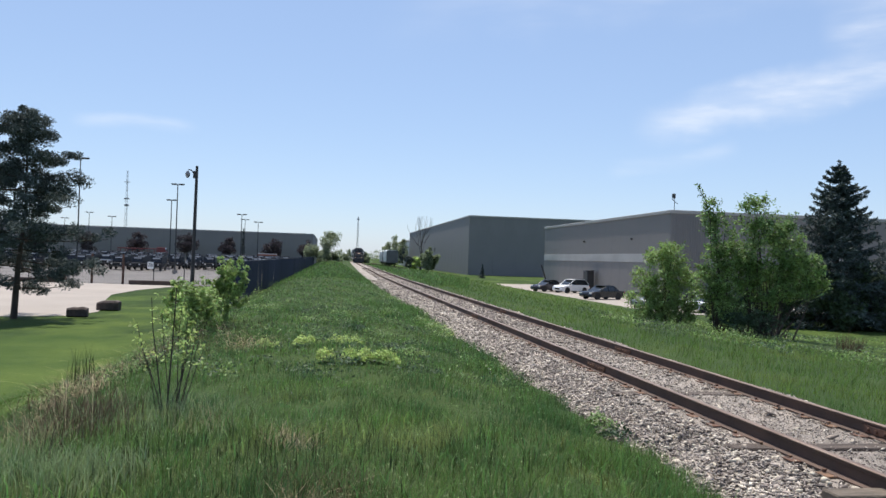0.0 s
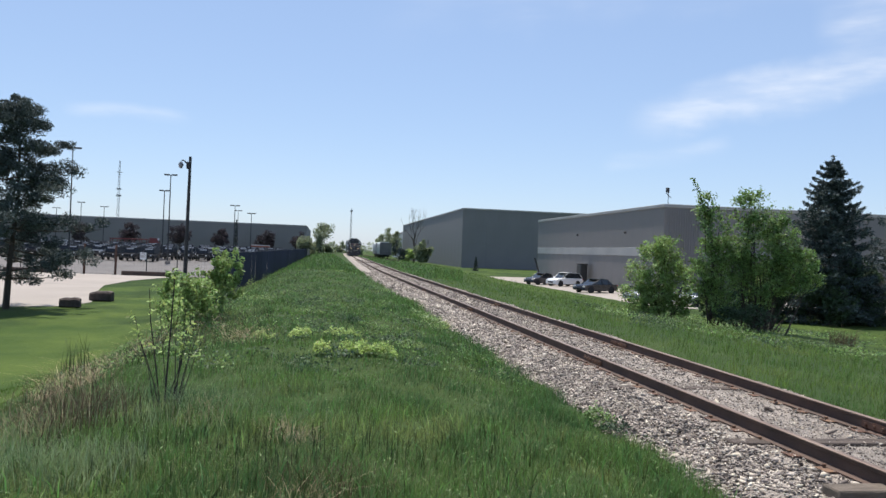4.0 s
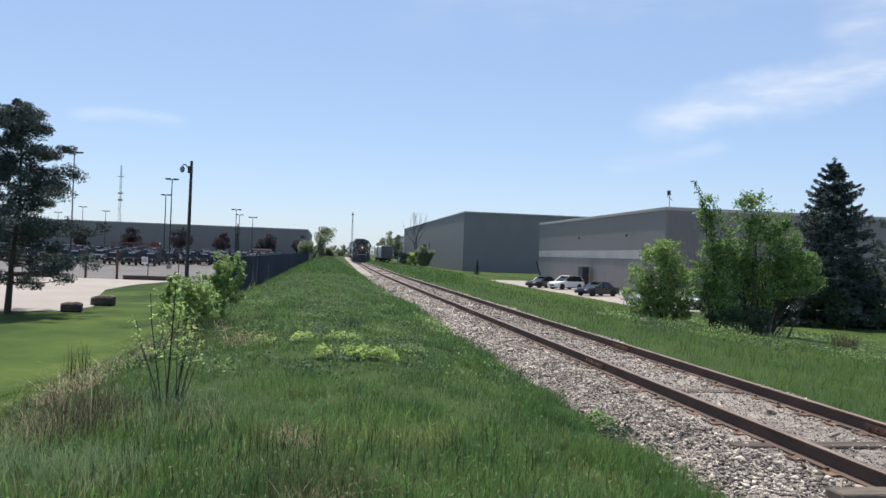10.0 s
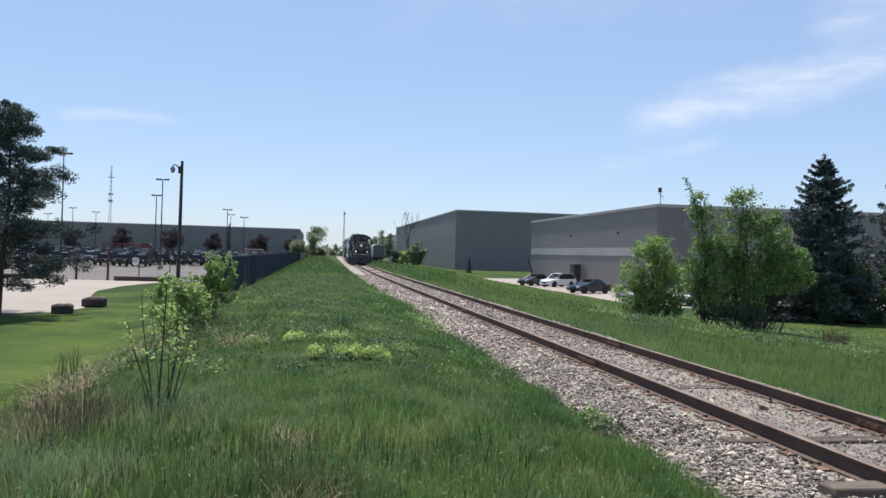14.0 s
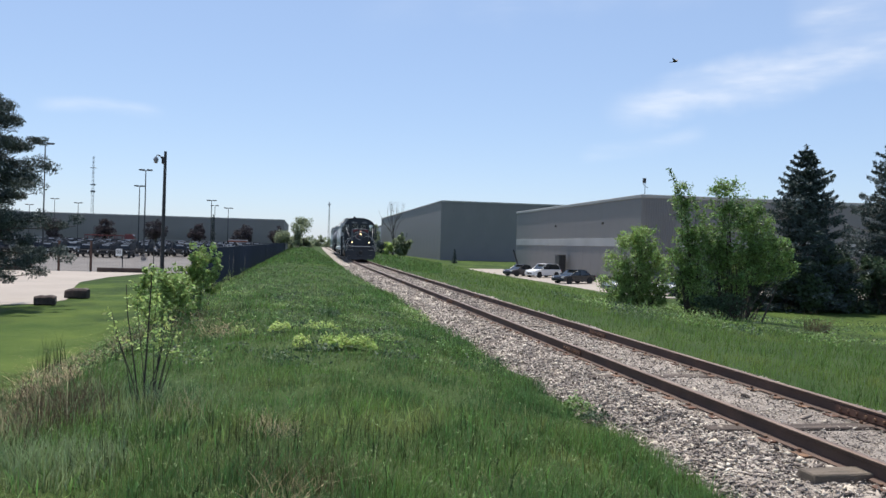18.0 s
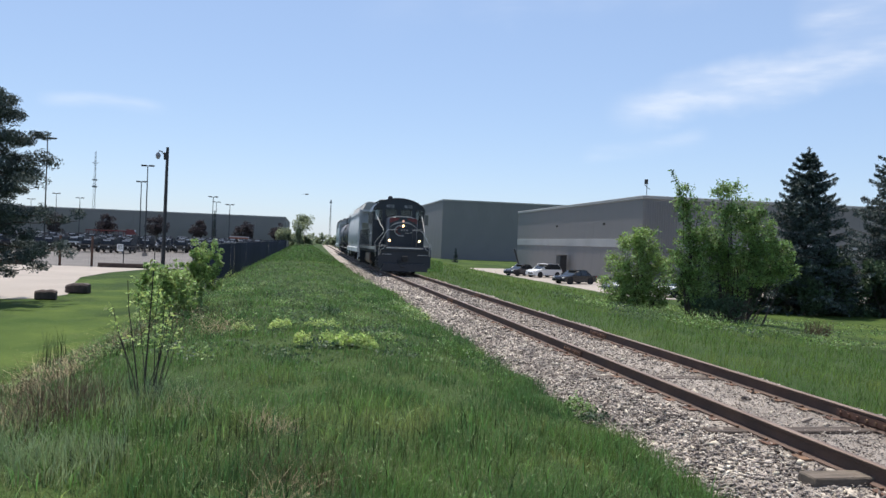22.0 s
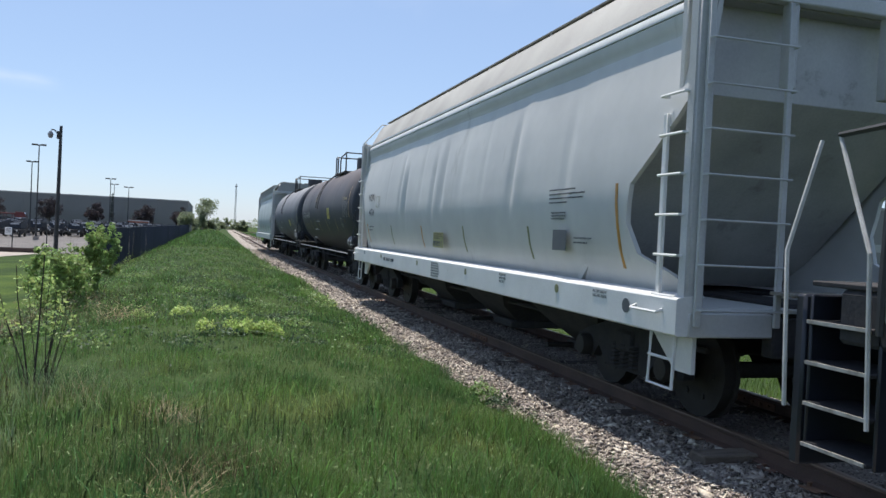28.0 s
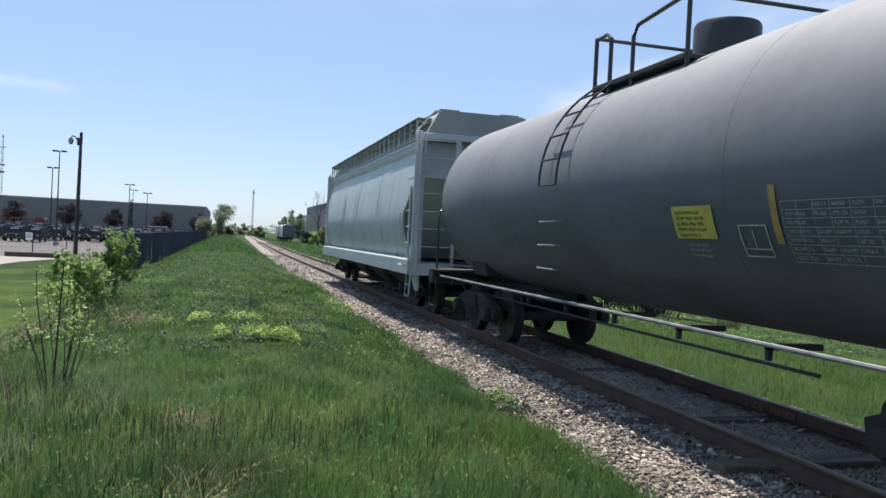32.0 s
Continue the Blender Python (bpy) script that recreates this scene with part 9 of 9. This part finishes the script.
FADED_RED = surf("faded_red_truck_paint", (0.17, 0.035, 0.032), (0.12, 0.03, 0.03), scale=0.8, rough=0.6, fine=0.1)
truck_red = thing("transporter", "long red car transporter parked in a lot", "truck", pose(-51.5, 205, lot_height(205)))
part("deck", Mesh().box(-5.5, 3.6, -1.2, 1.2, 0.9, 1.3, 0.04).box(-5.5, 3.6, -1.2, 1.2, 2.5, 2.75, 0.04), FADED_RED, truck_red)
for i in range(6):
    for s in (-1, 1):
        part("frame_post", Mesh().box(-5.4 + 1.7 * i, -5.25 + 1.7 * i, s * 1.1, s * 1.22, 1.3, 2.5), FADED_RED, truck_red)
part("cab", Mesh().prism([(3.8, 0.6), (6.0, 0.6), (6.0, 2.0), (5.6, 3.0), (3.8, 3.1)], "y", -1.2, 1.2), FADED_RED, truck_red)
part("windscreen", Mesh().prism([(6.005, 2.0), (5.615, 2.95), (5.63, 2.95), (6.02, 2.0)], "y", -1.05, 1.05), CAR_GLASS, truck_red)
for x_ in (-4.6, -3.6, 0.5, 4.9):
    for s in (-1, 1):
        part("wheel", tyre_mesh, TYRE, truck_red).matrix_basis = pose(x_, s * 1.0, 0.5) @ Matrix.Scale(1.45, 4)
van = thing("skip", "orange and white roll-off container in a lot", "container", pose(-21.3, 205, lot_height(205)))
part("box", Mesh().box(-2.4, 2.4, -1.1, 1.1, 0.2, 2.4, 0.05), DULL_WHITE, van)
part("stripe", Mesh().box(-2.42, 2.42, -1.13, -1.103, 1.5, 2.2), surf("orange_paint", (0.26, 0.09, 0.05), rough=0.6), van)
part("skid", Mesh().box(-2.3, 2.3, -0.9, -0.7, 0, 0.2).box(-2.3, 2.3, 0.7, 0.9, 0, 0.2), TYRE, van)
CONE = surf("orange_cone", (0.30, 0.07, 0.03), rough=0.6)
for x_ in (-33.0, -31.6):
    cn = thing("traffic_cone", "orange traffic cone beside a fence", "cone", pose(x_, 84, lot_height(84)), group="cones by the fence")
    part("cone", Mesh().lathe([(0.0, 0.05), (0.2, 0.05), (0.04, 0.78), (0.0, 0.8)], (0, 0, 0), "z", 12), CONE, cn)
    part("base", Mesh().box(-0.26, 0.26, -0.26, 0.26, 0, 0.05, 0.01), TYRE, cn)

# hopper cars standing on the siding
PARKED = surf("dull_pale_parked_car", (0.62, 0.64, 0.62), (0.52, 0.55, 0.53), scale=0.8, rough=0.6, fine=0.12)
parked_end = surf("dull_grey_parked_car", (0.13, 0.135, 0.13), (0.10, 0.10, 0.10), scale=0.8, rough=0.6, fine=0.12)
first = None
for i in range(2):
    at = pose(10.3, 206 + i * 16.6, -0.42)
    if first is None:
        first = thing("covered_hopper_car", "dull grey covered hopper car standing on a siding", "freight car", at, group="cars on the siding")
        prof = [(-1.4, 1.2), (1.4, 1.2), (1.55, 2.4), (1.5, 3.9), (0.8, 4.3), (-0.8, 4.3), (-1.5, 3.9), (-1.55, 2.4)]
        part("body", Mesh().prism(prof, "y", 1.2, 13.8), PARKED, first)
        part("end_wall", Mesh().box(-1.45, 1.45, 1.15, 1.195, 1.2, 4.1), parked_end, first)
        part("end_wall", Mesh().box(-1.45, 1.45, 13.805, 13.85, 1.2, 4.1), parked_end, first)
        part("sill", Mesh().box(-1.58, 1.58, 0.1, 14.9, 0.95, 1.195, 0.02), parked_end, first)
        part("end_ladder", Mesh().box(-1.5, -1.4, 0.1, 0.2, 1.2, 4.0).box(1.4, 1.5, 0.1, 0.2, 1.2, 4.0).box(-1.5, 1.5, 0.1, 0.2, 3.9, 4.0).box(-0.5, -0.4, 0.1, 0.2, 1.2, 4.0).box(0.4, 0.5, 0.1, 0.2, 1.2, 4.0), parked_end, first)
        for y_ in (1.9, 13.1):
            for dy in (-0.88, 0.88):
                for s in (-1, 1):
                    part("wheel", wheel_mesh, WHEEL, first).matrix_basis = pose(s * 0.72, y_ + dy, 0.46, 0, 0, 0 if s < 0 else 180)
            part("truck_frame", Mesh().box(-1.1, -0.98, y_ - 1.2, y_ + 1.2, 0.35, 0.75, 0.05).box(0.98, 1.1, y_ - 1.2, y_ + 1.2, 0.35, 0.75, 0.05).box(-1.0, 1.0, y_ - 0.2, y_ + 0.2, 0.5, 0.94, 0.05), UNDER, first)
    else:
        copy_thing(first, at)
siding = thing("siding_track", "rusty siding track with parked hopper cars", "track", pose(10.3, 0, -0.42))
for s in (-0.753, 0.753):
    part("siding_rail", Mesh().prism([(s - 0.06, -0.17), (s + 0.06, -0.17), (s + 0.035, 0.0), (s - 0.035, 0.0)], "y", 175, 330), RUST, siding)
part("siding_bed", Mesh().prism([(-2.2, -0.6), (2.2, -0.6), (1.5, -0.19), (-1.5, -0.19)], "y", 172, 332), BALLAST, siding)

# a dark post leaning by the near warehouse
solid("leaning_post", Mesh().tube([(0, 0, 0), (-1.1, 0, 3.3)], 0.12, 8), DARK_STEEL, "dark leaning post beside a car park", "post", m=pose(28.4, 122.0, -1.85))

# ---- birds ----
PLUME = surf("dark_plumage", (0.02, 0.02, 0.022), (0.03, 0.028, 0.028), scale=20, rough=0.6)


def bird():
    """A small dark bird, its beak towards +x."""
    ob = thing("bird", "small dark bird in flight", "bird", group="birds")
    part("body", Mesh().lathe([(0.0, -0.14), (0.03, -0.1), (0.055, 0.0), (0.045, 0.07), (0.03, 0.1), (0.035, 0.13), (0.0, 0.17)], (0, 0, 0), "x", 10), PLUME, ob)
    part("tail", Mesh().prism([(-0.12, -0.015), (-0.28, -0.05), (-0.28, 0.05), (-0.12, 0.015)], "z", -0.006, 0.006), PLUME, ob)
    part("beak", Mesh().tube([(0.16, 0, 0), (0.2, 0, -0.005)], 0.01, 5, True, 0.002), DARK_STEEL, ob)
    wings = []
    for s in (-1, 1):
        wings.append((part("wing", Mesh().prism([(0.06, 0.0), (0.08, s * 0.12), (0.0, s * 0.27), (-0.05, s * 0.12), (-0.07, 0.0)], "z", -0.006, 0.008), PLUME, ob), s))
    return ob, wings


BIRDS = [bird(), bird(), bird()]
# seconds and places of the two flights: from a perch, across the line, to the warehouse roof
FLIGHTS = (
    ((0.0, 1.5, 110.0, -0.16), (15.9, 1.5, 110.0, -0.16), (16.3, 0.0, 88.0, 2.5), (16.6, -1.6, 78.0, 5.74), (17.0, 2.9, 66.0, 8.4), (17.4, 7.2, 54.0, 10.35), (17.8, 10.7, 42.0, 11.07), (18.0, 12.4, 37.0, 11.13), (18.6, 18.5, 26.0, 11.0), (21.0, 46.0, 60.0, 9.6), (22.5, 50.0, 84.0, 8.05), (32.0, 50.0, 84.0, 8.05)),
    ((0.0, -10.3, 70.0, 1.36), (21.2, -10.3, 70.0, 1.36), (21.5, -11.5, 61.0, 3.6), (22.0, -5.4, 60.0, 5.04), (22.6, 4.0, 58.0, 5.2), (23.0, 10.4, 56.0, 5.83), (23.2, 13.5, 55.0, 5.97), (24.2, 30.0, 52.0, 7.4), (25.6, 44.0, 72.0, 9.0), (26.4, 46.0, 86.0, 8.05), (32.0, 46.0, 86.0, 8.05)),
    ((0.0, -10.3, 61.0, 1.36), (30.3, -10.3, 61.0, 1.36), (30.6, -4.0, 57.0, 2.6), (30.9, 0.25, 52.0, 4.38), (31.2, 3.26, 46.0, 7.98), (31.5, 5.6, 40.0, 11.12), (31.8, 7.34, 35.0, 13.66), (32.0, 8.25, 32.0, 14.98)),
)


def motions():
    times = [0.0, 2.0, 4.0, 6.0, 8.0, 10.0, 11.0, 12.0, 13.0, 14.0, 15.0, 16.0, 17.0, 18.0, 19.0, 20.0, 21.0, 22.0, 23.0, 24.0, 25.0, 25.5, 26.5, 27.5, 28.0, 28.75, 29.5, 30.0, 30.5, 31.0, 31.5, 32.0]
    for car, off in TRAIN:
        rows = []
        for t in times:
            y = train_at(t) + off
            x0, x1 = float(bend(y)), float(bend(y + 14.0))
            rows.append((t, pose(x0, y, 0, 0, 0, -math.degrees(math.atan2(x1 - x0, 14.0)))))
        walk(car, rows)
    # the wheels roll once the train is close
    turn_times = [0.0] + [20.0 + i / 15 for i in range(181)]
    for ax, y, r in WHEELS:
        walk(ax, [(t, pose(0, y, r, math.degrees((train_at(20.0) - train_at(max(t, 20.0))) / r))) for t in turn_times])

    # the birds: heading along their flight, wings beating while they fly
    for (ob, wings), rows in zip(BIRDS, FLIGHTS):
        out = []
        heading = 0.0
        for i, (t, x, y, z) in enumerate(rows):
            j = min(i + 1, len(rows) - 1)
            dx, dy = rows[j][1] - x, rows[j][2] - y
            if abs(dx) + abs(dy) > 0.5:
                heading = math.degrees(math.atan2(dy, dx))
            out.append((t, pose(x, y, z, 0, 0, heading)))
        walk(ob, out)
        fly = [rows[1][0] + i / 15 for i in range(int((rows[-2][0] - rows[1][0]) * 15))]
        for wing, s in wings:
            walk(wing, [(0.0, pose(0, 0, 0))] + [(t, pose(0, 0, 0, s * 38 * math.sin(t * 21))) for t in fly] + [(rows[-2][0] + 0.1, pose(0, 0, 0)), (32.0, pose(0, 0, 0))])


motions()
